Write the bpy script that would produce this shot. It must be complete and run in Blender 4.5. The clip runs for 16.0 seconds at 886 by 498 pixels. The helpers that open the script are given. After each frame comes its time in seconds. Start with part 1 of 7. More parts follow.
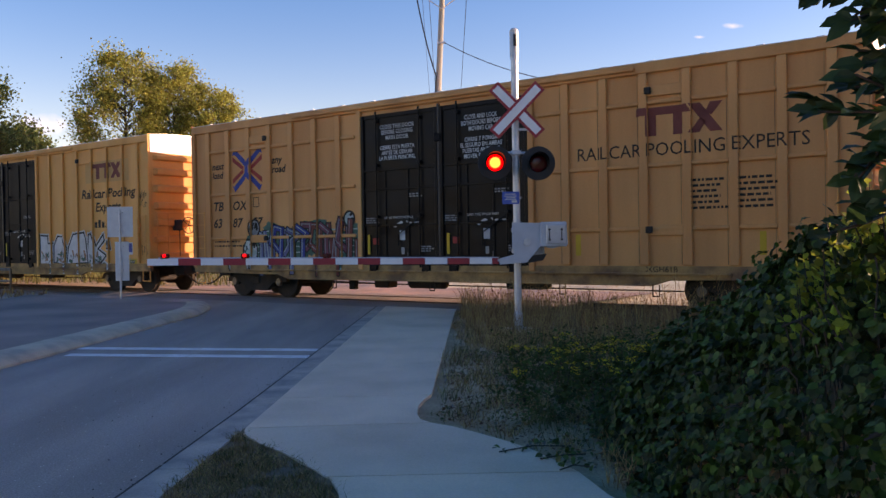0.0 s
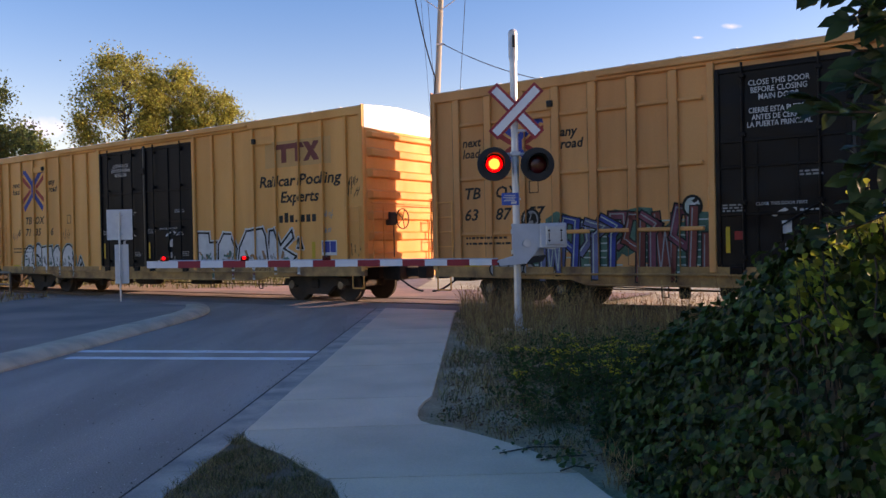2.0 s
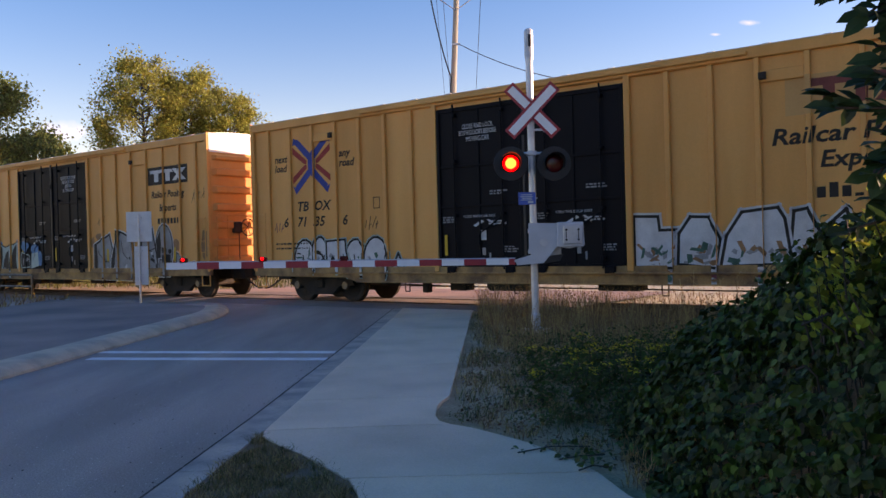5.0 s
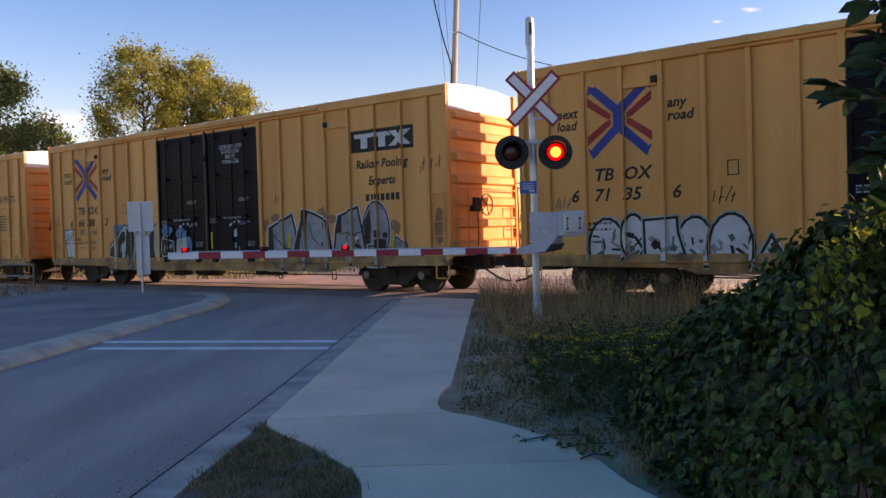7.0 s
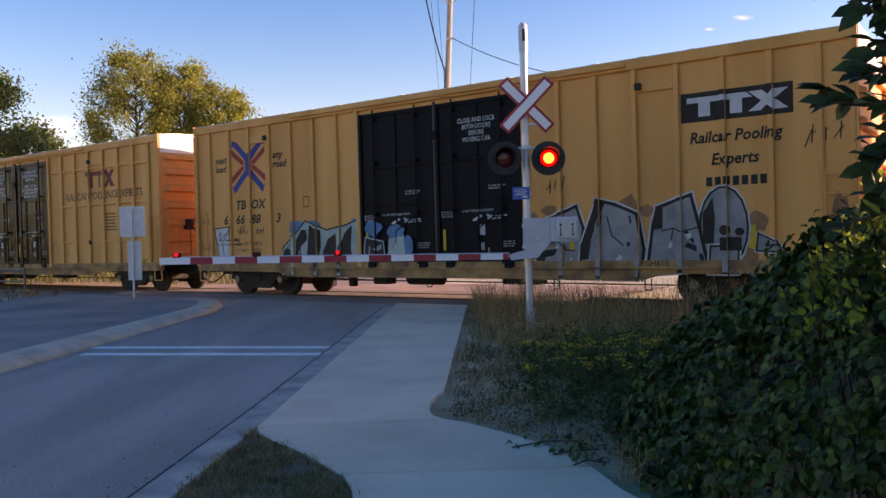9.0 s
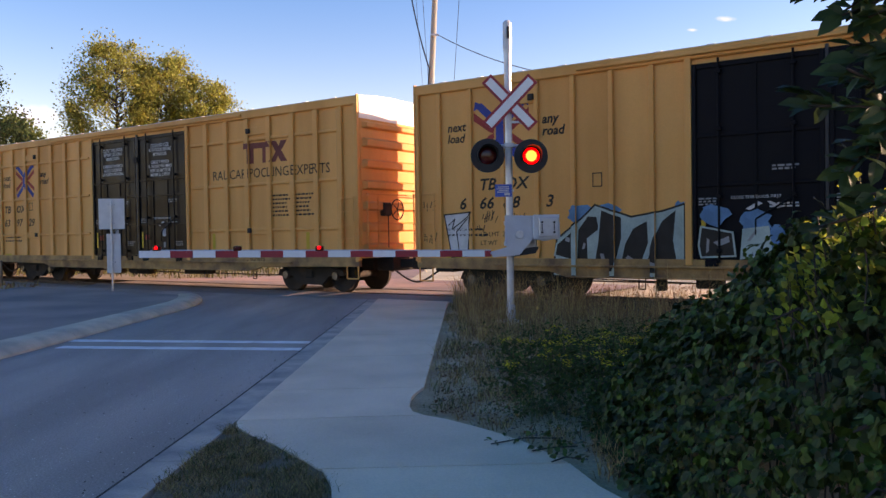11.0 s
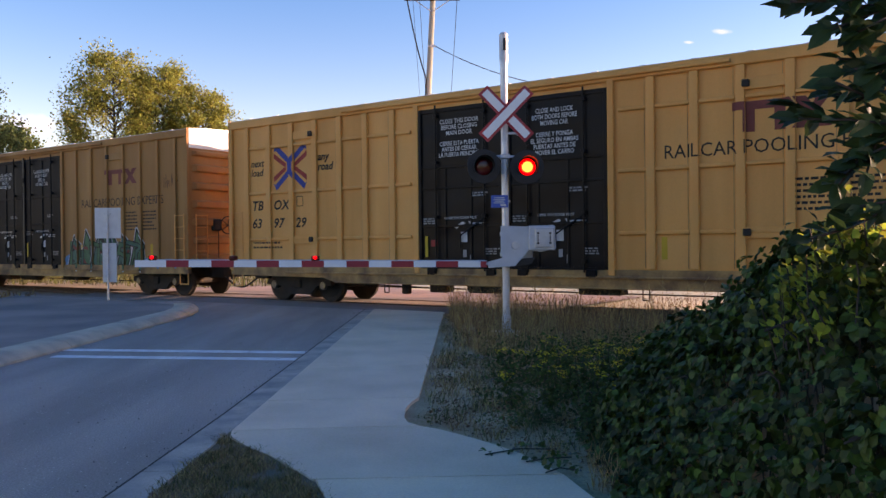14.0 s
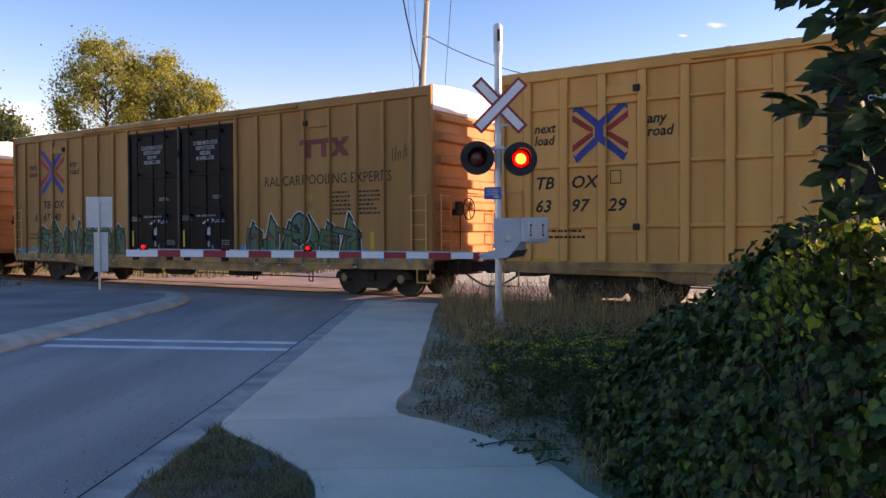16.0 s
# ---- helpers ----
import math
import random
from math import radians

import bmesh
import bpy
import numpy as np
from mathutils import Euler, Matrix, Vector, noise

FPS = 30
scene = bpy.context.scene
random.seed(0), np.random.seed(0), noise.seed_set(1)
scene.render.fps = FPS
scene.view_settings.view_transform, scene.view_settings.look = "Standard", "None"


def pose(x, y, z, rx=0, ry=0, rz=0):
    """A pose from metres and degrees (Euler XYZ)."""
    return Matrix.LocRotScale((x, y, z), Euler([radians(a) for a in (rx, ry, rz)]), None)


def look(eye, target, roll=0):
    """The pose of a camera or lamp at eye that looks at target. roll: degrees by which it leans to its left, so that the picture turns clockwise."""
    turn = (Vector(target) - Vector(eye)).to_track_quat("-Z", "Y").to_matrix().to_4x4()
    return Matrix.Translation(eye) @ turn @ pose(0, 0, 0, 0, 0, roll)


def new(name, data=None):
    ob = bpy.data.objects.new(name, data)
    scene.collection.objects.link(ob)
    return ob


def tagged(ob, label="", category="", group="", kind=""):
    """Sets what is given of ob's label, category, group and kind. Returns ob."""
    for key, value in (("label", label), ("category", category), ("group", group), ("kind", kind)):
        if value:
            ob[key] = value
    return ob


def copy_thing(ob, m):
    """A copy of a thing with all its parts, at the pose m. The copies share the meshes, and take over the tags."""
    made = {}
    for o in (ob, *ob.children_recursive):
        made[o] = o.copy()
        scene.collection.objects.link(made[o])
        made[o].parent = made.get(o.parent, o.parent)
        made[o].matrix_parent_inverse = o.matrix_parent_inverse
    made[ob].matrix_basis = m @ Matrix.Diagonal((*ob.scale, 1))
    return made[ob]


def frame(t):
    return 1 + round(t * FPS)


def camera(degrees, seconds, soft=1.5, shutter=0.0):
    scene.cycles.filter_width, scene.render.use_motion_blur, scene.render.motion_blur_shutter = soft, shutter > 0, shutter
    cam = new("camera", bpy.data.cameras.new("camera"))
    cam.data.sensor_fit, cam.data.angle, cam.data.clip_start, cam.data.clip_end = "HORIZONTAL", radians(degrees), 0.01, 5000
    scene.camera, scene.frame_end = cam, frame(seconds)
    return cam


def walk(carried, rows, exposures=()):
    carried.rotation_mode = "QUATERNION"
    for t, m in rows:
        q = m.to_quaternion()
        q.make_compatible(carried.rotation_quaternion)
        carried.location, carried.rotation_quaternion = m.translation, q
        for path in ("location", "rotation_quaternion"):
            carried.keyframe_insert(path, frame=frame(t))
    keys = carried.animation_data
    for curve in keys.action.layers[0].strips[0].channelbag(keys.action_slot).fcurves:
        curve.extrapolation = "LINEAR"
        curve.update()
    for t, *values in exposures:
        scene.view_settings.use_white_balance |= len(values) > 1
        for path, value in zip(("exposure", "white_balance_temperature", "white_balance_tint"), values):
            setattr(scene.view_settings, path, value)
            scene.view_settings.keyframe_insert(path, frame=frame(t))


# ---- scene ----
cam = camera(57.60, 16.0, 1.5)
PATH = [
    (0.0, pose(-0.005, 0.007, 1.678, 90, 0, -0.61) @ pose(0, 0, 0, -0.62) @ pose(0, 0, 0, 0, 0, -0.96)),
    (0.5, pose(-0.015, -0.014, 1.681, 90, 0, -0.74) @ pose(0, 0, 0, -0.66) @ pose(0, 0, 0, 0, 0, -0.78)),
    (1.0, pose(-0.009, 0.001, 1.685, 90, 0, -0.86) @ pose(0, 0, 0, -0.53) @ pose(0, 0, 0, 0, 0, -0.82)),
    (1.5, pose(-0.004, 0.016, 1.680, 90, 0, -0.90) @ pose(0, 0, 0, -0.67) @ pose(0, 0, 0, 0, 0, -1.01)),
    (2.0, pose(-0.003, 0.007, 1.679, 90, 0, -0.63) @ pose(0, 0, 0, -0.52) @ pose(0, 0, 0, 0, 0, -1.20)),
    (2.5, pose(-0.007, 0.009, 1.668, 90, 0, -0.52) @ pose(0, 0, 0, -0.19) @ pose(0, 0, 0, 0, 0, -1.18)),
    (3.0, pose(-0.005, -0.011, 1.680, 90, 0, -0.15) @ pose(0, 0, 0, -0.41) @ pose(0, 0, 0, 0, 0, -1.13)),
    (3.5, pose(-0.006, 0.011, 1.674, 90, 0, 0.15) @ pose(0, 0, 0, -0.78) @ pose(0, 0, 0, 0, 0, -1.23)),
    (4.0, pose(-0.011, -0.008, 1.685, 90, 0, 0.24) @ pose(0, 0, 0, -1.12) @ pose(0, 0, 0, 0, 0, -1.31)),
    (4.5, pose(-0.007, 0.017, 1.676, 90, 0, 0.45) @ pose(0, 0, 0, -0.89) @ pose(0, 0, 0, 0, 0, -1.58)),
    (5.0, pose(-0.004, -0.001, 1.677, 90, 0, 0.57) @ pose(0, 0, 0, -0.49) @ pose(0, 0, 0, 0, 0, -1.55)),
    (7.5, pose(-0.010, -0.016, 1.687, 90, 0, 0.65) @ pose(0, 0, 0, -1.39) @ pose(0, 0, 0, 0, 0, -1.73)),
    (8.0, pose(-0.010, 0.013, 1.680, 90, 0, 0.53) @ pose(0, 0, 0, -1.02) @ pose(0, 0, 0, 0, 0, -1.76)),
    (8.5, pose(-0.004, 0.013, 1.677, 90, 0, 0.43) @ pose(0, 0, 0, -0.86) @ pose(0, 0, 0, 0, 0, -1.72)),
    (11.0, pose(-0.002, 0.004, 1.680, 90, 0, -1.11) @ pose(0, 0, 0, -1.16) @ pose(0, 0, 0, 0, 0, -0.87)),
    (11.5, pose(-0.006, -0.022, 1.691, 90, 0, -0.62) @ pose(0, 0, 0, -1.30) @ pose(0, 0, 0, 0, 0, -0.80)),
    (12.0, pose(0.007, -0.004, 1.686, 90, 0, -0.60) @ pose(0, 0, 0, -1.36) @ pose(0, 0, 0, 0, 0, -1.18)),
    (12.5, pose(0.009, -0.016, 1.685, 90, 0, -0.61) @ pose(0, 0, 0, -1.69) @ pose(0, 0, 0, 0, 0, -1.38)),
    (13.0, pose(0.019, 0.010, 1.667, 90, 0, -1.18) @ pose(0, 0, 0, -1.81) @ pose(0, 0, 0, 0, 0, -1.52)),
    (13.5, pose(0.016, 0.007, 1.675, 90, 0, -1.58) @ pose(0, 0, 0, -1.13) @ pose(0, 0, 0, 0, 0, -1.18)),
    (14.0, pose(0.012, -0.012, 1.680, 90, 0, -1.35) @ pose(0, 0, 0, -0.42) @ pose(0, 0, 0, 0, 0, -0.65)),
    (14.5, pose(0.009, -0.005, 1.686, 90, 0, -1.16) @ pose(0, 0, 0, -0.31) @ pose(0, 0, 0, 0, 0, -0.42)),
    (15.0, pose(0.014, -0.002, 1.686, 90, 0, -1.31) @ pose(0, 0, 0, -0.82) @ pose(0, 0, 0, 0, 0, -0.44)),
    (15.5, pose(0.007, -0.005, 1.673, 90, 0, -1.81) @ pose(0, 0, 0, -0.98) @ pose(0, 0, 0, 0, 0, -0.06)),
    (16.0, pose(0.016, -0.000, 1.677, 90, 0, -1.85) @ pose(0, 0, 0, -1.02) @ pose(0, 0, 0, 0, 0, -0.25)),
]
walk(cam, PATH, [(0.0, 1.44, 8200, 52), (5.0, 1.48, 8200, 52), (8.0, 1.52, 8200, 52), (10.8, 1.68, 8200, 52), (12.5, 1.72, 8200, 52), (16.0, 1.72, 8200, 52)])

# ---- light ----
SUN_AZ, SUN_EL = radians(6.0), radians(12.5)      # azimuth from +x towards +y
world = bpy.data.worlds.new("sky")
scene.world = world
world.use_nodes = True
wn, wl = world.node_tree.nodes, world.node_tree.links
sky = wn.new("ShaderNodeTexSky")
sky.sky_type, sky.sun_disc = "NISHITA", False
sky.sun_elevation, sky.sun_rotation = SUN_EL, radians(90) - SUN_AZ
sky.air_density, sky.dust_density, sky.ozone_density = 1.0, 0.45, 1.2
wn["Background"].inputs["Strength"].default_value = 0.10
hue = wn.new("ShaderNodeHueSaturation")
hue.inputs["Hue"].default_value, hue.inputs["Saturation"].default_value = 0.509, 1.62
wl.new(sky.outputs[0], hue.inputs["Color"])
wl.new(hue.outputs[0], wn["Background"].inputs["Color"])

sun_data = bpy.data.lights.new("sun", "SUN")
sun_data.energy, sun_data.angle, sun_data.color = 3.0, radians(0.5), (1.0, 0.92, 0.68)
sun = new("sun", sun_data)
sun_way = Vector((math.cos(SUN_EL) * math.cos(SUN_AZ), math.cos(SUN_EL) * math.sin(SUN_AZ), math.sin(SUN_EL)))
sun.matrix_world = look(sun_way * 200, (0, 0, 0))


# ---- materials ----
def material(name, color, rough=0.7, metal=0.0, vary=0.25, scale=6.0, fine=60.0, bump=0.15, second=None, streak=False,
             spec=0.5, rand=0.0, island=0.0, dents=0.0):
    """Two-scale procedural surface: broad stains towards `second`, fine grain, relief."""
    m = bpy.data.materials.new(name)
    m.use_nodes = True
    n, l = m.node_tree.nodes, m.node_tree.links
    b = n["Principled BSDF"]
    b.inputs["Metallic"].default_value = metal
    b.inputs["Specular IOR Level"].default_value = spec
    tc = n.new("ShaderNodeTexCoord")
    mp = n.new("ShaderNodeMapping")
    mp.inputs["Scale"].default_value = streak if isinstance(streak, tuple) else (1, 1, 0.12) if streak else (1, 1, 1)
    l.new(tc.outputs["Object"], mp.inputs["Vector"])
    big = n.new("ShaderNodeTexNoise")
    big.inputs["Scale"].default_value, big.inputs["Detail"].default_value = scale, 6
    small = n.new("ShaderNodeTexNoise")
    small.inputs["Scale"].default_value, small.inputs["Detail"].default_value = fine, 3
    l.new(mp.outputs[0], big.inputs["Vector"])
    l.new(tc.outputs["Object"], small.inputs["Vector"])
    ramp = n.new("ShaderNodeMapRange")
    ramp.inputs["From Min"].default_value, ramp.inputs["From Max"].default_value = 0.38, 0.68
    l.new(big.outputs["Fac"], ramp.inputs["Value"])
    mix = n.new("ShaderNodeMix")
    mix.data_type = "RGBA"
    dark = second or tuple(c * (1 - vary) for c in color)
    mix.inputs["A"].default_value, mix.inputs["B"].default_value = (*color, 1), (*dark, 1)
    l.new(ramp.outputs[0], mix.inputs["Factor"])
    hsv = n.new("ShaderNodeHueSaturation")
    l.new(mix.outputs["Result"], hsv.inputs["Color"])
    gr = n.new("ShaderNodeMapRange")
    gr.inputs["To Min"].default_value, gr.inputs["To Max"].default_value = 1 - vary * 0.7, 1 + vary * 0.7
    l.new(small.outputs["Fac"], gr.inputs["Value"])
    value = gr.outputs[0]
    for amount, node, socket in ((rand, "ShaderNodeObjectInfo", "Random"), (island, "ShaderNodeNewGeometry", "Random Per Island")):
        if amount:
            src = n.new(node)
            r = n.new("ShaderNodeMapRange")
            r.inputs["To Min"].default_value, r.inputs["To Max"].default_value = 1 - amount, 1 + amount
            l.new(src.outputs[socket], r.inputs["Value"])
            mul = n.new("ShaderNodeMath")
            mul.operation = "MULTIPLY"
            l.new(value, mul.inputs[0])
            l.new(r.outputs[0], mul.inputs[1])
            value = mul.outputs[0]
            if node == "ShaderNodeNewGeometry":
                hr = n.new("ShaderNodeMapRange")
                hr.inputs["To Min"].default_value, hr.inputs["To Max"].default_value = 0.5 - amount * 0.06, 0.5 + amount * 0.06
                l.new(src.outputs[socket], hr.inputs["Value"])
                l.new(hr.outputs[0], hsv.inputs["Hue"])
    l.new(value, hsv.inputs["Value"])
    l.new(hsv.outputs[0], b.inputs["Base Color"])
    rr = n.new("ShaderNodeMapRange")
    rr.inputs["To Min"].default_value, rr.inputs["To Max"].default_value = max(0.05, rough - 0.12), min(1, rough + 0.12)
    l.new(big.outputs["Fac"], rr.inputs["Value"])
    l.new(rr.outputs[0], b.inputs["Roughness"])
    if bump:
        bp = n.new("ShaderNodeBump")
        bp.inputs["Strength"].default_value, bp.inputs["Distance"].default_value = bump, 0.02
        l.new(small.outputs["Fac"], bp.inputs["Height"])
        l.new(bp.outputs[0], b.inputs["Normal"])
        if dents:
            # sheet metal buckled between its ribs
            wave = n.new("ShaderNodeTexNoise")
            wave.inputs["Scale"].default_value, wave.inputs["Detail"].default_value = 1.5, 1.0
            l.new(tc.outputs["Object"], wave.inputs["Vector"])
            buckle = n.new("ShaderNodeBump")
            buckle.inputs["Strength"].default_value, buckle.inputs["Distance"].default_value = dents, 0.12
            l.new(wave.outputs["Fac"], buckle.inputs["Height"])
            l.new(buckle.outputs[0], bp.inputs["Normal"])
    return m


def leaf_material(name, color, vary=0.5, through_light=0.35, rough=0.55, gloss=0.22):
    m = material(name, color, rough, 0, 0.3, 2.0, 25.0, 0.0, island=vary, spec=gloss)
    n, l = m.node_tree.nodes, m.node_tree.links
    b, out = n["Principled BSDF"], n["Material Output"]
    tr = n.new("ShaderNodeBsdfTranslucent")
    mx = n.new("ShaderNodeMixShader")
    mx.inputs[0].default_value = through_light
    l.new(b.inputs["Base Color"].links[0].from_socket, tr.inputs["Color"])
    l.new(b.outputs[0], mx.inputs[1])
    l.new(tr.outputs[0], mx.inputs[2])
    l.new(mx.outputs[0], out.inputs["Surface"])
    return m


def glow(name, color, strength):
    m = bpy.data.materials.new(name)
    m.use_nodes = True
    b = m.node_tree.nodes["Principled BSDF"]
    b.inputs["Base Color"].default_value = (*color, 1)
    b.inputs["Emission Color"].default_value = (*color, 1)
    b.inputs["Emission Strength"].default_value = strength
    return m


ASPHALT = material("asphalt", (0.315, 0.246, 0.202), 0.75, 0, 0.95, 1.1, 60, 0.9, (0.460, 0.366, 0.304), streak=(1.0, 0.16, 1.0))
ASPHALT_OLD = material("old_asphalt", (0.330, 0.250, 0.206), 0.9, 0, 0.5, 0.4, 50, 0.5, (0.165, 0.15, 0.14))
CONCRETE = material("concrete", (0.84, 0.585, 0.405), 0.85, 0, 0.25, 1.0, 60, 0.25, (0.70, 0.485, 0.335), rand=0.05)
CURB = material("curb_concrete", (0.58, 0.48, 0.34), 0.88, 0, 0.3, 2.0, 60, 0.35, (0.36, 0.335, 0.26), rand=0.05)
GUTTER = material("gutter_concrete", (0.52, 0.405, 0.32), 0.9, 0, 0.4, 2.5, 60, 0.35, (0.26, 0.235, 0.205))
ROADPAINT = material("road_paint", (0.80, 0.80, 0.77), 0.7, 0, 0.3, 5, 70, 0.3, (0.6, 0.6, 0.58))
SOIL = material("dry_soil", (0.36, 0.21, 0.105), 0.95, 0, 0.8, 1.5, 40, 0.8, (0.53, 0.36, 0.215))
SOIL_DARK = material("trodden_soil", (0.155, 0.105, 0.065), 0.95, 0, 0.7, 2.5, 40, 0.8, (0.24, 0.17, 0.11))
FIELD = material("dry_field", (0.32, 0.26, 0.15), 0.95, 0, 0.4, 0.25, 8, 0.5, (0.16, 0.15, 0.07))
GRAVEL = material("ballast", (0.17, 0.15, 0.13), 0.95, 0, 0.6, 3, 45, 0.9, (0.11, 0.10, 0.09))
FARROAD = material("pale_gravel_lot", (0.54, 0.53, 0.35), 0.95, 0, 0.4, 0.4, 25, 0.5, (0.36, 0.35, 0.24))
YELLOW = material("yellow_car_paint", (0.82, 0.350, 0.092), 0.58, 0, 0.10, 0.9, 30, 0.05, (0.66, 0.265, 0.064), streak=True, dents=0.5, spec=0.32)
YELLOW_FADED = material("faded_yellow_paint", (0.76, 0.320, 0.105), 0.6, 0, 0.12, 1.1, 25, 0.06, (0.57, 0.220, 0.072), streak=True, dents=0.5, spec=0.32)
YELLOW_DULL = material("dull_ochre_paint", (0.46, 0.205, 0.062), 0.65, 0, 0.12, 1.1, 25, 0.06, (0.34, 0.140, 0.042), streak=True, dents=0.4, spec=0.25)
SILLPAINT = material("grimy_yellow_sill", (0.46, 0.235, 0.075), 0.75, 0, 0.35, 2.2, 25, 0.15, (0.17, 0.085, 0.04))
WHITE_END = material("white_reflective_panel", (0.80, 0.78, 0.72), 0.6, 0, 0.08, 2, 30, 0.05)
BLACK = material("black_door_paint", (0.005, 0.005, 0.008), 0.5, 0, 0.3, 1.2, 30, 0.08, (0.008, 0.008, 0.009), spec=0.08)
BLACK_GLOSS = material("glossy_black_door_paint", (0.008, 0.007, 0.008), 0.32, 0, 0.3, 1.2, 30, 0.03, (0.012, 0.011, 0.011), spec=0.09, dents=0.4)
ROOF = material("galvanised_roof", (0.55, 0.54, 0.52), 0.5, 0.3, 0.2, 1.5, 20, 0.1)
UNDER = material("underframe_grime", (0.020, 0.016, 0.013), 0.9, 0, 0.4, 3, 40, 0.4, (0.05, 0.035, 0.025))
STEEL = material("worn_wheel_steel", (0.16, 0.14, 0.12), 0.45, 0.8, 0.4, 4, 40, 0.2)
RAILSTEEL = material("rail_steel", (0.12, 0.075, 0.05), 0.7, 0.3, 0.35, 5, 40, 0.2)
GALV = material("galvanised_steel", (0.58, 0.59, 0.60), 0.45, 0.55, 0.14, 5, 30, 0.06)
SILVER = material("aluminium_paint", (0.52, 0.55, 0.58), 0.5, 0.2, 0.12, 3, 40, 0.06)
SIGNWHITE = material("sign_white", (0.80, 0.80, 0.78), 0.4, 0, 0.06, 6, 40, 0.03)
SIGNRED = material("sign_red", (0.46, 0.028, 0.035), 0.45, 0, 0.12, 6, 40, 0.03)
SIGNBACK = material("sign_back_aluminium", (0.62, 0.62, 0.61), 0.5, 0.35, 0.1, 5, 30, 0.05)
BLUE = material("sign_blue", (0.02, 0.10, 0.40), 0.4, 0, 0.08, 6, 40, 0.02)
SIGNALBLACK = material("signal_black", (0.010, 0.010, 0.011), 0.5, 0, 0.2, 6, 40, 0.05)
DARKLENS = material("dark_red_lens", (0.10, 0.004, 0.006), 0.15, 0, 0.1, 6, 40, 0.0)
LAMP_RED = glow("lit_red_lens", (1.0, 0.010, 0.004), 0.75)
LAMP_CORE = glow("lit_lamp_core", (1.0, 0.26, 0.035), 1.5)
MARK_RED = material("paint_red", (0.42, 0.045, 0.035), 0.6, 0, 0.2, 3, 30, 0.0, spec=0.2)
MARK_MAROON = material("paint_faded_maroon", (0.24, 0.060, 0.045), 0.65, 0, 0.2, 3, 30, 0.0, spec=0.2)
MARK_BLUE = material("paint_blue", (0.035, 0.065, 0.26), 0.6, 0, 0.2, 3, 30, 0.0, spec=0.2)
MARK_BLACK = material("paint_black", (0.035, 0.028, 0.022), 0.65, 0, 0.25, 3, 30, 0.0, spec=0.2)
MARK_WHITE = material("paint_white", (0.58, 0.58, 0.56), 0.6, 0, 0.2, 3, 30, 0.0, spec=0.2)
MARK_GREY = material("paint_grey", (0.30, 0.30, 0.29), 0.6, 0, 0.3, 3, 30, 0.0, spec=0.2)
MARK_TEAL = material("paint_teal", (0.055, 0.155, 0.11), 0.6, 0, 0.35, 3, 30, 0.0, spec=0.2)
MARK_PALE = material("paint_pale_green", (0.36, 0.47, 0.42), 0.6, 0, 0.25, 3, 30, 0.0, spec=0.2)
MARK_SKY = material("paint_sky_blue", (0.07, 0.24, 0.40), 0.6, 0, 0.3, 3, 30, 0.0, spec=0.2)
MARK_PINK = material("paint_dull_pink", (0.25, 0.07, 0.09), 0.6, 0, 0.3, 3, 30, 0.0, spec=0.2)
MARK_LAVENDER = material("paint_lavender", (0.13, 0.15, 0.27), 0.6, 0, 0.3, 3, 30, 0.0, spec=0.2)
MARK_RUST = material("paint_rust_orange", (0.36, 0.17, 0.08), 0.6, 0, 0.3, 3, 30, 0.0, spec=0.2)
MARK_GREEN = material("paint_leaf_green", (0.065, 0.17, 0.08), 0.6, 0, 0.35, 3, 30, 0.0, spec=0.2)
MARK_FADED = material("paint_bleached_yellow", (0.62, 0.305, 0.11), 0.7, 0, 0.12, 1.5, 25, 0.0, spec=0.2)
MARK_YELLOW = material("paint_bright_yellow", (0.62, 0.36, 0.03), 0.55, 0, 0.1, 3, 30, 0.0, spec=0.2)
# brown wood, darkened so that the service pole looks backlit and in shade
SHADEPOLE = material("shaded_brown_pole_wood", (0.17, 0.13, 0.095), 0.9, 0, 0.35, 3, 40, 0.4, streak=True)
WOODPOLE = material("weathered_pole_wood", (0.36, 0.37, 0.33), 0.9, 0, 0.3, 3, 40, 0.4, streak=True)
TIEWOOD = material("tie_wood", (0.07, 0.055, 0.042), 0.95, 0, 0.4, 4, 40, 0.5)
WIRE = material("wire", (0.03, 0.03, 0.032), 0.6, 0.2, 0.1)
BARK = material("bark", (0.10, 0.075, 0.055), 0.95, 0, 0.4, 4, 30, 0.7)
STEM = material("bramble_stem", (0.06, 0.04, 0.03), 0.8, 0, 0.4, 6, 30, 0.3)
BRAMBLE = leaf_material("bramble_leaf", (0.056, 0.096, 0.014), 0.6, 0.22, 0.5, 0.24)
# much brighter copy of the bramble leaf, coloured as if the sun struck it
SUNLEAF = leaf_material("sunlit_bramble_leaf", (0.34, 0.38, 0.05), 0.5, 0.6, 0.5)
# darker copy of the bramble leaf, with the thicket's inner shade in its colour
BRAMBLE_DARK = leaf_material("shaded_bramble_leaf", (0.030, 0.048, 0.012), 0.4, 0.2, 0.55, 0.2)
HANGLEAF = leaf_material("overhanging_leaf", (0.036, 0.070, 0.020), 0.35, 0.3, 0.5)
TREELEAF = leaf_material("autumn_green_leaf", (0.33, 0.33, 0.075), 0.45, 0.5, 0.6)
TREELEAF_DARK = leaf_material("dull_green_leaf", (0.13, 0.17, 0.055), 0.4, 0.3, 0.6)
CONIFER = leaf_material("conifer_needles", (0.022, 0.034, 0.016), 0.3, 0.15, 0.7)
DRYGRASS = leaf_material("dry_grass_blade", (0.41, 0.245, 0.11), 0.5, 0.3, 0.8)
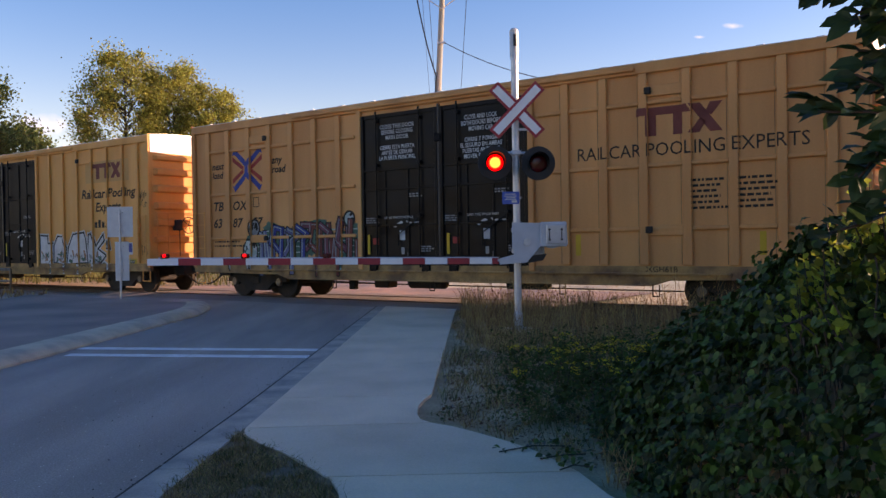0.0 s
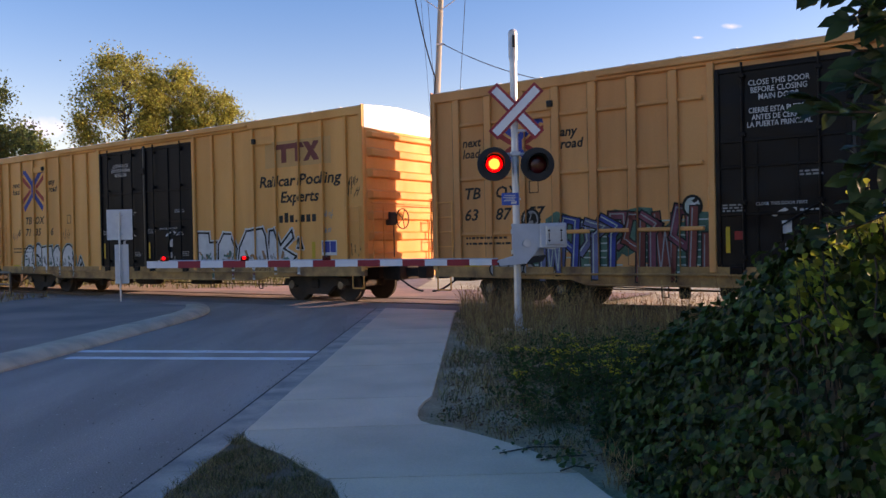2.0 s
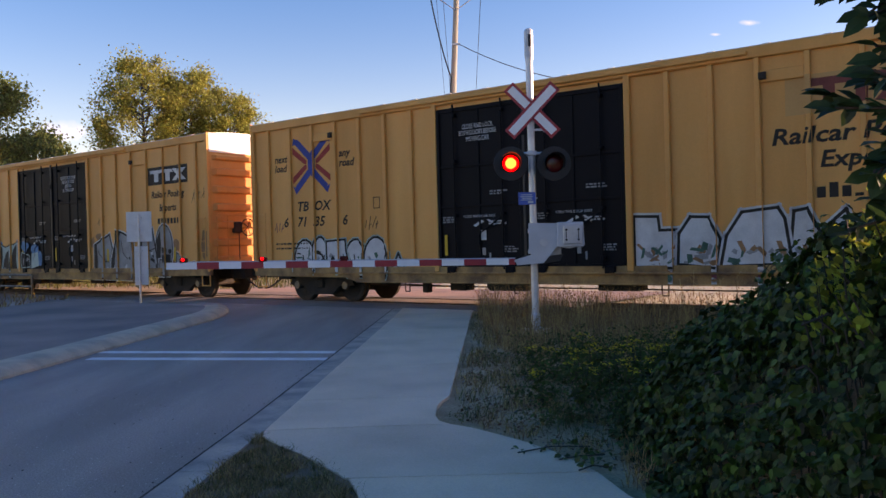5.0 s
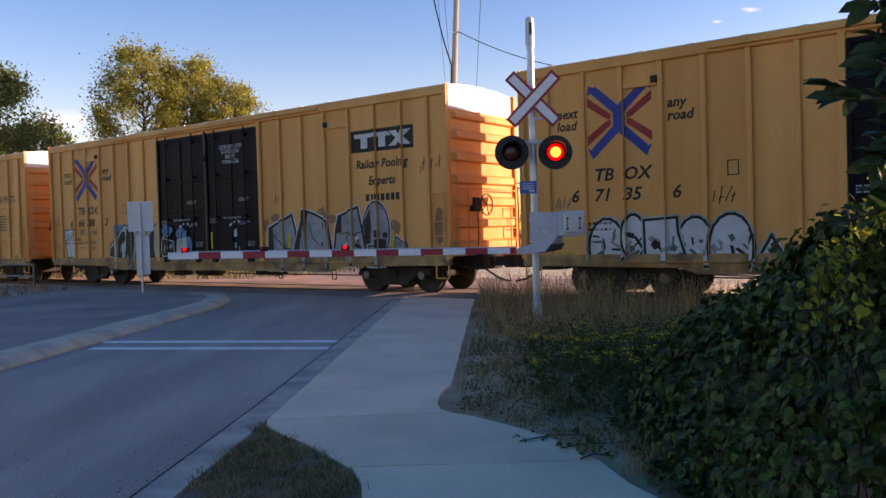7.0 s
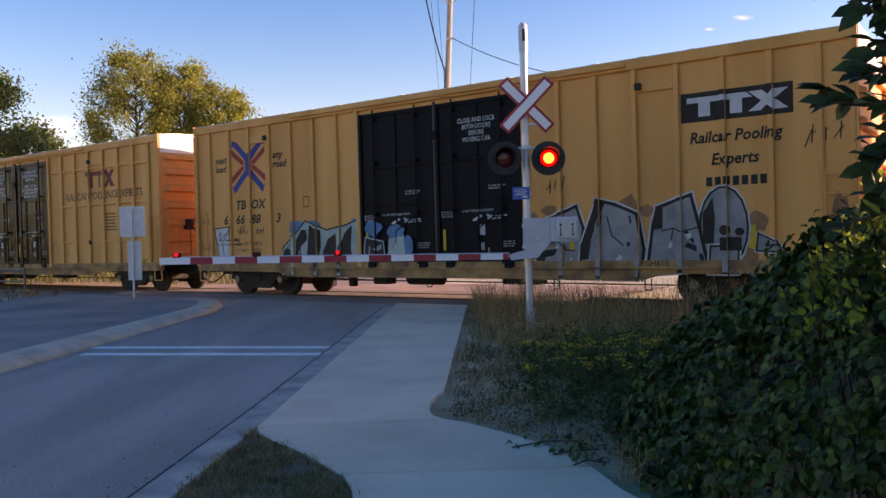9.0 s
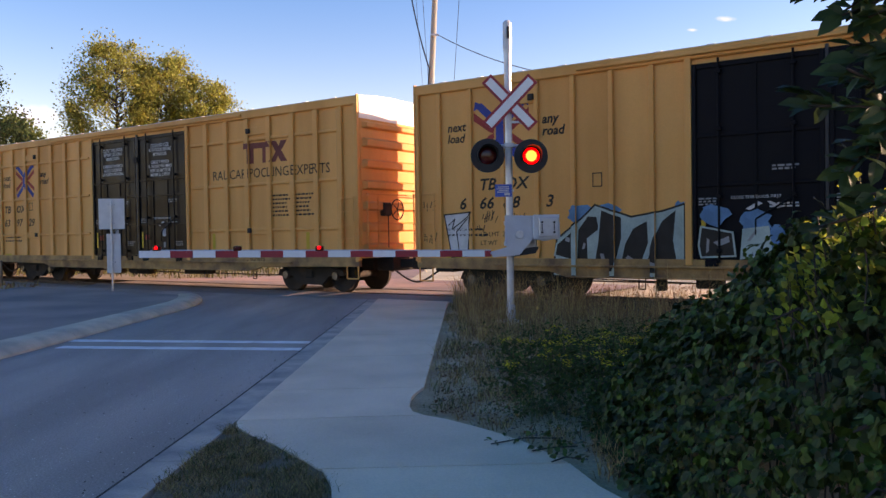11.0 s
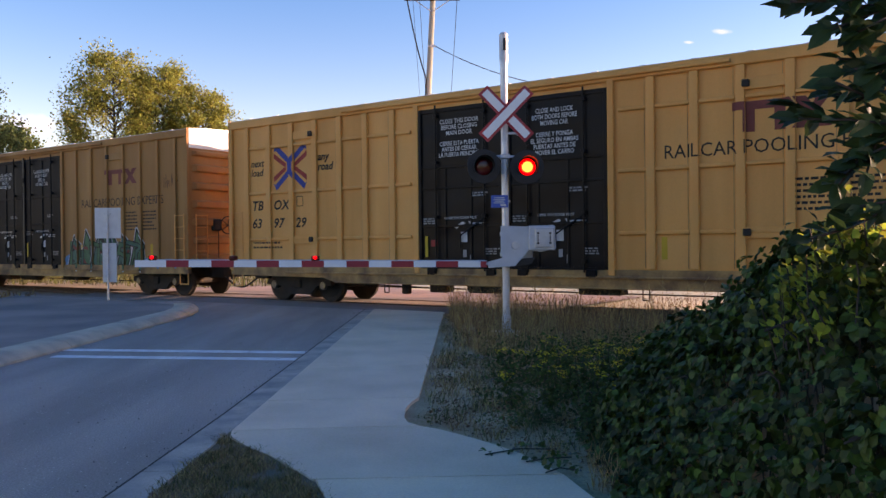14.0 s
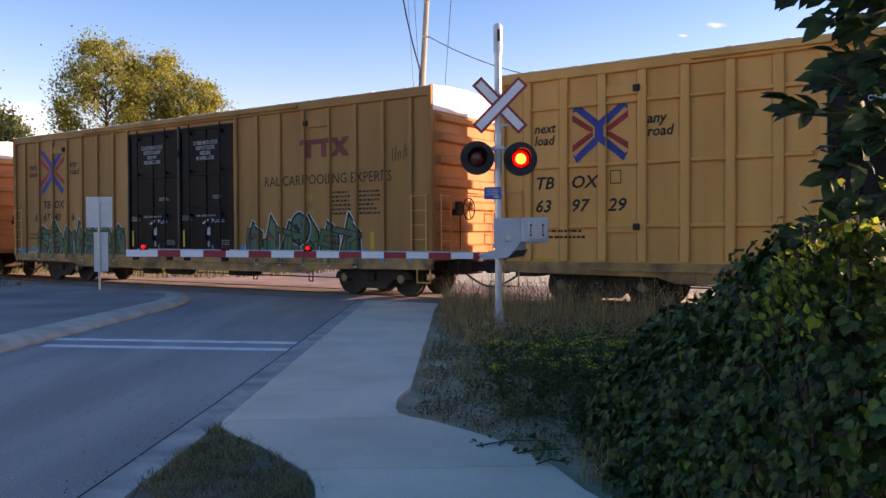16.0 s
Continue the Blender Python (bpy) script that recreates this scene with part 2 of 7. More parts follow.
GREENGRASS = leaf_material("green_grass_blade", (0.11, 0.115, 0.04), 0.5, 0.3, 0.7)
WEED = leaf_material("weed_leaf", (0.066, 0.098, 0.022), 0.5, 0.3, 0.7)
DEADLEAF = leaf_material("dead_leaf", (0.24, 0.10, 0.045), 0.5, 0.2, 0.8)
FLOWER = leaf_material("yellow_flower", (0.78, 0.52, 0.03), 0.3, 0.3, 0.7)


# ---- mesh helpers ----
def thing(name, at=(0, 0, 0), rz=0.0, label="", category="", group="", kind=""):
    ob = new(name)
    ob.empty_display_size = 0.2
    ob.matrix_basis = pose(*at, 0, 0, rz)
    return tagged(ob, label, category, group, kind)


def finish(bm, name, mat, smooth=False):
    me = bpy.data.meshes.new(name)
    bm.to_mesh(me)
    bm.free()
    for one in (mat if isinstance(mat, (list, tuple)) else [mat]):
        me.materials.append(one)
    if smooth:
        for p in me.polygons:
            p.use_smooth = True
    return me


def part(name, bm, mat, parent=None, label="", smooth=False, m=None):
    me = bm if isinstance(bm, bpy.types.Mesh) else finish(bm, name, mat, smooth)
    ob = new(name, me)
    ob.parent = parent
    if m is not None:
        ob.matrix_basis = m
    return tagged(ob, label)


def box(bm, x0, x1, y0, y1, z0, z1, bevel=0.0):
    vs = [bm.verts.new((x, y, z)) for x in (x0, x1) for y in (y0, y1) for z in (z0, z1)]
    fs = [(0, 1, 3, 2), (4, 6, 7, 5), (0, 4, 5, 1), (2, 3, 7, 6), (0, 2, 6, 4), (1, 5, 7, 3)]
    faces = [bm.faces.new([vs[i] for i in f]) for f in fs]
    if bevel:
        edges = list({e for f in faces for e in f.edges})
        bmesh.ops.bevel(bm, geom=edges, offset=bevel, segments=1, affect="EDGES")
    return vs


def boxes(*specs, bevel=0.0):
    bm = bmesh.new()
    for s in specs:
        box(bm, *s, bevel=bevel)
    return bm


def tube(bm, a, b, r, r2=None, seg=12, caps=True):
    a, b = Vector(a), Vector(b)
    r2 = r if r2 is None else r2
    q = (b - a).to_track_quat("Z", "Y").to_matrix()
    ring = [q @ Vector((math.cos(2 * math.pi * i / seg), math.sin(2 * math.pi * i / seg), 0)) for i in range(seg)]
    va, vb = [bm.verts.new(a + v * r) for v in ring], [bm.verts.new(b + v * r2) for v in ring]
    for i in range(seg):
        bm.faces.new((va[i], va[(i + 1) % seg], vb[(i + 1) % seg], vb[i]))
    if caps:
        bm.faces.new(va[::-1]), bm.faces.new(vb)
    return bm


def tubes(*specs, seg=8):
    bm = bmesh.new()
    for a, b, r in specs:
        tube(bm, a, b, r, seg=seg)
    return bm


def lathe(profile, axis="y", seg=24):
    """A turned form: (radius, height) pairs about an axis."""
    bm = bmesh.new()
    rings = []
    for r, h in profile:
        ring = []
        for i in range(seg):
            c, s = math.cos(2 * math.pi * i / seg) * r, math.sin(2 * math.pi * i / seg) * r
            ring.append(bm.verts.new({"y": (c, h, s), "z": (c, s, h), "x": (h, c, s)}[axis]))
        rings.append(ring)
    for p, q in zip(rings, rings[1:]):
        for i in range(seg):
            bm.faces.new((p[i], p[(i + 1) % seg], q[(i + 1) % seg], q[i]))
    for ring in (rings[0], rings[-1]):
        bm.faces.new(ring)
    bmesh.ops.recalc_face_normals(bm, faces=bm.faces)
    return bm


def slab(points, z0, z1, bm=None):
    """A prism over a plan outline."""
    bm = bm or bmesh.new()
    lo, hi = [bm.verts.new((*p, z0)) for p in points], [bm.verts.new((*p, z1)) for p in points]
    bm.faces.new(hi), bm.faces.new(lo[::-1])
    for i in range(len(points)):
        j = (i + 1) % len(points)
        bm.faces.new((lo[i], lo[j], hi[j], hi[i]))
    bmesh.ops.recalc_face_normals(bm, faces=bm.faces)
    return bm


def shift(bm, v):
    bmesh.ops.translate(bm, verts=bm.verts, vec=v)
    return bm


def turn(bm, m):
    bmesh.ops.transform(bm, matrix=m, verts=bm.verts)
    return bm


def sheet(verts, faces, name, mat):
    me = bpy.data.meshes.new(name)
    me.from_pydata(verts, [], faces)
    me.materials.append(mat)
    return me

# ---- the track's line: the train runs along U, N points away from the camera ----
TRACK_TURN = -35.41
U = Vector((math.cos(radians(TRACK_TURN)), math.sin(radians(TRACK_TURN)), 0))
N = Vector((-U.y, U.x, 0))
TRACK_OFF, RAIL_TOP = 17.44, 0.10


def along(s, n, z=0.0):
    """A point s metres along the track from the foot of the camera's perpendicular, n metres from the origin across it."""
    p = U * s + N * n
    return (p.x, p.y, z)


# ---- ground and paving ----
def relief_grid(x0, x1, y0, y1, step, height):
    nx, ny = int((x1 - x0) / step) + 1, int((y1 - y0) / step) + 1
    verts = [(x0 + i * step, y0 + j * step, height(x0 + i * step, y0 + j * step)) for j in range(ny) for i in range(nx)]
    faces = [(j * nx + i, j * nx + i + 1, (j + 1) * nx + i + 1, (j + 1) * nx + i) for j in range(ny - 1) for i in range(nx - 1)]
    return verts, faces


g = slab([(-900, -900), (900, -900), (900, 900), (-900, 900)], -0.6, -0.06)
tagged(part("ground", g, FIELD), "dry pale field and earth reaching to the horizon", "ground", kind="structure")

# verge of dry soil beside the sidewalk, slightly uneven
vv, vf = relief_grid(-0.3, 30, -6, 21, 0.22, lambda x, y: -0.015 + 0.035 * noise.noise((x * 1.3, y * 1.3, 0)) + 0.012 * noise.noise((x * 6, y * 6, 3)))
vf = [f for f in vf if (Vector(vv[f[0]]).dot(N) < 15.6)]
tagged(part("soil_verge", sheet(vv, vf, "soil_verge", SOIL), SOIL), "dry brown soil verge with sparse stones", "ground", kind="structure")

def road_x(y):
    return -2.29 + 0.0375 * y - 0.018 * np.clip(8 - y, 0, 4.5)

road = slab([(road_x(-12), -12), (road_x(3.5), 3.5), (road_x(8), 8), (road_x(22.5), 22.5), (-6.3, 25.4), (-40, 49.3), (-40, -12)], -0.2, 0.0)
tagged(part("road", road, ASPHALT), "worn dark grey asphalt road", "road", kind="structure")

# crossing apron: asphalt ramp that meets the rails
bm = bmesh.new()
for n0, n1, z0, z1 in ((15.9, 16.55, 0.002, 0.085), (16.55, 18.3, 0.085, 0.085), (18.3, 23.5, 0.085, 0.0)):
    a = [bm.verts.new(along(s, n, z)) for s, n, z in ((-26, n0, z0), (-8.5, n0, z0), (-8.5, n1, z1), (-26, n1, z1))]
    bm.faces.new(a)
ap = part("crossing_apron", bm, ASPHALT_OLD)
tagged(ap, "grey asphalt apron of the level crossing between the rails", "road", kind="structure")

# pale sunlit lot and road beyond the track
bm = bmesh.new()
bm.faces.new([bm.verts.new(along(s, n, -0.02)) for s, n in ((-23, 19.6), (70, 19.6), (70, 75), (-23, 75))])
tagged(part("gravel_lot", bm, FARROAD), "pale sunlit gravel and worn pavement beyond the track", "ground", kind="structure")
bm = bmesh.new()
bm.faces.new([bm.verts.new(p) for p in ((-5.2, 26.5, 0.004), (-1.1, 23.6, 0.004), (3.0, 75, 0.004), (-4.0, 75, 0.004))])
tagged(part("far_road", bm, ASPHALT_OLD), "sunlit asphalt road going on beyond the crossing", "road", kind="structure")

# gutter and flush kerb
bm = bmesh.new()
for i in range(12):
    y0, y1 = -6 + i * 2.4 + 0.006, -6 + (i + 1) * 2.4 - 0.006
    w0 = w1 = 0.285
    slab([(road_x(y0), y0), (road_x(y0) + w0, y0), (road_x(y1) + w1, y1), (road_x(y1), y1)], -0.15, 0.012 + 0.0 * i, bm)
tagged(part("gutter", bm, GUTTER), "stained grey concrete gutter along the road edge", "gutter", kind="structure")

# dark sealed joint between asphalt and gutter
bm = bmesh.new()
for y0, y1 in ((-6, 3.5), (3.5, 6.1), (6.15, 8.0), (8.0, 11.4), (11.5, 15.2), (15.25, 22.3)):
    slab([(road_x(y0) - 0.010, y0), (road_x(y0) + 0.006, y0), (road_x(y1) + 0.006, y1), (road_x(y1) - 0.010, y1)], -0.1, 0.0155, bm)
tagged(part("joint_seal", bm, TIEWOOD), "dark sealed joint between road and gutter", "joint", kind="structure")

# stop line: two thin white bars, a worn gap in each
bars = thing("stop_line", (0, 0, 0), label="pair of worn white painted stop bars on asphalt", category="road marking", kind="structure")
for (xa, ya), (xb, yb) in (((-5.87, 13.2), (-1.84, 12.45)), ((-5.72, 12.42), (-1.88, 11.72))):
    w = 0.24
    for k0, k1 in ((0.0, 0.24), (0.245, 0.515), (0.52, 0.77), (0.775, 1.0)):
        pa, pb = (xa + (xb - xa) * k0, ya + (yb - ya) * k0), (xa + (xb - xa) * k1, ya + (yb - ya) * k1)
        part("painted_bar", slab([pa, pb, (pb[0], pb[1] + w), (pa[0], pa[1] + w)], 0.0005, 0.005), ROADPAINT, bars)

# raised median kerb with a rounded nose
def kerb_section(points, width, height):
    bm = bmesh.new()
    rows = []
    for i, p in enumerate(points):
        a, b = Vector(points[max(i - 1, 0)]), Vector(points[min(i + 1, len(points) - 1)])
        d = (b - a).normalized()
        side = Vector((-d.y, d.x))
        prof = ((0, -0.1), (0, height * 0.25), (0.07, height * 0.62), (0.16, height * 0.88), (0.26, height), (width - 0.07, height), (width - 0.02, height * 0.9), (width, -0.1))
        rows.append([bm.verts.new((p[0] + side.x * o, p[1] + side.y * o, z)) for o, z in prof])
    for r, q in zip(rows, rows[1:]):
        for i in range(len(r) - 1):
            bm.faces.new((r[i], q[i], q[i + 1], r[i + 1]))
    bm.faces.new(rows[0]), bm.faces.new(rows[-1][::-1])
    bmesh.ops.recalc_face_normals(bm, faces=bm.faces)
    return bm

median = thing("median_kerb", (0, 0, 0), label="pale concrete median kerb with a rounded nose", category="kerb", kind="structure")
def kerb_line(y):
    return -6.60 + 0.053 * y + (0.0 if y < 18.5 else -0.06 * (y - 18.5) ** 2)
for y0, y1 in ((-6, 0.5), (0.52, 7.0), (7.02, 13.55), (13.57, 18.0), (18.02, 22.0)):
    pts = [(kerb_line(y0 + (y1 - y0) * k / 6), y0 + (y1 - y0) * k / 6) for k in range(7)]
    part("kerb_stone", kerb_section(pts, 0.62, 0.15), CURB, median)
isl = slab([*((kerb_line(y) - 0.59, y) for y in (-6, 6, 18, 20, 21.5)), (-7.9, 22.6), (-13.2, 26.4), (-13.05, 24.3), (-12.9, 20), (-12.6, -6)], 0.0, 0.135)
tagged(part("raised_lane", isl, ASPHALT_OLD), "worn grey asphalt behind the median kerb", "road", kind="structure")

# sidewalk of separate concrete slabs
walkway = thing("sidewalk", (0, 0, 0), label="pale concrete sidewalk slabs with a flared branch", category="sidewalk", kind="structure")
def left_x(y):
    return -1.99 + 0.036 * y
def right_x(y):
    return -0.50 + 0.0505 * y
for y0, y1 in ((8.62, 10.9), (10.92, 13.2), (13.22, 15.5), (15.52, 17.9), (17.92, 20.4)):
    part("concrete_slab", slab([(left_x(y0), y0), (right_x(y0), y0 + 0.05), (right_x(y1), y1 + 0.05 if y1 < 20 else y1 - 0.7), (left_x(y1), y1 if y1 < 20 else y1 + 1.0)], -0.12, 0.022), CONCRETE, walkway)
part("concrete_slab", slab([(left_x(7.25), 7.25), (-0.7, 7.31), (-0.06, 7.33), (-0.16, 7.47), (-0.20, 7.72), (-0.19, 8.10), (-0.14, 8.40), (right_x(8.6), 8.655), (left_x(8.6), 8.60)], -0.12, 0.022), CONCRETE, walkway)
part("concrete_slab", slab([(-1.73, 7.23), (-1.70, 7.05), (-1.48, 6.69), (-1.23, 6.38), (-1.00, 6.03), (-0.80, 5.70), (0.98, 5.72), (0.93, 5.85), (0.76, 6.27), (0.58, 6.58), (0.36, 6.88), (0.13, 7.16), (-0.05, 7.31), (-0.7, 7.29)], -0.12, 0.022), CONCRETE, walkway)
part("concrete_slab", slab([(-0.77, 5.68), (-0.67, 5.35), (-0.62, 5.0), (-0.6, 4.1), (1.55, 4.1), (1.3, 4.6), (1.09, 5.17), (0.99, 5.70)], -0.12, 0.022), CONCRETE, walkway)
part("concrete_slab", slab([(-0.6, 4.08), (-0.6, 1.6), (1.7, 1.6), (1.55, 4.08)], -0.12, 0.022), CONCRETE, walkway)
part("concrete_slab", slab([(-0.6, 1.58), (-0.6, -4), (1.7, -4), (1.7, 1.58)], -0.12, 0.022), CONCRETE, walkway)

# patch of soil under the grass wedge
wv, wf = relief_grid(-2.1, -0.55, -4, 7.3, 0.15, lambda x, y: 0.005 + 0.03 * noise.noise((x * 2, y * 2, 5)))
wf = [f for f in wf if wv[f[0]][0] > road_x(wv[f[0]][1]) + 0.22 and wv[f[0]][1] < 6.85 and (wv[f[0]][1] < 5.3 or wv[f[0]][0] < -0.82 - 0.66 * (wv[f[0]][1] - 5.7))]
tagged(part("grass_wedge_soil", sheet(wv, wf, "grass_wedge_soil", SOIL_DARK), SOIL_DARK), "bare brown soil under thin grass by the kerb", "ground", kind="structure")

# track bed
track = thing("railway_track", (0, 0, 0), label="rusty single railway track on grey ballast", category="railway track", kind="structure")
bed = bmesh.new()
prof = ((15.4, -0.05), (16.1, -0.04), (18.8, -0.04), (19.6, -0.05))
for s0, s1 in ((-120, -26), (-8.5, 110)):
    for (n0, z0), (n1, z1) in zip(prof, prof[1:]):
        bed.faces.new([bed.verts.new(along(s, n, z)) for s, n, z in ((s0, n0, z0), (s1, n0, z0), (s1, n1, z1), (s0, n1, z1))])
part("ballast_bed", bed, GRAVEL, track)
rail_profile = ((-0.07, 0), (-0.07, 0.012), (-0.012, 0.03), (-0.012, 0.105), (-0.036, 0.118), (-0.036, 0.146), (-0.028, 0.152), (0.028, 0.152), (0.036, 0.146), (0.036, 0.118), (0.012, 0.105), (0.012, 0.03), (0.07, 0.012), (0.07, 0))
for off in (-0.7175, 0.7175):
    bm = bmesh.new()
    a = [bm.verts.new(along(-130, TRACK_OFF + off + y, z + RAIL_TOP - 0.152)) for y, z in rail_profile]
    b = [bm.verts.new(along(120, TRACK_OFF + off + y, z + RAIL_TOP - 0.152)) for y, z in rail_profile]
    for i in range(len(a)):
        bm.faces.new((a[i], a[(i + 1) % len(a)], b[(i + 1) % len(a)], b[i]))
    bmesh.ops.recalc_face_normals(bm, faces=bm.faces)
    part("rail", bm, RAILSTEEL, track)
tie = finish(boxes((-0.11, 0.11, -1.25, 1.25, -0.1, 0.02), bevel=0.012), "tie", TIEWOOD)
for i in range(-60, 70):
    s = i * 0.6
    if -26 < s < -8.5:
        continue
    part("tie", tie, TIEWOOD, track, m=Matrix.Translation(along(s, TRACK_OFF, -0.045)) @ pose(0, 0, 0, 0, 0, TRACK_TURN + 2 * math.sin(i * 7.3)))

# ---- crossing signal with gate ----
MX, MY = 1.52, 14.82
signal = thing("crossing_signal", (MX, MY, 0), label="silver level-crossing mast with crossbuck, twin red lamps and lowered gate", category="crossing signal")
LIT_LAMPS = []     # (lamp, phase)


def mast_parts():
    part("mast", tube(tube(bmesh.new(), (0, 0, 0), (0, 0, 4.98), 0.066, seg=20), (0, 0, 4.97), (0, 0, 5.02), 0.075, seg=20), GALV, signal, smooth=False)
    bm = tube(bmesh.new(), (0, 0, 5.02), (0, 0, 5.50), 0.082, seg=20)
    tube(bm, (0, 0, 5.50), (0, 0, 5.54), 0.082, 0.05, seg=20)
    part("mast_cap", bm, SILVER, signal)
    bm = bmesh.new()
    box(bm, -0.02, 0.035, -0.105, -0.075, 5.20, 5.42, 0.008)
    part("cap_latch", bm, SIGNALBLACK, signal)
    part("foundation", boxes((-0.28, 0.28, -0.28, 0.28, -0.1, 0.03), bevel=0.01), CONCRETE, signal)
    part("base_flange", lathe(((0.16, 0.03), (0.16, 0.055), (0.09, 0.07), (0.085, 0.3), (0.07, 0.33)), "z", 20), GALV, signal)


def crossbuck():
    cb = part("crossbuck", boxes((-0.05, 0.05, -0.10, -0.06, 3.95, 4.12)), GALV, signal)
    for k, ang in enumerate((46.0, -46.0)):
        y = -0.115 - 0.022 * k
        for name, w, l, dy, mat in (("red_border", 0.118, 0.61, 0.0, SIGNRED), ("white_blade", 0.072, 0.562, -0.004, SIGNWHITE)):
            bm = boxes((-l, l, y + dy - 0.003, y + dy + 0.003, -w, w))
            turn(bm, Matrix.Translation((0.02, 0, 4.03)) @ Matrix.Rotation(radians(ang), 4, "Y"))
            part(name, bm, mat, cb)
    part("bracket", boxes((0.03, 0.28, -0.09, -0.06, 3.66, 3.70), (0.22, 0.28, -0.11, -0.05, 3.64, 3.72)), GALV, cb)


def lamp_head(x, z, phase):
    head = part("lamp_background", lathe(((0.305, -0.16), (0.31, -0.155), (0.31, -0.135), (0.30, -0.13)), "y", 36), SIGNALBLACK, signal)
    for v in head.data.vertices:
        v.co.x += x
        v.co.z += z
    bm = lathe(((0.13, 0.10), (0.165, 0.06), (0.17, -0.13)), "y", 28)
    part("lamp_housing", shift(bm, (x, 0, z)), SIGNALBLACK, head)
    # hood: open half-tube above the lens
    bm = bmesh.new()
    rows = []
    for i in range(21):
        a = radians(-38 + i * (256 / 20))
        depth = 0.30 * (0.45 + 0.55 * max(0.0, math.sin(a)) ** 0.6)
        rows.append([bm.verts.new((x + r * math.cos(a), -0.155 - d, z + r * math.sin(a))) for r, d in ((0.19, 0), (0.188, depth), (0.182, depth), (0.182, 0))])
    for p, q in zip(rows, rows[1:]):
        for i in range(4):
            bm.faces.new((p[i], p[(i + 1) % 4], q[(i + 1) % 4], q[i]))
    bmesh.ops.recalc_face_normals(bm, faces=bm.faces)
    part("hood", bm, SIGNALBLACK, head)
    bm = lathe(((0.165, -0.165), (0.15, -0.176), (0.10, -0.186), (0.03, -0.19)), "y", 28)
    part("lens", shift(bm, (x, 0, z)), DARKLENS, head, "dark red glass lens", smooth=True)
    # glowing insert: a red dome with a hot core
    bm = lathe(((0.152, -0.180), (0.135, -0.192), (0.10, -0.20)), "y", 28)
    core = lathe(((0.10, -0.198), (0.095, -0.206), (0.05, -0.212), (0.01, -0.214)), "y", 28)
    me = finish(core, "core", LAMP_CORE)
    nfaces = len(bm.faces)
    bm.from_mesh(me)
    bm.faces.ensure_lookup_table()
    for f in bm.faces[nfaces:]:
        f.material_index = 1
    shift(bm, (x, 0, z))
    lamp = part("lamp", bm, [LAMP_RED, LAMP_CORE], head, "glowing red signal lamp")
    LIT_LAMPS.append((lamp, phase, 0.09))


def crossarm():
    bm = bmesh.new()
    tube(bm, (-0.42, -0.02, 3.27), (0.42, -0.02, 3.25), 0.024, seg=10)
    tube(bm, (-0.40, -0.02, 3.27), (-0.40, 0.02, 3.07), 0.022, seg=10)
    tube(bm, (0.39, -0.02, 3.25), (0.39, 0.02, 3.05), 0.022, seg=10)
    box(bm, -0.09, 0.09, -0.09, 0.09, 3.22, 3.30, 0.01)
    part("crossarm", bm, GALV, signal)


def blue_plate():
    p = part("notice_plate", boxes((-0.27, 0.04, -0.105, -0.098, 2.32, 2.545)), BLUE, signal, "blue notice plate")
    for z, x0, x1 in ((2.50, -0.22, -0.02), (2.465, -0.24, -0.01), (2.435, -0.20, -0.03), (2.405, -0.23, -0.02)):
        part("text_bar", boxes((x0, x1, -0.109, -0.105, z - 0.008, z + 0.006)), MARK_WHITE, p)
    part("text_bar", boxes((-0.10, 0.0, -0.109, -0.105, 2.345, 2.385)), MARK_WHITE, p)
    part("band_clamp", boxes((-0.08, 0.08, -0.098, 0.08, 2.42, 2.45)), GALV, p)


def prism_y(outline, y0, y1):
    """A plate of the given x, z outline between y0 and y1."""
    bm = slab(outline, y0, y1)
    for v in bm.verts:
        v.co = Vector((v.co.x, v.co.z, v.co.y))
    bmesh.ops.recalc_face_normals(bm, faces=bm.faces)
    return bm


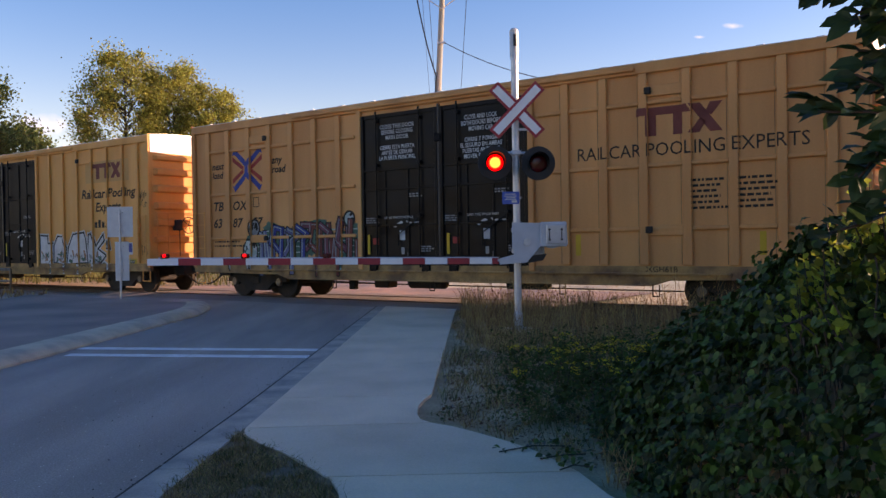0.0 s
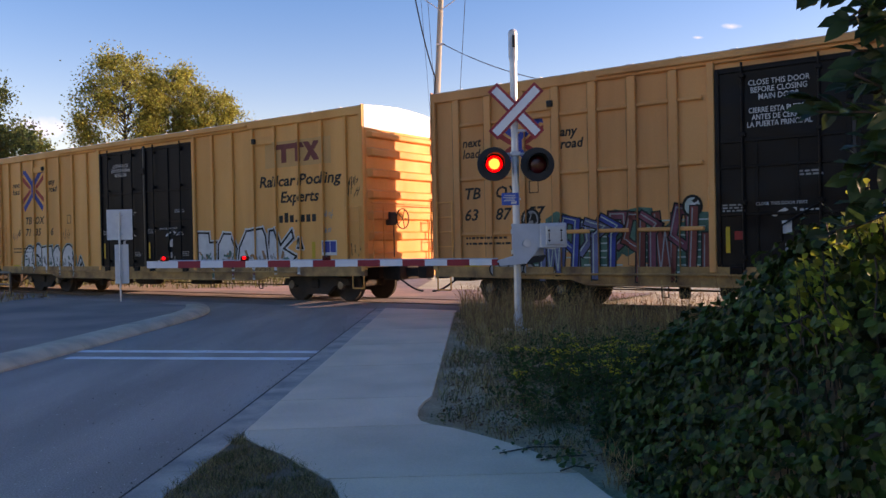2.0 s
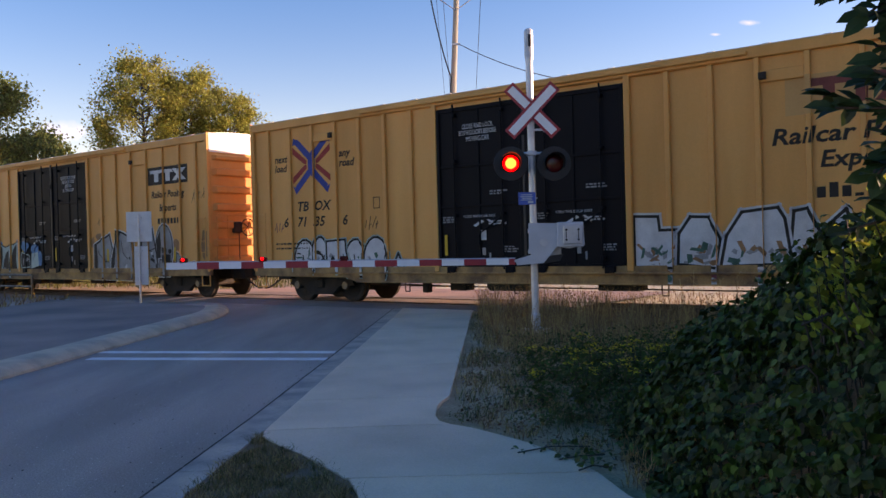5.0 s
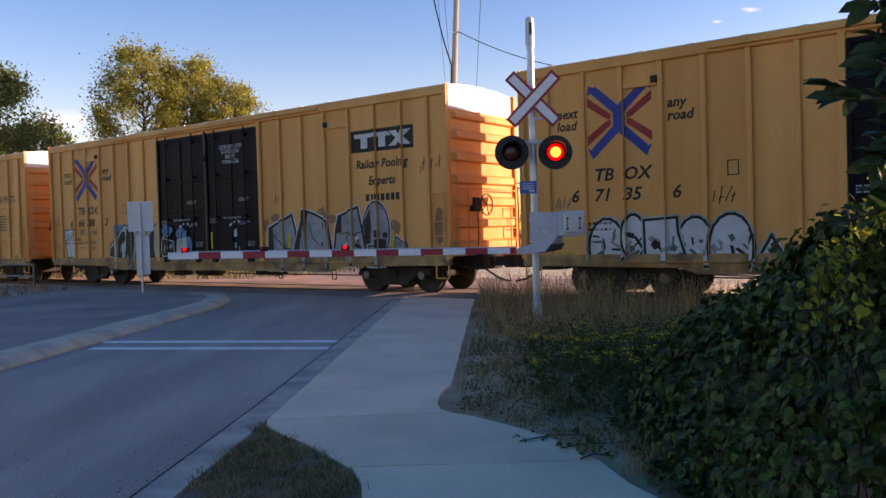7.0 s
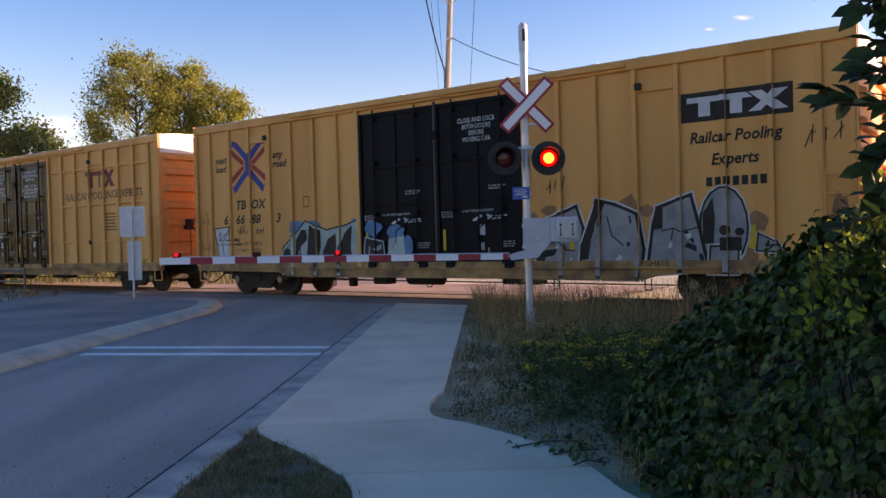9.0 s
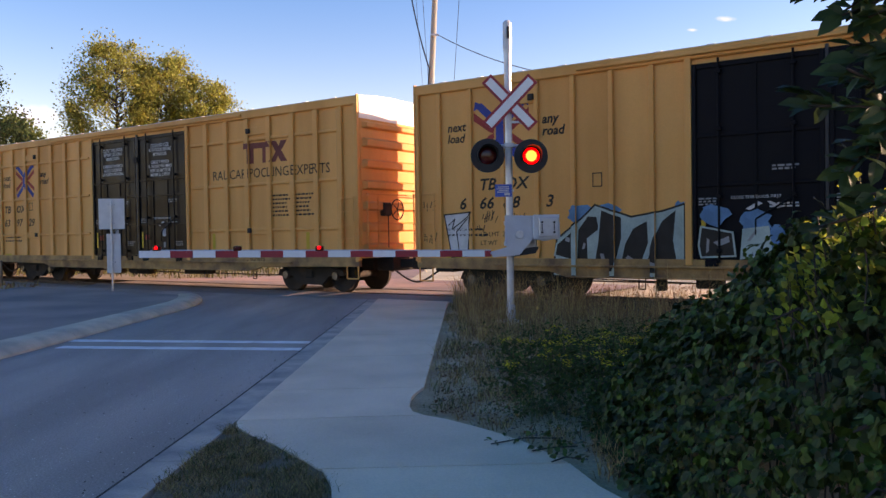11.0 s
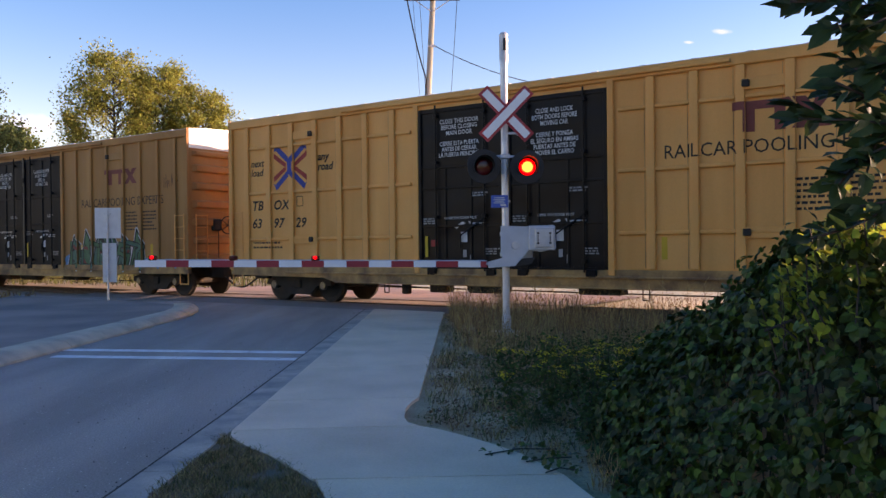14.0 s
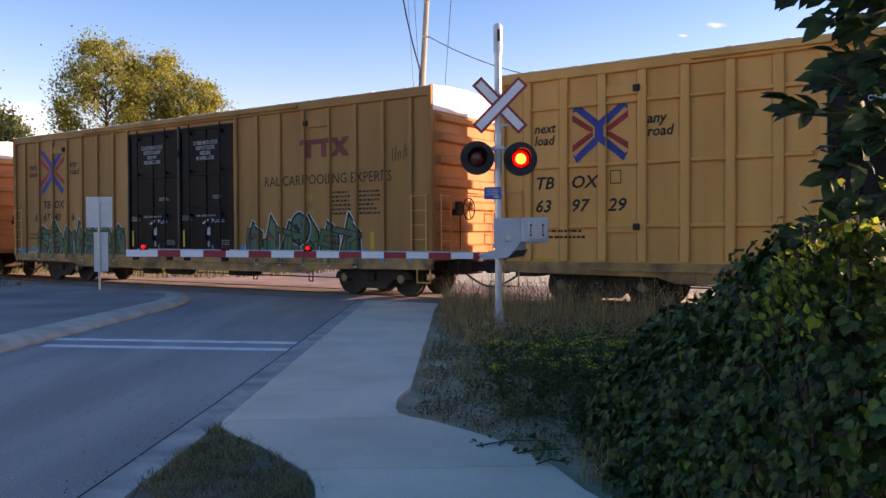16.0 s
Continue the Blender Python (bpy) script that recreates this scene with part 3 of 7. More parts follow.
def gate():
    mech = part("gate_mechanism", prism_y(((-0.10, 1.98), (0.88, 1.95), (0.90, 1.56), (0.62, 1.50), (0.40, 1.54), (0.15, 1.25), (-0.33, 1.22), (-0.36, 1.32), (-0.06, 1.40), (-0.10, 1.50)), -0.20, -0.09), SILVER, signal, "grey gate mechanism with counterweight plates")
    part("counterweight", boxes((0.40, 0.88, -0.245, -0.205, 1.53, 1.98), bevel=0.015), SILVER, mech)
    part("counterweight", boxes((0.50, 0.86, -0.275, -0.247, 1.58, 1.93), bevel=0.015), GALV, mech)
    for x in (0.56, 0.78):
        for z in (1.66, 1.84):
            part("bolt", lathe(((0.022, -0.30), (0.022, -0.275)), "y", 6), SIGNALBLACK, mech, m=Matrix.Translation((x, 0, z)))
        part("slot", boxes((x - 0.008, x + 0.008, -0.279, -0.274, 1.69, 1.81)), SIGNALBLACK, mech)
    part("motor_box", boxes((0.08, 0.50, -0.02, 0.30, 1.30, 1.86), bevel=0.03), SILVER, mech)
    part("lower_link", prism_y(((0.05, 1.22), (0.45, 1.28), (0.52, 1.40), (0.30, 1.38)), -0.16, -0.02), SIGNALBLACK, mech)
    part("pivot", lathe(((0.07, -0.24), (0.075, -0.22), (0.075, -0.18)), "y", 20), GALV, mech, m=Matrix.Translation((0.16, 0, 1.62)))
    for z in (1.42, 1.80):
        part("clamp", boxes((-0.10, 0.10, -0.085, 0.085, z, z + 0.08), bevel=0.008), GALV, mech)
    # striped arm
    x1, z1, x0, z0 = -0.36, 1.285, -6.73, 1.372
    arm = part("gate_arm", tubes(((x1 - 0.02, -0.15, z1 + 0.01), (x1 + 0.28, -0.15, 1.31), 0.022)), GALV, signal, "red and white striped gate arm")
    step = 0.4064
    k, x, red = 0, x0, False
    while x < x1 - 0.02:
        xb = min(x + step * (1.38 if k == 0 else 1.0), x1 - (0.0 if x + step < x1 else 0))
        za, zb = z0 + (z1 - z0) * (x - x0) / (x1 - x0), z0 + (z1 - z0) * (xb - x0) / (x1 - x0)
        h = 0.062 - 0.008 * ((x0 - x) / (x0 - x1))
        bm = prism_y(((x, za - h), (xb - 0.001, zb - h), (xb - 0.001, zb + h), (x, za + h)), -0.165, -0.135)
        part("red_stripe" if red else "white_stripe", bm, SIGNRED if red else SIGNWHITE, arm)
        red, x, k = not red, xb, k + 1
    part("conduit", tubes(((x0 + 0.2, -0.145, z0 + 0.066), (x1, -0.145, z1 + 0.062), 0.012)), GALV, arm)
    for lx, phase in ((-6.41, None), (-4.96, 0), (-3.48, 1)):
        zl = z0 + (z1 - z0) * (lx - x0) / (x1 - x0) + 0.115
        lamp_box = part("arm_lamp", boxes((lx - 0.075, lx + 0.075, -0.185, -0.115, zl - 0.055, zl + 0.03), bevel=0.012), DARKLENS, arm)
        part("arm_lens", shift(lathe(((0.036, -0.188), (0.032, -0.205), (0.015, -0.212)), "y", 16), (lx, 0, zl)), DARKLENS, lamp_box)
        glowing = part("arm_lamp_glow", shift(lathe(((0.034, -0.206), (0.026, -0.216), (0.010, -0.22)), "y", 16), (lx, 0, zl)), LAMP_RED, lamp_box)
        if phase is not None:
            LIT_LAMPS.append((glowing, phase, 0.06))


mast_parts(), crossbuck(), crossarm(), blue_plate(), gate()
lamp_head(-0.40, 3.07, 0)
lamp_head(0.39, 3.05, 1)

# ---- road sign seen from behind ----
def back_sign(at, rz):
    s = thing("road_sign", at, rz, "grey metal back of a two-plate road sign on a post", "road sign")
    part("post", tubes(((0, 0.03, -0.1), (0, 0.03, 2.62), 0.032)), GALV, s)
    part("sign_plate", boxes((-0.37, 0.37, 0.065, 0.072, 1.80, 2.70), bevel=0.0), SIGNBACK, s)
    part("small_plate", boxes((-0.16, 0.24, 0.065, 0.072, 0.50, 1.66)), SIGNBACK, s)
    for z in (2.5, 1.95, 1.5, 0.8):
        part("clamp", boxes((-0.09, 0.09, 0.0, 0.064, z, z + 0.04)), GALV, s)
back_sign((-9.33, 24.0, 0.135), 4)

# ---- low pipe railing by the track ----
def pipe_railing():
    r = thing("pipe_railing", (0, 0, -0.05), label="low dull steel pipe railing on posts", category="railing")
    a, b = Vector((-15.45, 29.5, 0)), Vector((-25.2, 36.4, 0))
    for k in range(5):
        p = a.lerp(b, k / 4)
        part("post", tubes(((p.x, p.y, -0.2), (p.x, p.y, 0.95), 0.045)), STEEL, r)
    part("top_rail", tubes(((a.x, a.y, 0.93), (b.x, b.y, 0.93), 0.045)), STEEL, r)
    part("mid_rail", tubes(((a.x, a.y, 0.5), (b.x, b.y, 0.5), 0.035)), STEEL, r)
pipe_railing()

# ---- freight train ----
HALF_L, FACE = 9.18, 1.52       # half length of a body; panel plane of the side
WHEEL_R = 0.457
WHEELS, CARS = [], []
LEFT_RIBS = [-8.50, -7.63, -6.76, -5.90, -5.03, -4.16, -3.29]
RIGHT_RIBS = [3.30, 4.18, 5.06, 5.95, 6.85, 7.73, 8.58]
DOOR0, DOOR1 = -2.48, 2.38
EAVE = 5.13


def wrap(bm, ribs, half, depth, lift=0.004):
    """Lay flat x-z artwork over the side: on the panels, and stepped out over the ribs."""
    cuts = sorted([(r - half, r + half) for r in ribs])
    edges = [-100.0] + [e for c in cuts for e in c] + [100.0]
    src = finish(bm, "art", [])
    out = bmesh.new()
    xs = [v.co.x for v in src.vertices]
    for i in range(len(edges) - 1):
        a, b = edges[i], edges[i + 1]
        if max(xs) < a or min(xs) > b:
            continue
        one = bmesh.new()
        one.from_mesh(src)
        for co, no in (((a, 0, 0), (-1, 0, 0)), ((b, 0, 0), (1, 0, 0))):
            bmesh.ops.bisect_plane(one, geom=[*one.verts, *one.edges, *one.faces], plane_co=co, plane_no=no, clear_outer=True)
        y = -FACE - lift - (depth if i % 2 else 0.0)
        for v in one.verts:
            v.co.y = y
        tmp = finish(one, "piece", [])
        out.from_mesh(tmp)
        bpy.data.meshes.remove(tmp)
    bpy.data.meshes.remove(src)
    return out


def flat(polys):
    """Faces in the x-z plane, facing -y."""
    bm = bmesh.new()
    for poly in polys:
        f = bm.faces.new([bm.verts.new((x, 0, z)) for x, z in poly])
        f.normal_update()
        if f.normal.y > 0:
            f.normal_flip()
    bmesh.ops.triangulate(bm, faces=bm.faces)
    return bm


def lettering(text, x, z, height, squeeze=1.0, align="LEFT", shear=0.0, weight=0.0, width=0.0):
    """Words as flat mesh; x, z: the baseline's start (or middle)."""
    cu = bpy.data.curves.new("words", "FONT")
    cu.body, cu.size, cu.align_x, cu.shear, cu.offset, cu.resolution_u = text, height / 0.70, align, shear, weight, 2
    cu.space_line = 0.92
    ob = bpy.data.objects.new("words", cu)
    scene.collection.objects.link(ob)
    me = bpy.data.meshes.new_from_object(ob.evaluated_get(bpy.context.evaluated_depsgraph_get()))
    bpy.data.objects.remove(ob)
    bm = bmesh.new()
    bm.from_mesh(me)
    bpy.data.meshes.remove(me)
    bpy.data.curves.remove(cu)
    if width:
        xs = [v.co.x for v in bm.verts]
        squeeze = width / (max(xs) - min(xs))
    for v in bm.verts:
        v.co = Vector((x + v.co.x * squeeze, 0, z + v.co.y))
    return bm


def bar_text(rnd, x, z, width, lines, height=0.035, gap=0.075):
    """Writing too small to read: rows of short bars."""
    polys = []
    for k in range(lines):
        cx, zz = x, z - k * gap
        end = x + width * rnd.uniform(0.7, 1.0)
        while cx < end:
            w = rnd.uniform(0.04, 0.14)
            polys.append(((cx, zz), (min(cx + w, end), zz), (min(cx + w, end), zz + height), (cx, zz + height)))
            cx += w + 0.03
    return flat(polys)


def rect(x0, x1, z0, z1):
    return ((x0, z0), (x1, z0), (x1, z1), (x0, z1))


def chevron_mark(car, cx, cz, w, h, ribs, half, depth):
    """Crossed red and blue arrows, drawn as plain bent bands."""
    for sx in (-1, 1):
        red, blue = [], []
        for sz in (-1, 1):
            def q(a, b):
                return (cx + sx * a * w, cz + sz * b * h)
            blue.append((q(0.0, 0.0), q(0.09, 0.0), q(0.09, 0.10), q(0.44, 0.44), q(0.36, 0.54), q(0.0, 0.20)))
            blue.append((q(0.33, 0.50), q(0.50, 0.40), q(0.47, 0.56)) if sz > 0 else (q(0.33, 0.52), q(0.50, 0.42), q(0.42, 0.60)))
            red.append((q(0.13, 0.0), q(0.28, 0.0) if False else q(0.20, 0.02), q(0.50, 0.24), q(0.50, 0.38), q(0.12, 0.08)))
        part("arrow_mark_red", wrap(flat(red), ribs, half, depth), MARK_RED, car, "red bands of a crossed-arrow mark")
        part("arrow_mark_blue", wrap(flat(blue), ribs, half, depth, 0.006), MARK_BLUE, car, "blue bands of a crossed-arrow mark")


def block_mark(car, x0, x1, z0, z1, mat, ribs, half, depth, boxed=False):
    """Owner's mark as plain shapes: two stems under bars and a pair of crossing bands."""
    w, h = x1 - x0, z1 - z0
    def P(pts):
        return [(x0 + a * w, z0 + b * h) for a, b in pts]
    polys = [P(((0, 0.72), (0.36, 0.72), (0.36, 1), (0, 1))), P(((0.12, 0), (0.24, 0), (0.24, 0.72), (0.12, 0.72))),
             P(((0.36, 0.72), (0.66, 0.72), (0.60, 1), (0.36, 1))), P(((0.44, 0), (0.56, 0), (0.56, 0.72), (0.44, 0.72))),
             P(((0.62, 1), (0.75, 1), (1.0, 0), (0.86, 0))), P(((0.86, 1), (1.0, 1), (0.88, 0.56), (0.80, 0.64))), P(((0.62, 0), (0.74, 0), (0.82, 0.38), (0.75, 0.50)))]
    if boxed:
        part("mark_panel", wrap(flat([rect(x0 - 0.12, x1 + 0.08, z0 - 0.1, z1 + 0.1)]), ribs, half, depth), MARK_BLACK, car, "black panel behind the owner's mark")
    part("owner_mark", wrap(flat(polys), ribs, half, depth, 0.007), mat, car)


def band(pts, w, closed=True):
    """Quads of half width w along an outline."""
    out, n = [], len(pts)
    for i in range(n if closed else n - 1):
        (ax, az), (bx, bz) = pts[i], pts[(i + 1) % n]
        l = math.hypot(bx - ax, bz - az) or 1.0
        ux, uz = (bx - ax) / l * w, (bz - az) / l * w
        out.append(((ax - ux - uz, az - uz + ux), (bx + ux - uz, bz + uz + ux), (bx + ux + uz, bz + uz - ux), (ax - ux + uz, az - uz - ux)))
    return out


def inside(x, z, pts):
    hit, n = False, len(pts)
    for i in range(n):
        (ax, az), (bx, bz) = pts[i], pts[(i + 1) % n]
        if (az > z) != (bz > z) and x < (bx - ax) * (z - az) / (bz - az) + ax:
            hit = not hit
    return hit


def dome(cx, cz, rx, rz, n=18, floor=-1.0):
    return [(cx + rx * math.cos(2 * math.pi * k / n), cz + rz * max(floor, math.sin(2 * math.pi * k / n))) for k in range(n)]


def blotch(rnd, x, z, rx, rz):
    return [(x + rx * rnd.uniform(0.7, 1.2) * math.cos(k * 0.449), z + rz * rnd.uniform(0.7, 1.2) * math.sin(k * 0.449)) for k in range(14)]


def spray(car, art, rnd, spots, mat, lift=0.0025, name="spray_patch"):
    for x, z, rx, rz in spots:
        part(name, wrap(flat([blotch(rnd, x, z, rx, rz)]), *art, lift), mat, car)


def painted_shapes(car, art, rnd, shapes, fill, line, outer=None, accents=(), wline=0.026, wouter=0.06, dabs=5, low=9.0, base=0.004):
    """Sprayed shapes with bold edges, a pale rim round them and dabs of colour inside."""
    for k, pts in enumerate(shapes):
        lift = base + 0.004 * (k % 3)
        letter = part("graffiti_shape", wrap(flat([pts]), *art, lift + 0.001), fill[k % len(fill)], car, "sprayed graffiti shape")
        if outer is not None:
            part("graffiti_rim", wrap(flat(band(pts, wouter)), *art, lift), outer, letter)
        xs, zs = [p[0] for p in pts], [p[1] for p in pts]
        for i, m in enumerate(accents):
            marks = []
            for _ in range(dabs * 4):
                x, z, a = rnd.uniform(min(xs), max(xs)), rnd.uniform(min(zs), min(max(zs), low)), rnd.uniform(0, 3.1)
                l, w = rnd.uniform(0.05, 0.16), rnd.uniform(0.02, 0.06)
                c, q = math.cos(a), math.sin(a)
                quad = [(x + l * c - w * q, z + l * q + w * c), (x - l * c - w * q, z - l * q + w * c), (x - l * c * 0.6 + w * q, z - l * q * 0.6 - w * c), (x + l * c * 0.8 + w * q, z + l * q * 0.8 - w * c)]
                if len(marks) < dabs and all(inside(*p, pts) for p in quad):
                    marks.append(quad)
            if marks:
                tagged(part("graffiti_shading", wrap(flat(marks), *art, lift + 0.0016 + 0.0004 * i), m, letter), kind="stuff")
        part("graffiti_edge", wrap(flat(band(pts, wline)), *art, lift + 0.0034), line, letter)


# bent strokes in a unit box, from which interlocking sprayed shapes are made
BENDS = (((0.15, 0.0), (0.10, 0.96), (0.72, 1.0), (0.88, 0.62), (0.35, 0.50)), ((0.90, 0.05), (0.25, 0.02), (0.12, 0.50), (0.80, 0.55), (0.70, 1.0), (0.12, 0.92)),
         ((0.08, 1.0), (0.30, 0.10), (0.55, 0.75), (0.78, 0.0), (0.95, 0.95)), ((0.20, 0.98), (0.16, 0.05), (0.85, 0.12), (0.82, 0.58)), ((0.50, 0.0), (0.45, 0.70), (0.05, 0.85), (0.95, 1.0)))


def wild_letters(car, art, rnd, x0, x1, z0, z1, count, fills, line, rim, glint, width=0.075):
    """Interlocking letter-like strokes that cannot be read, each with a rim, a dark edge and a highlight."""
    step = (x1 - x0) / count
    for k in range(count):
        bend = BENDS[rnd.randrange(len(BENDS))]
        flip, top = rnd.random() < 0.5, z1 - rnd.uniform(0, 0.14) * (z1 - z0)
        cx = x0 + k * step
        pts = [(cx + step * (0.5 + 1.25 * ((1 - a if flip else a) - 0.5)) + rnd.uniform(-0.04, 0.04), z0 + b * (top - z0) + rnd.uniform(-0.05, 0.05)) for a, b in bend]
        lift = 0.005 + 0.0045 * (k % 3)
        letter = part("graffiti_shape", wrap(flat(band(pts, width, False)), *art, lift + 0.0022), fills[k % len(fills)], car, "sprayed graffiti shape")
        if rim is not None:
            part("graffiti_rim", wrap(flat(band(pts, width + 0.065, False)), *art, lift), rim, letter)
        part("graffiti_edge", wrap(flat(band(pts, width + 0.03, False)), *art, lift + 0.0011), line, letter)
        inner = [(x - width * 0.45, z + width * 0.45) for x, z in pts]
        part("graffiti_glint", wrap(flat(band(inner, 0.013, False)), *art, lift + 0.0034), glint, letter)


def scribble(car, rnd, x, z, size, mat, strokes=6):
    """A small tag of thin strokes."""
    polys = []
    for k in range(strokes):
        ax, az = x + size * k / strokes * 1.2, z + rnd.uniform(0, 0.3) * size
        bx, bz = ax + rnd.uniform(-0.1, 0.35) * size, z + rnd.uniform(0.5, 1.0) * size
        polys.append(((ax, az), (ax + 0.022, az), (bx + 0.022, bz), (bx, bz)))
        if k % 2:
            polys.append(((ax, az + 0.25 * size), (bx + 0.1 * size, az + 0.35 * size), (bx + 0.1 * size, az + 0.35 * size + 0.02), (ax, az + 0.25 * size + 0.02)))
    part("tag_mark", wrap(flat(polys), [], 0.03, 0.05, 0.006), mat, car)


def truck(car, cx):
    t = part("truck", boxes((cx - 0.14, cx + 0.14, -1.15, 1.15, 0.38, 0.62), bevel=0.03), UNDER, car, "grimy cast steel truck")
    for sy in (-1, 1):
        y = sy * 1.02
        pts = ((cx - 1.25, 0.46), (cx - 1.18, 0.62), (cx - 0.80, 0.66), (cx - 0.42, 0.74), (cx + 0.42, 0.74), (cx + 0.80, 0.66), (cx + 1.18, 0.62), (cx + 1.25, 0.46), (cx + 0.70, 0.44), (cx + 0.42, 0.20), (cx - 0.42, 0.20), (cx - 0.70, 0.44))
        part("side_frame", prism_y(pts, y - 0.07, y + 0.07), UNDER, t)
        for k in (-0.16, 0, 0.16):
            part("spring", tubes(((cx + k, y, 0.26), (cx + k, y, 0.52), 0.055), seg=10), UNDER, t)
        for wx in (-0.93, 0.93):
            part("bearing_cap", lathe(((0.10, y + sy * 0.10), (0.12, y + sy * 0.06), (0.12, y - 0.02)), "y", 14), STEEL, t, m=Matrix.Translation((cx + wx, 0, WHEEL_R)))
    for wx in (-0.93, 0.93):
        part("brake_beam", boxes((cx + wx * 0.42 - 0.05, cx + wx * 0.42 + 0.05, -0.8, 0.8, 0.30, 0.40)), UNDER, t)
        bm = lathe(((0.085, -0.98), (0.085, -0.79), (0.34, -0.775), (0.40, -0.79), (WHEEL_R, -0.785), (WHEEL_R, -0.69), (0.495, -0.675), (0.495, -0.645), (0.40, -0.65), (0.12, -0.64), (0.09, -0.6), (0.09, 0.6), (0.12, 0.64), (0.40, 0.65), (0.495, 0.645), (0.495, 0.675), (WHEEL_R, 0.69), (WHEEL_R, 0.785), (0.40, 0.79), (0.34, 0.775), (0.085, 0.79), (0.085, 0.98)), "y", 28)
        box(bm, 0.16, 0.26, -0.80, -0.77, -0.03, 0.03)
        w = part("wheelset", bm, UNDER, t, "dark steel wheelset")
        WHEELS.append((w, cx + wx))


def ladder(car, name, x0, x1, z0, z1, y, rungs, along_y=False):
    bm = bmesh.new()
    def pt(a, z):
        return (y, a, z) if along_y else (a, y, z)
    for a in (x0, x1):
        tube(bm, pt(a, z0), pt(a, z1), 0.018, seg=6)
    for k in range(rungs):
        z = z0 + 0.06 + (z1 - z0 - 0.1) * k / (rungs - 1)
        tube(bm, pt(x0 - 0.03, z), pt(x1 + 0.03, z), 0.014, seg=6)
    part(name, bm, YELLOW, car)


def door(car, x0, x1, kind, rnd):
    y = -FACE - 0.02
    paint = BLACK_GLOSS if kind == 1 else BLACK
    d = part("plug_door", boxes((x0, x1, y, y + 0.05, 0.98, 4.80), bevel=0.008), paint, car, "black steel plug door with locking rods")
    # raised frames and vertical stiffeners
    w = x1 - x0
    frame_boxes = [(x0 + 0.01, x0 + 0.09, y - 0.05, y, 1.0, 4.78), (x1 - 0.09, x1 - 0.01, y - 0.05, y, 1.0, 4.78)]
    for z in (1.0, 1.98, 2.42, 3.38, 4.72):
        if kind == 1 and z == 2.42 or kind == 2 and z == 1.98:
            continue
        frame_boxes.append((x0 + 0.09, x1 - 0.09, y - 0.035, y, z - 0.03, z + 0.03))
    for bx in frame_boxes:
        part("door_stiffener", boxes(bx, bevel=0.008), paint, d)
    if kind == 1:
        part("door_stiffener", boxes((x0 + 0.09, x1 - 0.09, y - 0.035, y, 2.86, 2.92), bevel=0.008), paint, d)
    for k in ((0.32, 0.62) if kind == 1 else (0.5,)):
        part("door_stiffener", boxes((x0 + k * w - 0.025, x0 + k * w + 0.025, y - 0.03, y, 1.03, 4.7 if kind == 2 else 3.35), bevel=0.006), paint, d)
    for k in (0.22, 0.78):
        part("locking_rod", tubes(((x0 + k * w, y - 0.075, 0.92), (x0 + k * w, y - 0.075, 4.86), 0.022), seg=8), paint, d)
        for z in (1.15, 2.2, 3.5, 4.6):
            part("rod_guide", boxes((x0 + k * w - 0.05, x0 + k * w + 0.05, y - 0.105, y, z - 0.04, z + 0.04), bevel=0.01), paint, d)
    part("door_handle", tubes(((x0 + 0.5 * w, y - 0.06, 1.75), (x0 + 0.78 * w, y - 0.08, 2.15), 0.018), ((x0 + 0.5 * w, y - 0.06, 1.75), (x0 + 0.5 * w, y - 0.06, 1.45), 0.018)), paint, d)
    for rx in (x0 + 0.25, x1 - 0.5):
        part("roller", boxes((rx, rx + 0.25, y - 0.09, y + 0.02, 0.80, 0.98), bevel=0.02), paint, d)
    def decal(name, bm, mat, out=0.012):
        shift(bm, (0, y - out, 0))
        ob = part(name, bm, mat, d)
        if "stencil" in name:
            tagged(ob, kind="stuff")
    decal("small_stencil", bar_text(rnd, x0 + 0.12, 2.15, 0.45, 3, 0.03, 0.055), MARK_GREY)
    decal("small_stencil", bar_text(rnd, x0 + 0.60 * w, 2.02, 0.55, 2, 0.03, 0.055), MARK_WHITE)
    decal("small_stencil", bar_text(rnd, x0 + 0.62 * w, 2.72, 0.5, 2, 0.035, 0.06), MARK_GREY)
    decal("small_stencil", bar_text(rnd, x1 - 0.55, 1.42, 0.4, 3, 0.03, 0.055), MARK_GREY)
    decal("route_card", flat([rect(x0 + 0.50 * w, x0 + 0.50 * w + 0.17, 1.60, 1.84)]), MARK_WHITE)
    decal("small_stencil", flat([((x0 + 0.42 * w, 1.95), (x0 + 0.52 * w, 2.08), (x0 + 0.55 * w, 2.04), (x0 + 0.45 * w, 1.92)), ((x0 + 0.66 * w, 1.94), (x0 + 0.58 * w, 2.08), (x0 + 0.61 * w, 2.08), (x0 + 0.69 * w, 1.97))]), MARK_WHITE)
    decal("small_stencil", flat([rect(x0 + 0.52 * w, x0 + 0.56 * w, 1.25, 1.42), rect(x0 + 0.60 * w, x0 + 0.62 * w, 1.12, 1.3)]), MARK_GREY)
    return d, decal


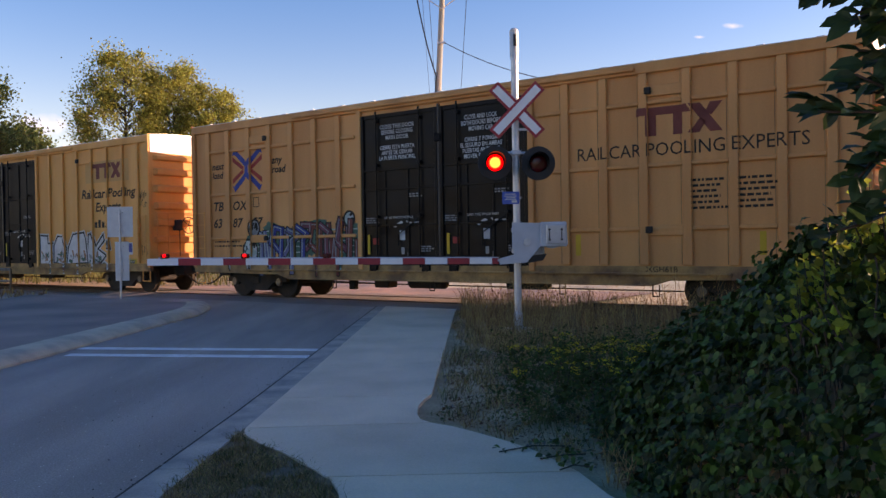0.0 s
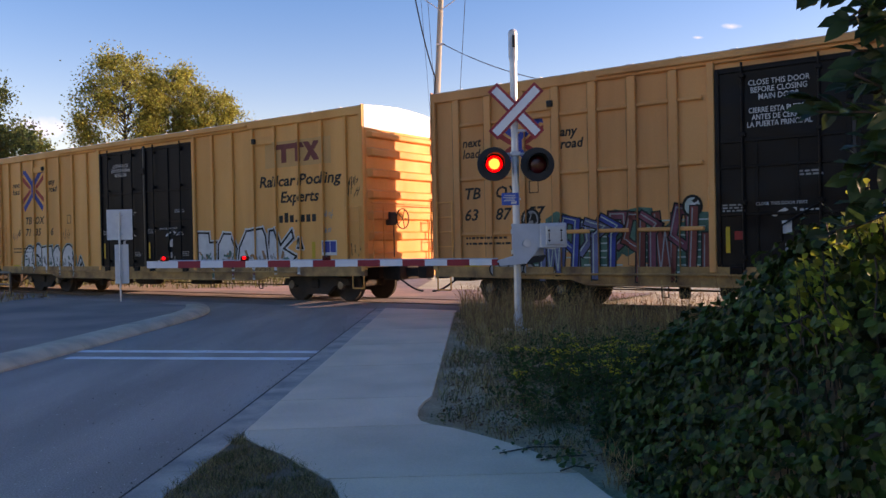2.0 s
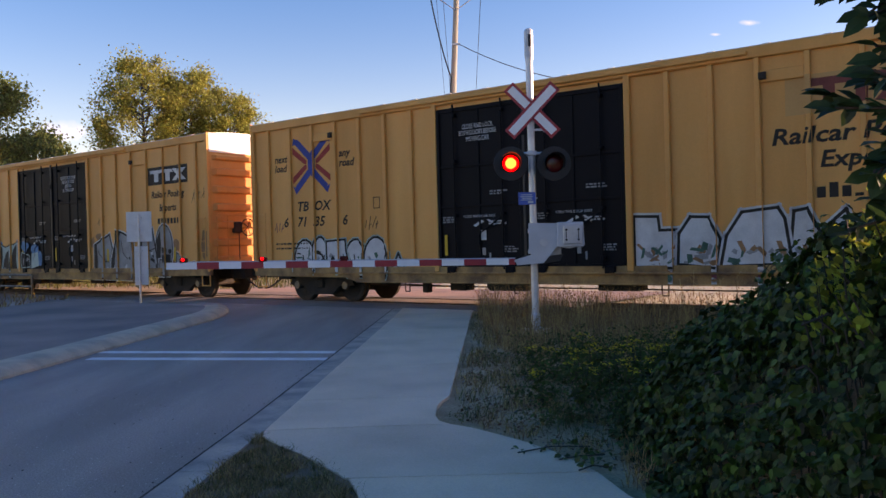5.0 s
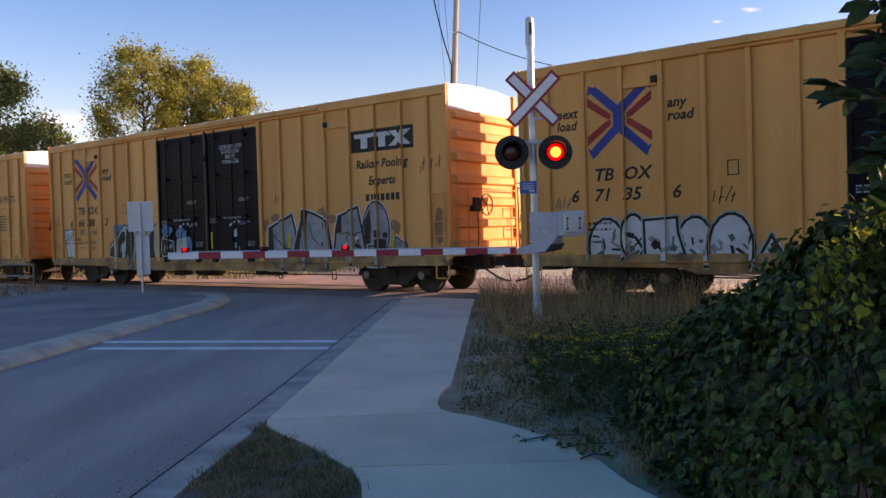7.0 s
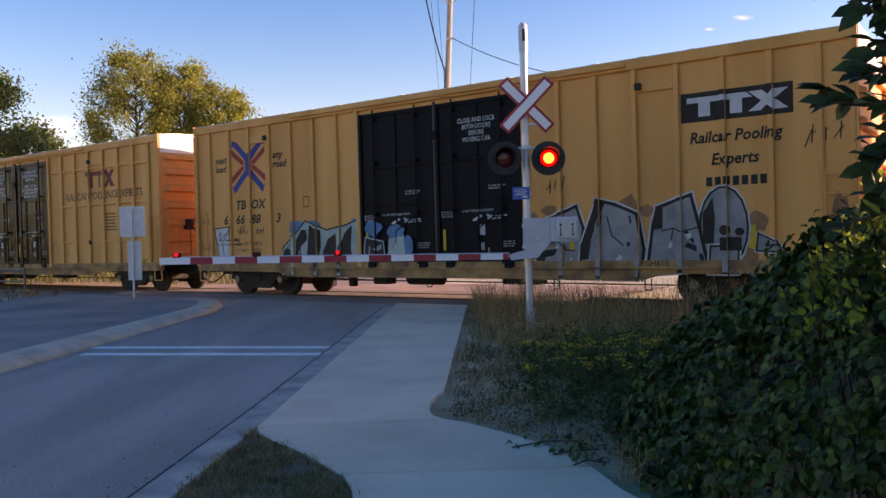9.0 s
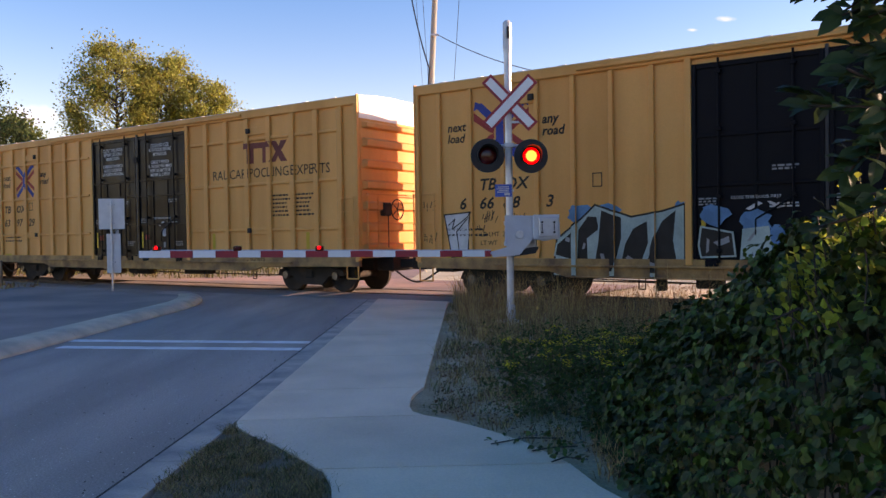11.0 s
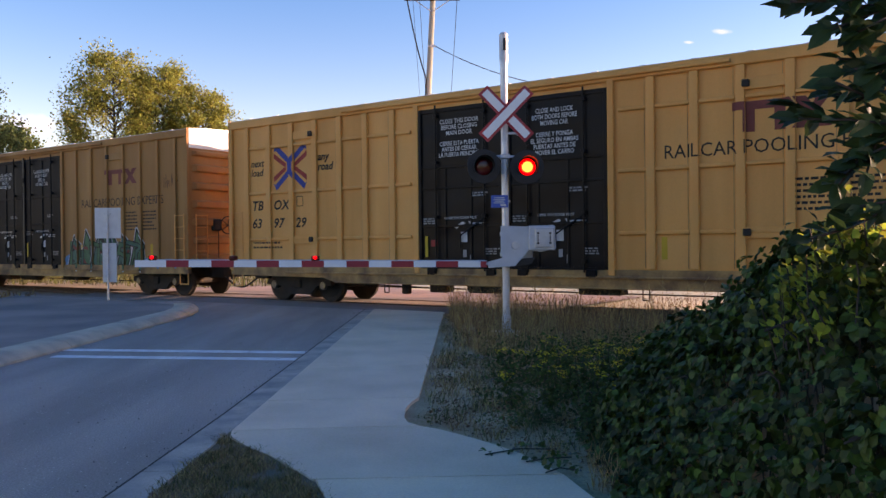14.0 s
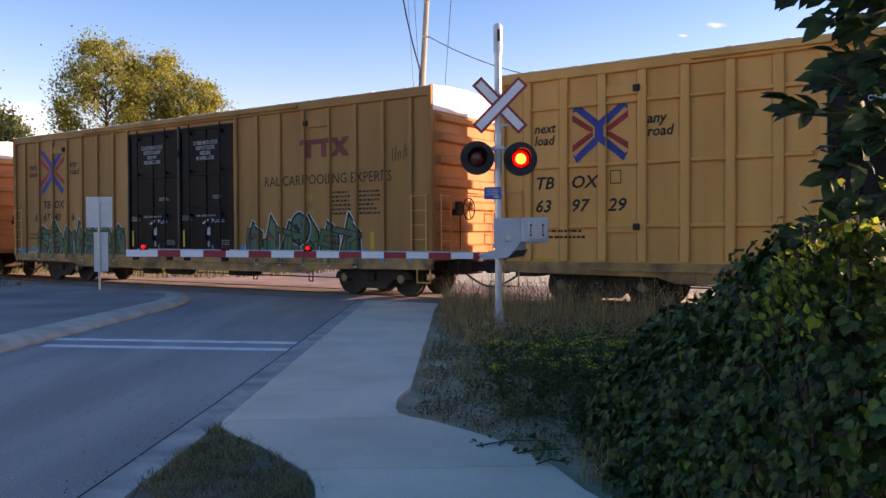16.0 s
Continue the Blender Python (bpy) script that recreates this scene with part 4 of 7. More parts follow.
def boxcar(kind, number, mark, colour, label, seed):
    """kind 1: wide ribs with cross bars; kind 2: narrow ribs only."""
    rnd = random.Random(seed)
    car = thing("boxcar", label=label, category="boxcar", group="freight train")
    half, depth = (0.088, 0.075) if kind == 1 else (0.052, 0.07)
    ribs = LEFT_RIBS + RIGHT_RIBS
    part("body", boxes((-HALF_L, HALF_L, -FACE, FACE, 0.98, 4.96)), colour, car)
    # ribs and cross bars on the seen side
    rib = finish(boxes((-half, half, -FACE - depth, -FACE, 1.0, 4.90), bevel=0.012), "rib", colour)
    for x in ribs:
        part("rib", rib, colour, car, m=Matrix.Translation((x, 0, 0)))
    for x0, x1 in ((-HALF_L, -HALF_L + 0.10), (DOOR0 - 0.14, DOOR0), (DOOR1, DOOR1 + 0.14), (HALF_L - 0.10, HALF_L)):
        part("corner_post", boxes((x0, x1, -FACE - depth - 0.005, -FACE, 0.86, 4.96), bevel=0.015), colour, car)
    if kind == 1:
        for group in ([-HALF_L + 0.1] + LEFT_RIBS + [DOOR0 - 0.14], [DOOR1 + 0.14] + RIGHT_RIBS + [HALF_L - 0.1]):
            for i, (xa, xb) in enumerate(zip(group, group[1:])):
                if (i == 0 and xa < 0) or (i == len(group) - 2 and xa > 0):
                    continue
                for z in (1.74, 3.03, 4.30):
                    bar = boxes((xa + half, xb - half, -FACE - 0.065, -FACE, z - 0.042, z + 0.042), bevel=0.018)
                    part("cross_bar", bar, colour, car)
        seam = finish(boxes((-0.006, 0.006, -FACE - 0.004, -FACE, 1.02, 4.88)), "panel_seam", SILLPAINT)
        for x in ribs:
            part("panel_seam", seam, SILLPAINT, car, m=Matrix.Translation((x - half - 0.05, 0, 0)))
    # eave, sill, roof
    part("top_chord", boxes((-HALF_L - 0.02, HALF_L + 0.02, -FACE - 0.07, -FACE + 0.03, 4.90, EAVE), bevel=0.02), colour, car)
    part("door_track_cover", boxes((-4.9, 4.9, -FACE - 0.13, -FACE - 0.05, 4.97, 5.05), bevel=0.015), colour, car)
    part("side_sill", prism_y(((-HALF_L, 0.98), (-HALF_L, 0.74), (-5.6, 0.70), (-5.2, 0.58), (5.2, 0.58), (5.6, 0.70), (HALF_L, 0.74), (HALF_L, 0.98)), -FACE - 0.05, -FACE + 0.06), SILLPAINT, car)
    part("sill_flange", boxes((-7.0, 6.8, -FACE - 0.11, -FACE - 0.045, 0.80, 0.845), (-5.2, 5.2, -FACE - 0.10, -FACE - 0.04, 0.575, 0.605), bevel=0.006), SILLPAINT, car)
    part("far_sill", boxes((-HALF_L, HALF_L, FACE - 0.06, FACE + 0.05, 0.62, 0.98)), colour, car)
    bm = bmesh.new()
    secs = [(-FACE - 0.05, 4.99), (-FACE - 0.05, EAVE + 0.01), (-0.8, EAVE + 0.085), (0, EAVE + 0.11), (0.8, EAVE + 0.085), (FACE + 0.05, EAVE + 0.01), (FACE + 0.05, 4.99)]
    a, b = [bm.verts.new((-HALF_L, y, z)) for y, z in secs], [bm.verts.new((HALF_L, y, z)) for y, z in secs]
    for i in range(len(secs) - 1):
        bm.faces.new((a[i], a[i + 1], b[i + 1], b[i]))
    bm.faces.new(a), bm.faces.new(b[::-1])
    bmesh.ops.recalc_face_normals(bm, faces=bm.faces)
    part("roof", bm, ROOF, car, "pale galvanised roof with cross ribs")
    roof_rib = finish(prism_x(((-FACE - 0.045, EAVE - 0.02), (-FACE - 0.045, EAVE + 0.022), (-0.8, EAVE + 0.115), (0.8, EAVE + 0.115), (FACE + 0.045, EAVE + 0.035), (FACE + 0.045, EAVE - 0.02)), -0.07, 0.07), "roof_rib", ROOF)
    for k in range(17):
        part("roof_rib", roof_rib, ROOF, car, m=Matrix.Translation((-8.4 + k * 1.05, 0, 0)))
    # ends
    for sx in (-1, 1):
        x = sx * HALF_L
        end = part("end_wall", boxes((min(x, x + sx * 0.04), max(x, x + sx * 0.04), -FACE + 0.03, FACE - 0.03, 0.95, 4.56)), colour, car)
        part("white_panel", boxes((min(x, x + sx * 0.05), max(x, x + sx * 0.05), -FACE - 0.01, FACE + 0.01, 4.56, EAVE + 0.02)), WHITE_END, car, "pale reflective panel at the top of the end")
        for k in range(7):
            z = 1.21 + k * 0.548 - (0.09 if k == 6 else 0)
            wide = 0.07 if k == 6 else 0.10
            prof = ((-wide - 0.03, 0), (-wide, 0.085), (-wide + 0.02, 0.10), (wide - 0.03, 0.10), (wide - 0.01, 0.085), (wide + 0.03, 0))
            bm = bmesh.new()
            rings = [[bm.verts.new((x + sx * (0.038 + o * s), y, z + zz)) for zz, o in prof] for y, s in ((-FACE + 0.08, 0.1), (-FACE + 0.2, 1.0), (FACE - 0.2, 1.0), (FACE - 0.08, 0.1))]
            for p, q in zip(rings, rings[1:]):
                for i in range(5):
                    bm.faces.new((p[i], p[i + 1], q[i + 1], q[i]))
            bmesh.ops.recalc_face_normals(bm, faces=bm.faces)
            part("end_corrugation", bm, colour, end)
        part("corner_cap", boxes((min(x, x + sx * 0.12), max(x, x + sx * 0.12), FACE - 0.09, FACE + 0.06, 0.9, EAVE + 0.03)), colour, end)
        part("corner_cap", boxes((min(x, x + sx * 0.03), max(x, x + sx * 0.03), -FACE - 0.08, -FACE + 0.04, 0.9, EAVE + 0.03)), colour, end)
        ladder(end, "end_ladder", -FACE + 0.10, -FACE + 0.52, 1.0, 2.55, x + sx * 0.20, 5, True)
        ladder(end, "end_ladder", FACE - 0.52, FACE - 0.10, 1.0, 2.2, x + sx * 0.20, 5, True)
        part("end_platform", boxes((min(x, x + sx * 0.32), max(x, x + sx * 0.32), -1.1, 1.2, 1.02, 1.05)), colour, end)
        part("handrail", tubes(((x + sx * 0.2, -FACE + 0.05, 2.62), (x + sx * 0.2, FACE - 0.05, 2.60), 0.016)), colour, end)
        # coupler and hoses
        part("coupler", boxes((min(x - sx * 0.6, x + sx * 0.78), max(x - sx * 0.6, x + sx * 0.78), -0.13, 0.13, 0.66, 0.90), (min(x + sx * 0.70, x + sx * 0.97), max(x + sx * 0.70, x + sx * 0.97), -0.22, 0.17, 0.62, 0.94), (min(x - sx * 0.3, x + sx * 0.25), max(x - sx * 0.3, x + sx * 0.25), -0.45, 0.45, 0.58, 1.0), bevel=0.025), UNDER, car, "rusty dark coupler")
        hose = [(x + sx * (0.1 + 0.86 * k / 8), -0.35 - 0.0 * k, 0.66 - 0.36 * math.sin(math.pi * 0.5 * k / 8) ** 1.2) for k in range(9)]
        bm = bmesh.new()
        for p, q in zip(hose, hose[1:]):
            tube(bm, p, q, 0.026, seg=7)
        part("air_hose", bm, SIGNALBLACK, car)
        part("stirrup", tubes(((sx * 8.75, -FACE - 0.02, 0.78), (sx * 8.75, -FACE - 0.02, 0.42), 0.018), ((sx * 8.75, -FACE - 0.02, 0.42), (sx * 9.13, -FACE - 0.02, 0.42), 0.018), ((sx * 9.13, -FACE - 0.02, 0.42), (sx * 9.13, -FACE - 0.02, 0.78), 0.018)), YELLOW, car)
        truck(car, sx * 7.0)
    ladder(car, "side_ladder", -9.05, -8.62, 1.05, 2.55, -FACE - 0.12, 5)
    ladder(car, "side_ladder", 8.66, 9.08, 1.05, 2.55, -FACE - 0.12, 5)
    wheel = bmesh.new()
    for k in range(18):
        a, b = 2 * math.pi * k / 18, 2 * math.pi * (k + 1) / 18
        tube(wheel, (0.015, 0.27 * math.cos(a), 0.27 * math.sin(a)), (0.015, 0.27 * math.cos(b), 0.27 * math.sin(b)), 0.017, seg=6)
    for k in range(5):
        a = 2 * math.pi * k / 5
        tube(wheel, (0.015, 0, 0), (0.015, 0.26 * math.cos(a), 0.26 * math.sin(a)), 0.012, seg=5)
    part("brake_wheel", wheel, UNDER, car, m=Matrix.Translation((HALF_L + 0.24, -0.25, 2.22)))
    part("brake_box", boxes((HALF_L + 0.02, HALF_L + 0.20, -0.72, -0.42, 2.05, 2.40), bevel=0.03), UNDER, car)
    part("brake_chain", tubes(((HALF_L + 0.18, -0.55, 2.05), (HALF_L + 0.18, -0.55, 1.2), 0.014)), UNDER, car)
    # under the floor
    part("centre_sill", boxes((-8.6, 8.6, -0.28, 0.28, 0.62, 0.98)), UNDER, car)
    part("reservoir", shift(lathe(((0.05, -0.6), (0.2, -0.52), (0.2, 0.52), (0.05, 0.6)), "x", 16), (-1.0, -0.75, 0.55)), UNDER, car)
    for spec in ((-2.6, -2.1, -1.0, -0.6, 0.36, 0.62), (1.4, 2.4, -0.95, -0.5, 0.40, 0.62), (-3.4, -3.2, -1.1, -0.9, 0.3, 0.62)):
        part("brake_valve", boxes(spec, bevel=0.03), UNDER, car)
    part("brake_rod", tubes(((-5.8, -0.5, 0.44), (5.8, -0.45, 0.40), 0.017), ((-2.4, -0.8, 0.45), (-6.0, -0.35, 0.50), 0.015)), UNDER, car)
    for x in (-3.6, -0.4, 3.1, 5.2):
        part("hanger", tubes(((x, -FACE, 0.6), (x, -FACE, 0.36), 0.014), ((x + 0.14, -FACE, 0.6), (x + 0.14, -FACE, 0.36), 0.014), ((x, -FACE, 0.36), (x + 0.14, -FACE, 0.36), 0.014)), UNDER, car)
    # doors
    mid = (DOOR0 + DOOR1) / 2
    for i, (x0, x1) in enumerate(((DOOR0, mid - 0.03), (mid + 0.03, DOOR1))):
        d, decal = door(car, x0, x1, kind, rnd)
        if kind == 1:
            words = (("CLOSE THIS DOOR\nBEFORE CLOSING\nMAIN DOOR", "CIERRE ESTA PUERTA\nANTES DE CERRAR\nLA PUERTA PRINCIPAL"), ("CLOSE AND LOCK\nBOTH DOORS BEFORE\nMOVING CAR", "CIERRE Y PONGA\nEL SEGURO EN AMBAS\nPUERTAS ANTES DE\nMOVER EL CARRO"))[i]
            decal("door_lettering", lettering(words[0], (x0 + x1) / 2 - 0.02, 4.40, 0.105, 0.92, "CENTER", weight=0.002, width=1.08), MARK_WHITE, 0.04)
            decal("door_lettering", lettering(words[1], (x0 + x1) / 2 - 0.02, 3.88, 0.10, 0.92, "CENTER", weight=0.002, width=1.14), MARK_WHITE, 0.04)
        elif i == 0 and mark == "stack":
            decal("door_lettering", lettering("CLOSE AND LOCK\nBOTH DOORS BEFORE\nMOVING CAR", (x0 + x1) / 2, 4.25, 0.115, 0.95, "CENTER", weight=0.0, width=1.05), MARK_WHITE, 0.035)
        elif i == 1 and mark != "stack" or i == 0 and mark == "wide":
            decal("door_lettering", lettering("CLOSE AND LOCK\nBOTH DOORS\nBEFORE\nMOVING CAR", (x0 + x1) / 2, 4.25, 0.115, 0.95, "CENTER", weight=0.0, width=1.05), MARK_WHITE, 0.035)
        decal("door_lettering", lettering("CLOSE THIS DOOR FIRST" if i == 0 else "OPEN THIS DOOR FIRST", (x0 + x1) / 2, 2.14, 0.06, 0.95, "CENTER"), MARK_WHITE, 0.04)
        decal("safety_bar", flat([rect(x0 + 0.18, x0 + 0.26, 1.25, 1.75)]), MARK_YELLOW, 0.035)
        if kind == 1:
            decal("red_card", flat([rect(x0 + 0.34, x0 + 0.52, 1.50, 1.66)]), MARK_RED, 0.012)
    part("door_gap", boxes((mid - 0.028, mid + 0.028, -FACE - 0.06, -FACE + 0.02, 0.98, 4.86)), SIGNALBLACK, car)
    part("door_post", boxes((mid - 0.10, mid + 0.10, -FACE - 0.10, -FACE - 0.065, 3.95, 4.15), bevel=0.02), BLACK, car)
    # lifting brackets high on the side
    for x0, x1, zz in ((-6.70, -5.96, 4.42), (5.12, 5.90, 4.42), (-6.70, -5.96, 1.60), (5.12, 5.90, 1.60)):
        if kind == 2 and zz < 2:
            continue
        part("stencil_panel", boxes((x0, x1, -FACE - 0.055, -FACE - 0.005, zz, zz + 0.22), bevel=0.01), colour, car)
        part("bracket", boxes(((x1 - 0.12) if x0 < 0 else x0 - 0.02, (x1 + 0.02) if x0 < 0 else x0 + 0.12, -FACE - 0.12, -FACE - 0.05, zz + 0.05, zz + 0.19), bevel=0.015), UNDER, car)
    # marks and words
    def decal(name, bm, mat, lift=0.005, label=""):
        ob = part(name, wrap(bm, ribs, half, depth, lift), mat, car, label)
        if "stencil" in name:
            tagged(ob, kind="stuff")
    one = kind == 1
    if one:
        chevron_mark(car, -6.83, 3.72, 1.24, 1.06, ribs, half, depth)
    else:
        chevron_mark(car, -6.82, 3.83, 1.44, 1.36, ribs, half, depth)
    decal("side_lettering", lettering("next\nload", -8.36 if one else -8.28, 3.78 if one else 3.95, 0.20, shear=0.2, weight=0.006, width=0.52), MARK_BLACK)
    decal("side_lettering", lettering("any\nroad", -5.82 if one else -5.78, 3.82 if one else 3.95, 0.20, shear=0.2, weight=0.008, width=0.56), MARK_BLACK)
    zm, zn = (2.56, 2.06) if one else (2.55, 2.12)
    marks = [("TB", -8.35, zm), ("OX", -7.50, zm)] if one else [("TB", -7.43, zm), ("OX", -6.76, zm)]
    marks += list(zip((number[:2], number[2:4], number[4:]), (-8.35, -7.50, -6.66), (zn,) * 3)) if one else list(zip((number[0], number[1:3], number[3:5], number[5]), (-7.98, -7.43, -6.76, -5.72), (zn,) * 4))
    for words, x, z in marks:
        decal("car_number", lettering(words, x, z, 0.26, 1.05, shear=0.22, weight=0.008), MARK_BLACK)
    decal("weight_stencil", bar_text(rnd, -8.3, 1.62, 1.4, 2, 0.05, 0.13), MARK_BLACK)
    decal("plate_box", flat([rect(-6.60, -6.36, 2.62, 2.64), rect(-6.60, -6.36, 2.88, 2.90), rect(-6.60, -6.58, 2.62, 2.90), rect(-6.38, -6.36, 2.62, 2.90)] if kind == 1 else [rect(-4.6, -4.38, 2.50, 2.52), rect(-4.6, -4.38, 2.78, 2.80), rect(-4.6, -4.58, 2.5, 2.8), rect(-4.40, -4.38, 2.5, 2.8)]), MARK_BLACK)
    if mark == "wide":
        dz = 0.0 if one else -0.30
        block_mark(car, 4.90, 6.64, 3.62, 4.20 + dz * 0.3, MARK_MAROON, ribs, half, depth)
        decal("side_lettering", lettering("RAILCAR POOLING EXPERTS", 3.55, 3.22 + dz, 0.27, width=4.62 if one else 4.4), MARK_BLACK)
    elif mark == "stack":
        decal("faded_patch", flat([rect(5.55, 8.05, 3.74, 4.46)]), MARK_FADED, 0.003)
        block_mark(car, 6.0, 7.66, 3.86, 4.38, MARK_MAROON, ribs, half, depth)
        decal("side_lettering", lettering("Railcar Pooling", 6.82, 3.22, 0.30, 1.0, "CENTER", 0.18, 0.010, 3.12), MARK_BLACK)
        decal("side_lettering", lettering("Experts", 6.84, 2.76, 0.30, 1.0, "CENTER", 0.18, 0.010, 1.46), MARK_BLACK)
        decal("web_address_stencil", flat([rect(6.06 + k * 0.21, 6.21 + k * 0.21, 2.2, 2.2 + (0.2, 0.27, 0.2, 0.06, 0.2, 0.2, 0.2)[k]) for k in range(7)]), MARK_BLACK)
    else:
        block_mark(car, 6.15, 8.05, 3.80, 4.18, MARK_WHITE, ribs, half, depth, boxed=True)
        decal("side_lettering", lettering("Railcar Pooling", 7.05, 3.28, 0.22, 1.0, "CENTER", 0.18, 0.008, 1.75), MARK_BLACK)
        decal("side_lettering", lettering("Experts", 7.05, 2.84, 0.22, 1.0, "CENTER", 0.18, 0.008, 0.9), MARK_BLACK)
        decal("web_address_stencil", flat([rect(6.5 + k * 0.17, 6.62 + k * 0.17, 2.42, 2.60) for k in range(7)]), MARK_BLACK)
    for x in ((5.98, 6.88) if mark == "wide" else ()):
        for k in range(6):
            decal("dimension_stencil", bar_text(rnd, x + 0.05, 2.66 - k * 0.11, 0.7, 1, 0.05, 0.1), MARK_BLACK)
    decal("inspection_label", flat([rect(8.0, 8.42, 0.90, 1.14)]), MARK_YELLOW, label="yellow inspection label")
    decal("inspection_stencil", bar_text(rnd, 8.05, 1.06, 0.32, 2, 0.03, 0.07), MARK_BLACK, 0.008)
    decal("inspection_label", flat([rect(-8.35, -7.9, 0.86, 1.04)]), MARK_YELLOW, label="yellow inspection label")
    decal("sill_stencil", lettering("XGH61B", 5.1, 0.86, 0.12, 1.0), MARK_BLACK, 0.055)
    decal("reflector", flat([rect(3.5, 3.62, 1.2, 1.65)]), MARK_YELLOW, 0.006)
    decal("reflector", flat([rect(7.3, 7.42, 1.2, 1.65)]), MARK_YELLOW, 0.006)
    CARS.append(car)
    return car, rnd, ribs, half, depth


def prism_x(outline, x0, x1):
    """A bar of the given y, z outline between x0 and x1."""
    bm = slab(outline, x0, x1)
    for v in bm.verts:
        v.co = Vector((v.co.z, v.co.x, v.co.y))
    bmesh.ops.recalc_face_normals(bm, faces=bm.faces)
    return bm


CENTRES = [24.99, 4.40, -16.03, -36.25, -56.52, -76.75, 45.3]
def tags(car, rnd, spots):
    for x, z, size, mat, strokes in spots:
        scribble(car, rnd, x, z, size, mat, strokes)


def car_one():
    c, r, *art = boxcar(1, "638757", "wide", YELLOW_FADED, "faded yellow ribbed boxcar with black doors and pastel graffiti", 11)
    spray(c, art, r, ((-6.5, 1.3, 0.5, 0.55), (-5.8, 1.7, 0.55, 0.45), (-5.0, 1.3, 0.6, 0.6), (-4.2, 1.75, 0.6, 0.5), (-3.4, 1.35, 0.6, 0.6), (-2.85, 1.6, 0.3, 0.6)), MARK_TEAL)
    rows = [rect(a, a + r.uniform(0.5, 1.1), z, z + 0.03) for z in (0.86, 1.0, 1.16, 1.3, 1.46, 1.6, 1.76, 1.9) for a in (-6.5, -5.3, -4.1, -3.3)]
    tagged(part("graffiti_line", wrap(flat(rows), *art, 0.0042), MARK_PALE, c), kind="stuff")
    painted_shapes(c, art, r, [dome(-6.75, 1.35, 0.30, 0.34), dome(-6.55, 2.02, 0.20, 0.24), dome(-2.95, 2.18, 0.18, 0.20)], (MARK_PALE, MARK_GREY), MARK_BLACK, None, (MARK_WHITE, MARK_BLACK), dabs=3)
    wild_letters(c, art, r, -6.45, -4.50, 0.76, 2.05, 6, (MARK_LAVENDER, MARK_LAVENDER, MARK_BLUE), MARK_BLACK, None, MARK_PALE, 0.07)
    wild_letters(c, art, r, -4.65, -2.65, 0.76, 2.15, 6, (MARK_PINK, MARK_MAROON), MARK_BLACK, None, MARK_GREY, 0.075)
    painted_shapes(c, art, r, [dome(-7.5 + 0.22 * k, 0.92 + 0.05 * (k % 2), 0.12, 0.14) for k in range(5)], (MARK_GREY,), MARK_BLACK, None, (), 0.02)


def car_two():
    c, r, *art = boxcar(2, "671356", "stack", YELLOW, "yellow boxcar with black doors and white block graffiti", 12)
    low = ((2.50, 0.60), (2.48, 0.98), (3.6, 1.12), (4.6, 1.02), (5.6, 1.15), (6.6, 1.05), (7.1, 0.92), (7.0, 0.80), (5.6, 0.78), (5.2, 0.62))
    painted_shapes(c, art, r, [low], (MARK_GREY,), MARK_WHITE, None, (MARK_WHITE, MARK_TEAL, MARK_RUST, MARK_PINK), dabs=14, base=0.003)
    painted_shapes(c, art, r, [((2.53, 0.93), (2.53, 2.00), (3.05, 1.98), (3.08, 1.70), (3.42, 1.70), (3.45, 0.93)), ((3.45, 1.0), (3.48, 1.62), (3.72, 1.95), (4.08, 1.93), (4.30, 1.5), (4.25, 0.92)),
                               ((4.3, 0.95), (4.42, 1.55), (4.72, 2.0), (5.38, 2.06), (5.50, 1.85), (5.62, 1.0)), ((5.55, 0.88), (5.66, 1.98), (5.90, 2.02), (6.10, 1.58), (6.54, 1.98), (6.60, 1.76), (6.22, 1.48), (6.70, 1.26), (6.18, 0.82))],
                   (MARK_WHITE,), MARK_BLACK, MARK_WHITE, (MARK_GREY, MARK_RUST, MARK_TEAL), 0.03, 0.075, 5, 1.35)
    painted_shapes(c, art, r, [((6.75, 1.5), (6.86, 1.75), (6.95, 1.48))], (MARK_GREY,), MARK_BLACK, MARK_WHITE)
    art_left = [dome(-7.15, 1.12, 0.42, 0.62, floor=-0.48), dome(-6.55, 1.35, 0.26, 0.46), ((-6.3, 0.82), (-6.32, 1.68), (-5.62, 1.72), (-5.6, 1.40), (-5.42, 0.82)), dome(-5.25, 1.10, 0.40, 0.62, floor=-0.6), dome(-4.55, 1.10, 0.44, 0.66, floor=-0.6), ((-4.1, 0.8), (-3.8, 1.32), (-3.55, 0.85))]
    painted_shapes(c, art, r, art_left, (MARK_WHITE,), MARK_BLACK, MARK_PALE, (MARK_GREY, MARK_TEAL, MARK_BLACK), 0.028, 0.06, 3, 1.4)
    tags(c, r, ((8.62, 2.75, 0.5, MARK_BLACK, 6), (8.62, 3.08, 0.3, MARK_BLACK, 6), (-4.9, 1.95, 0.4, MARK_BLACK, 4), (7.75, 2.25, 0.26, MARK_GREY, 6), (7.75, 1.86, 0.22, MARK_GREY, 6), (7.95, 0.95, 0.24, MARK_GREY, 6), (8.72, 1.25, 0.36, MARK_BLACK, 4), (-8.35, 1.95, 0.3, MARK_PINK, 4)))
    part("notice_board", wrap(flat([rect(7.72, 8.20, 1.28, 1.68)]), *art, 0.006), MARK_WHITE, c, "white-edged dark data plate")
    part("data_plate", wrap(flat([rect(7.75, 7.95, 1.36, 1.65), rect(7.97, 8.17, 1.36, 1.65)]), *art, 0.008), MARK_BLUE, c)


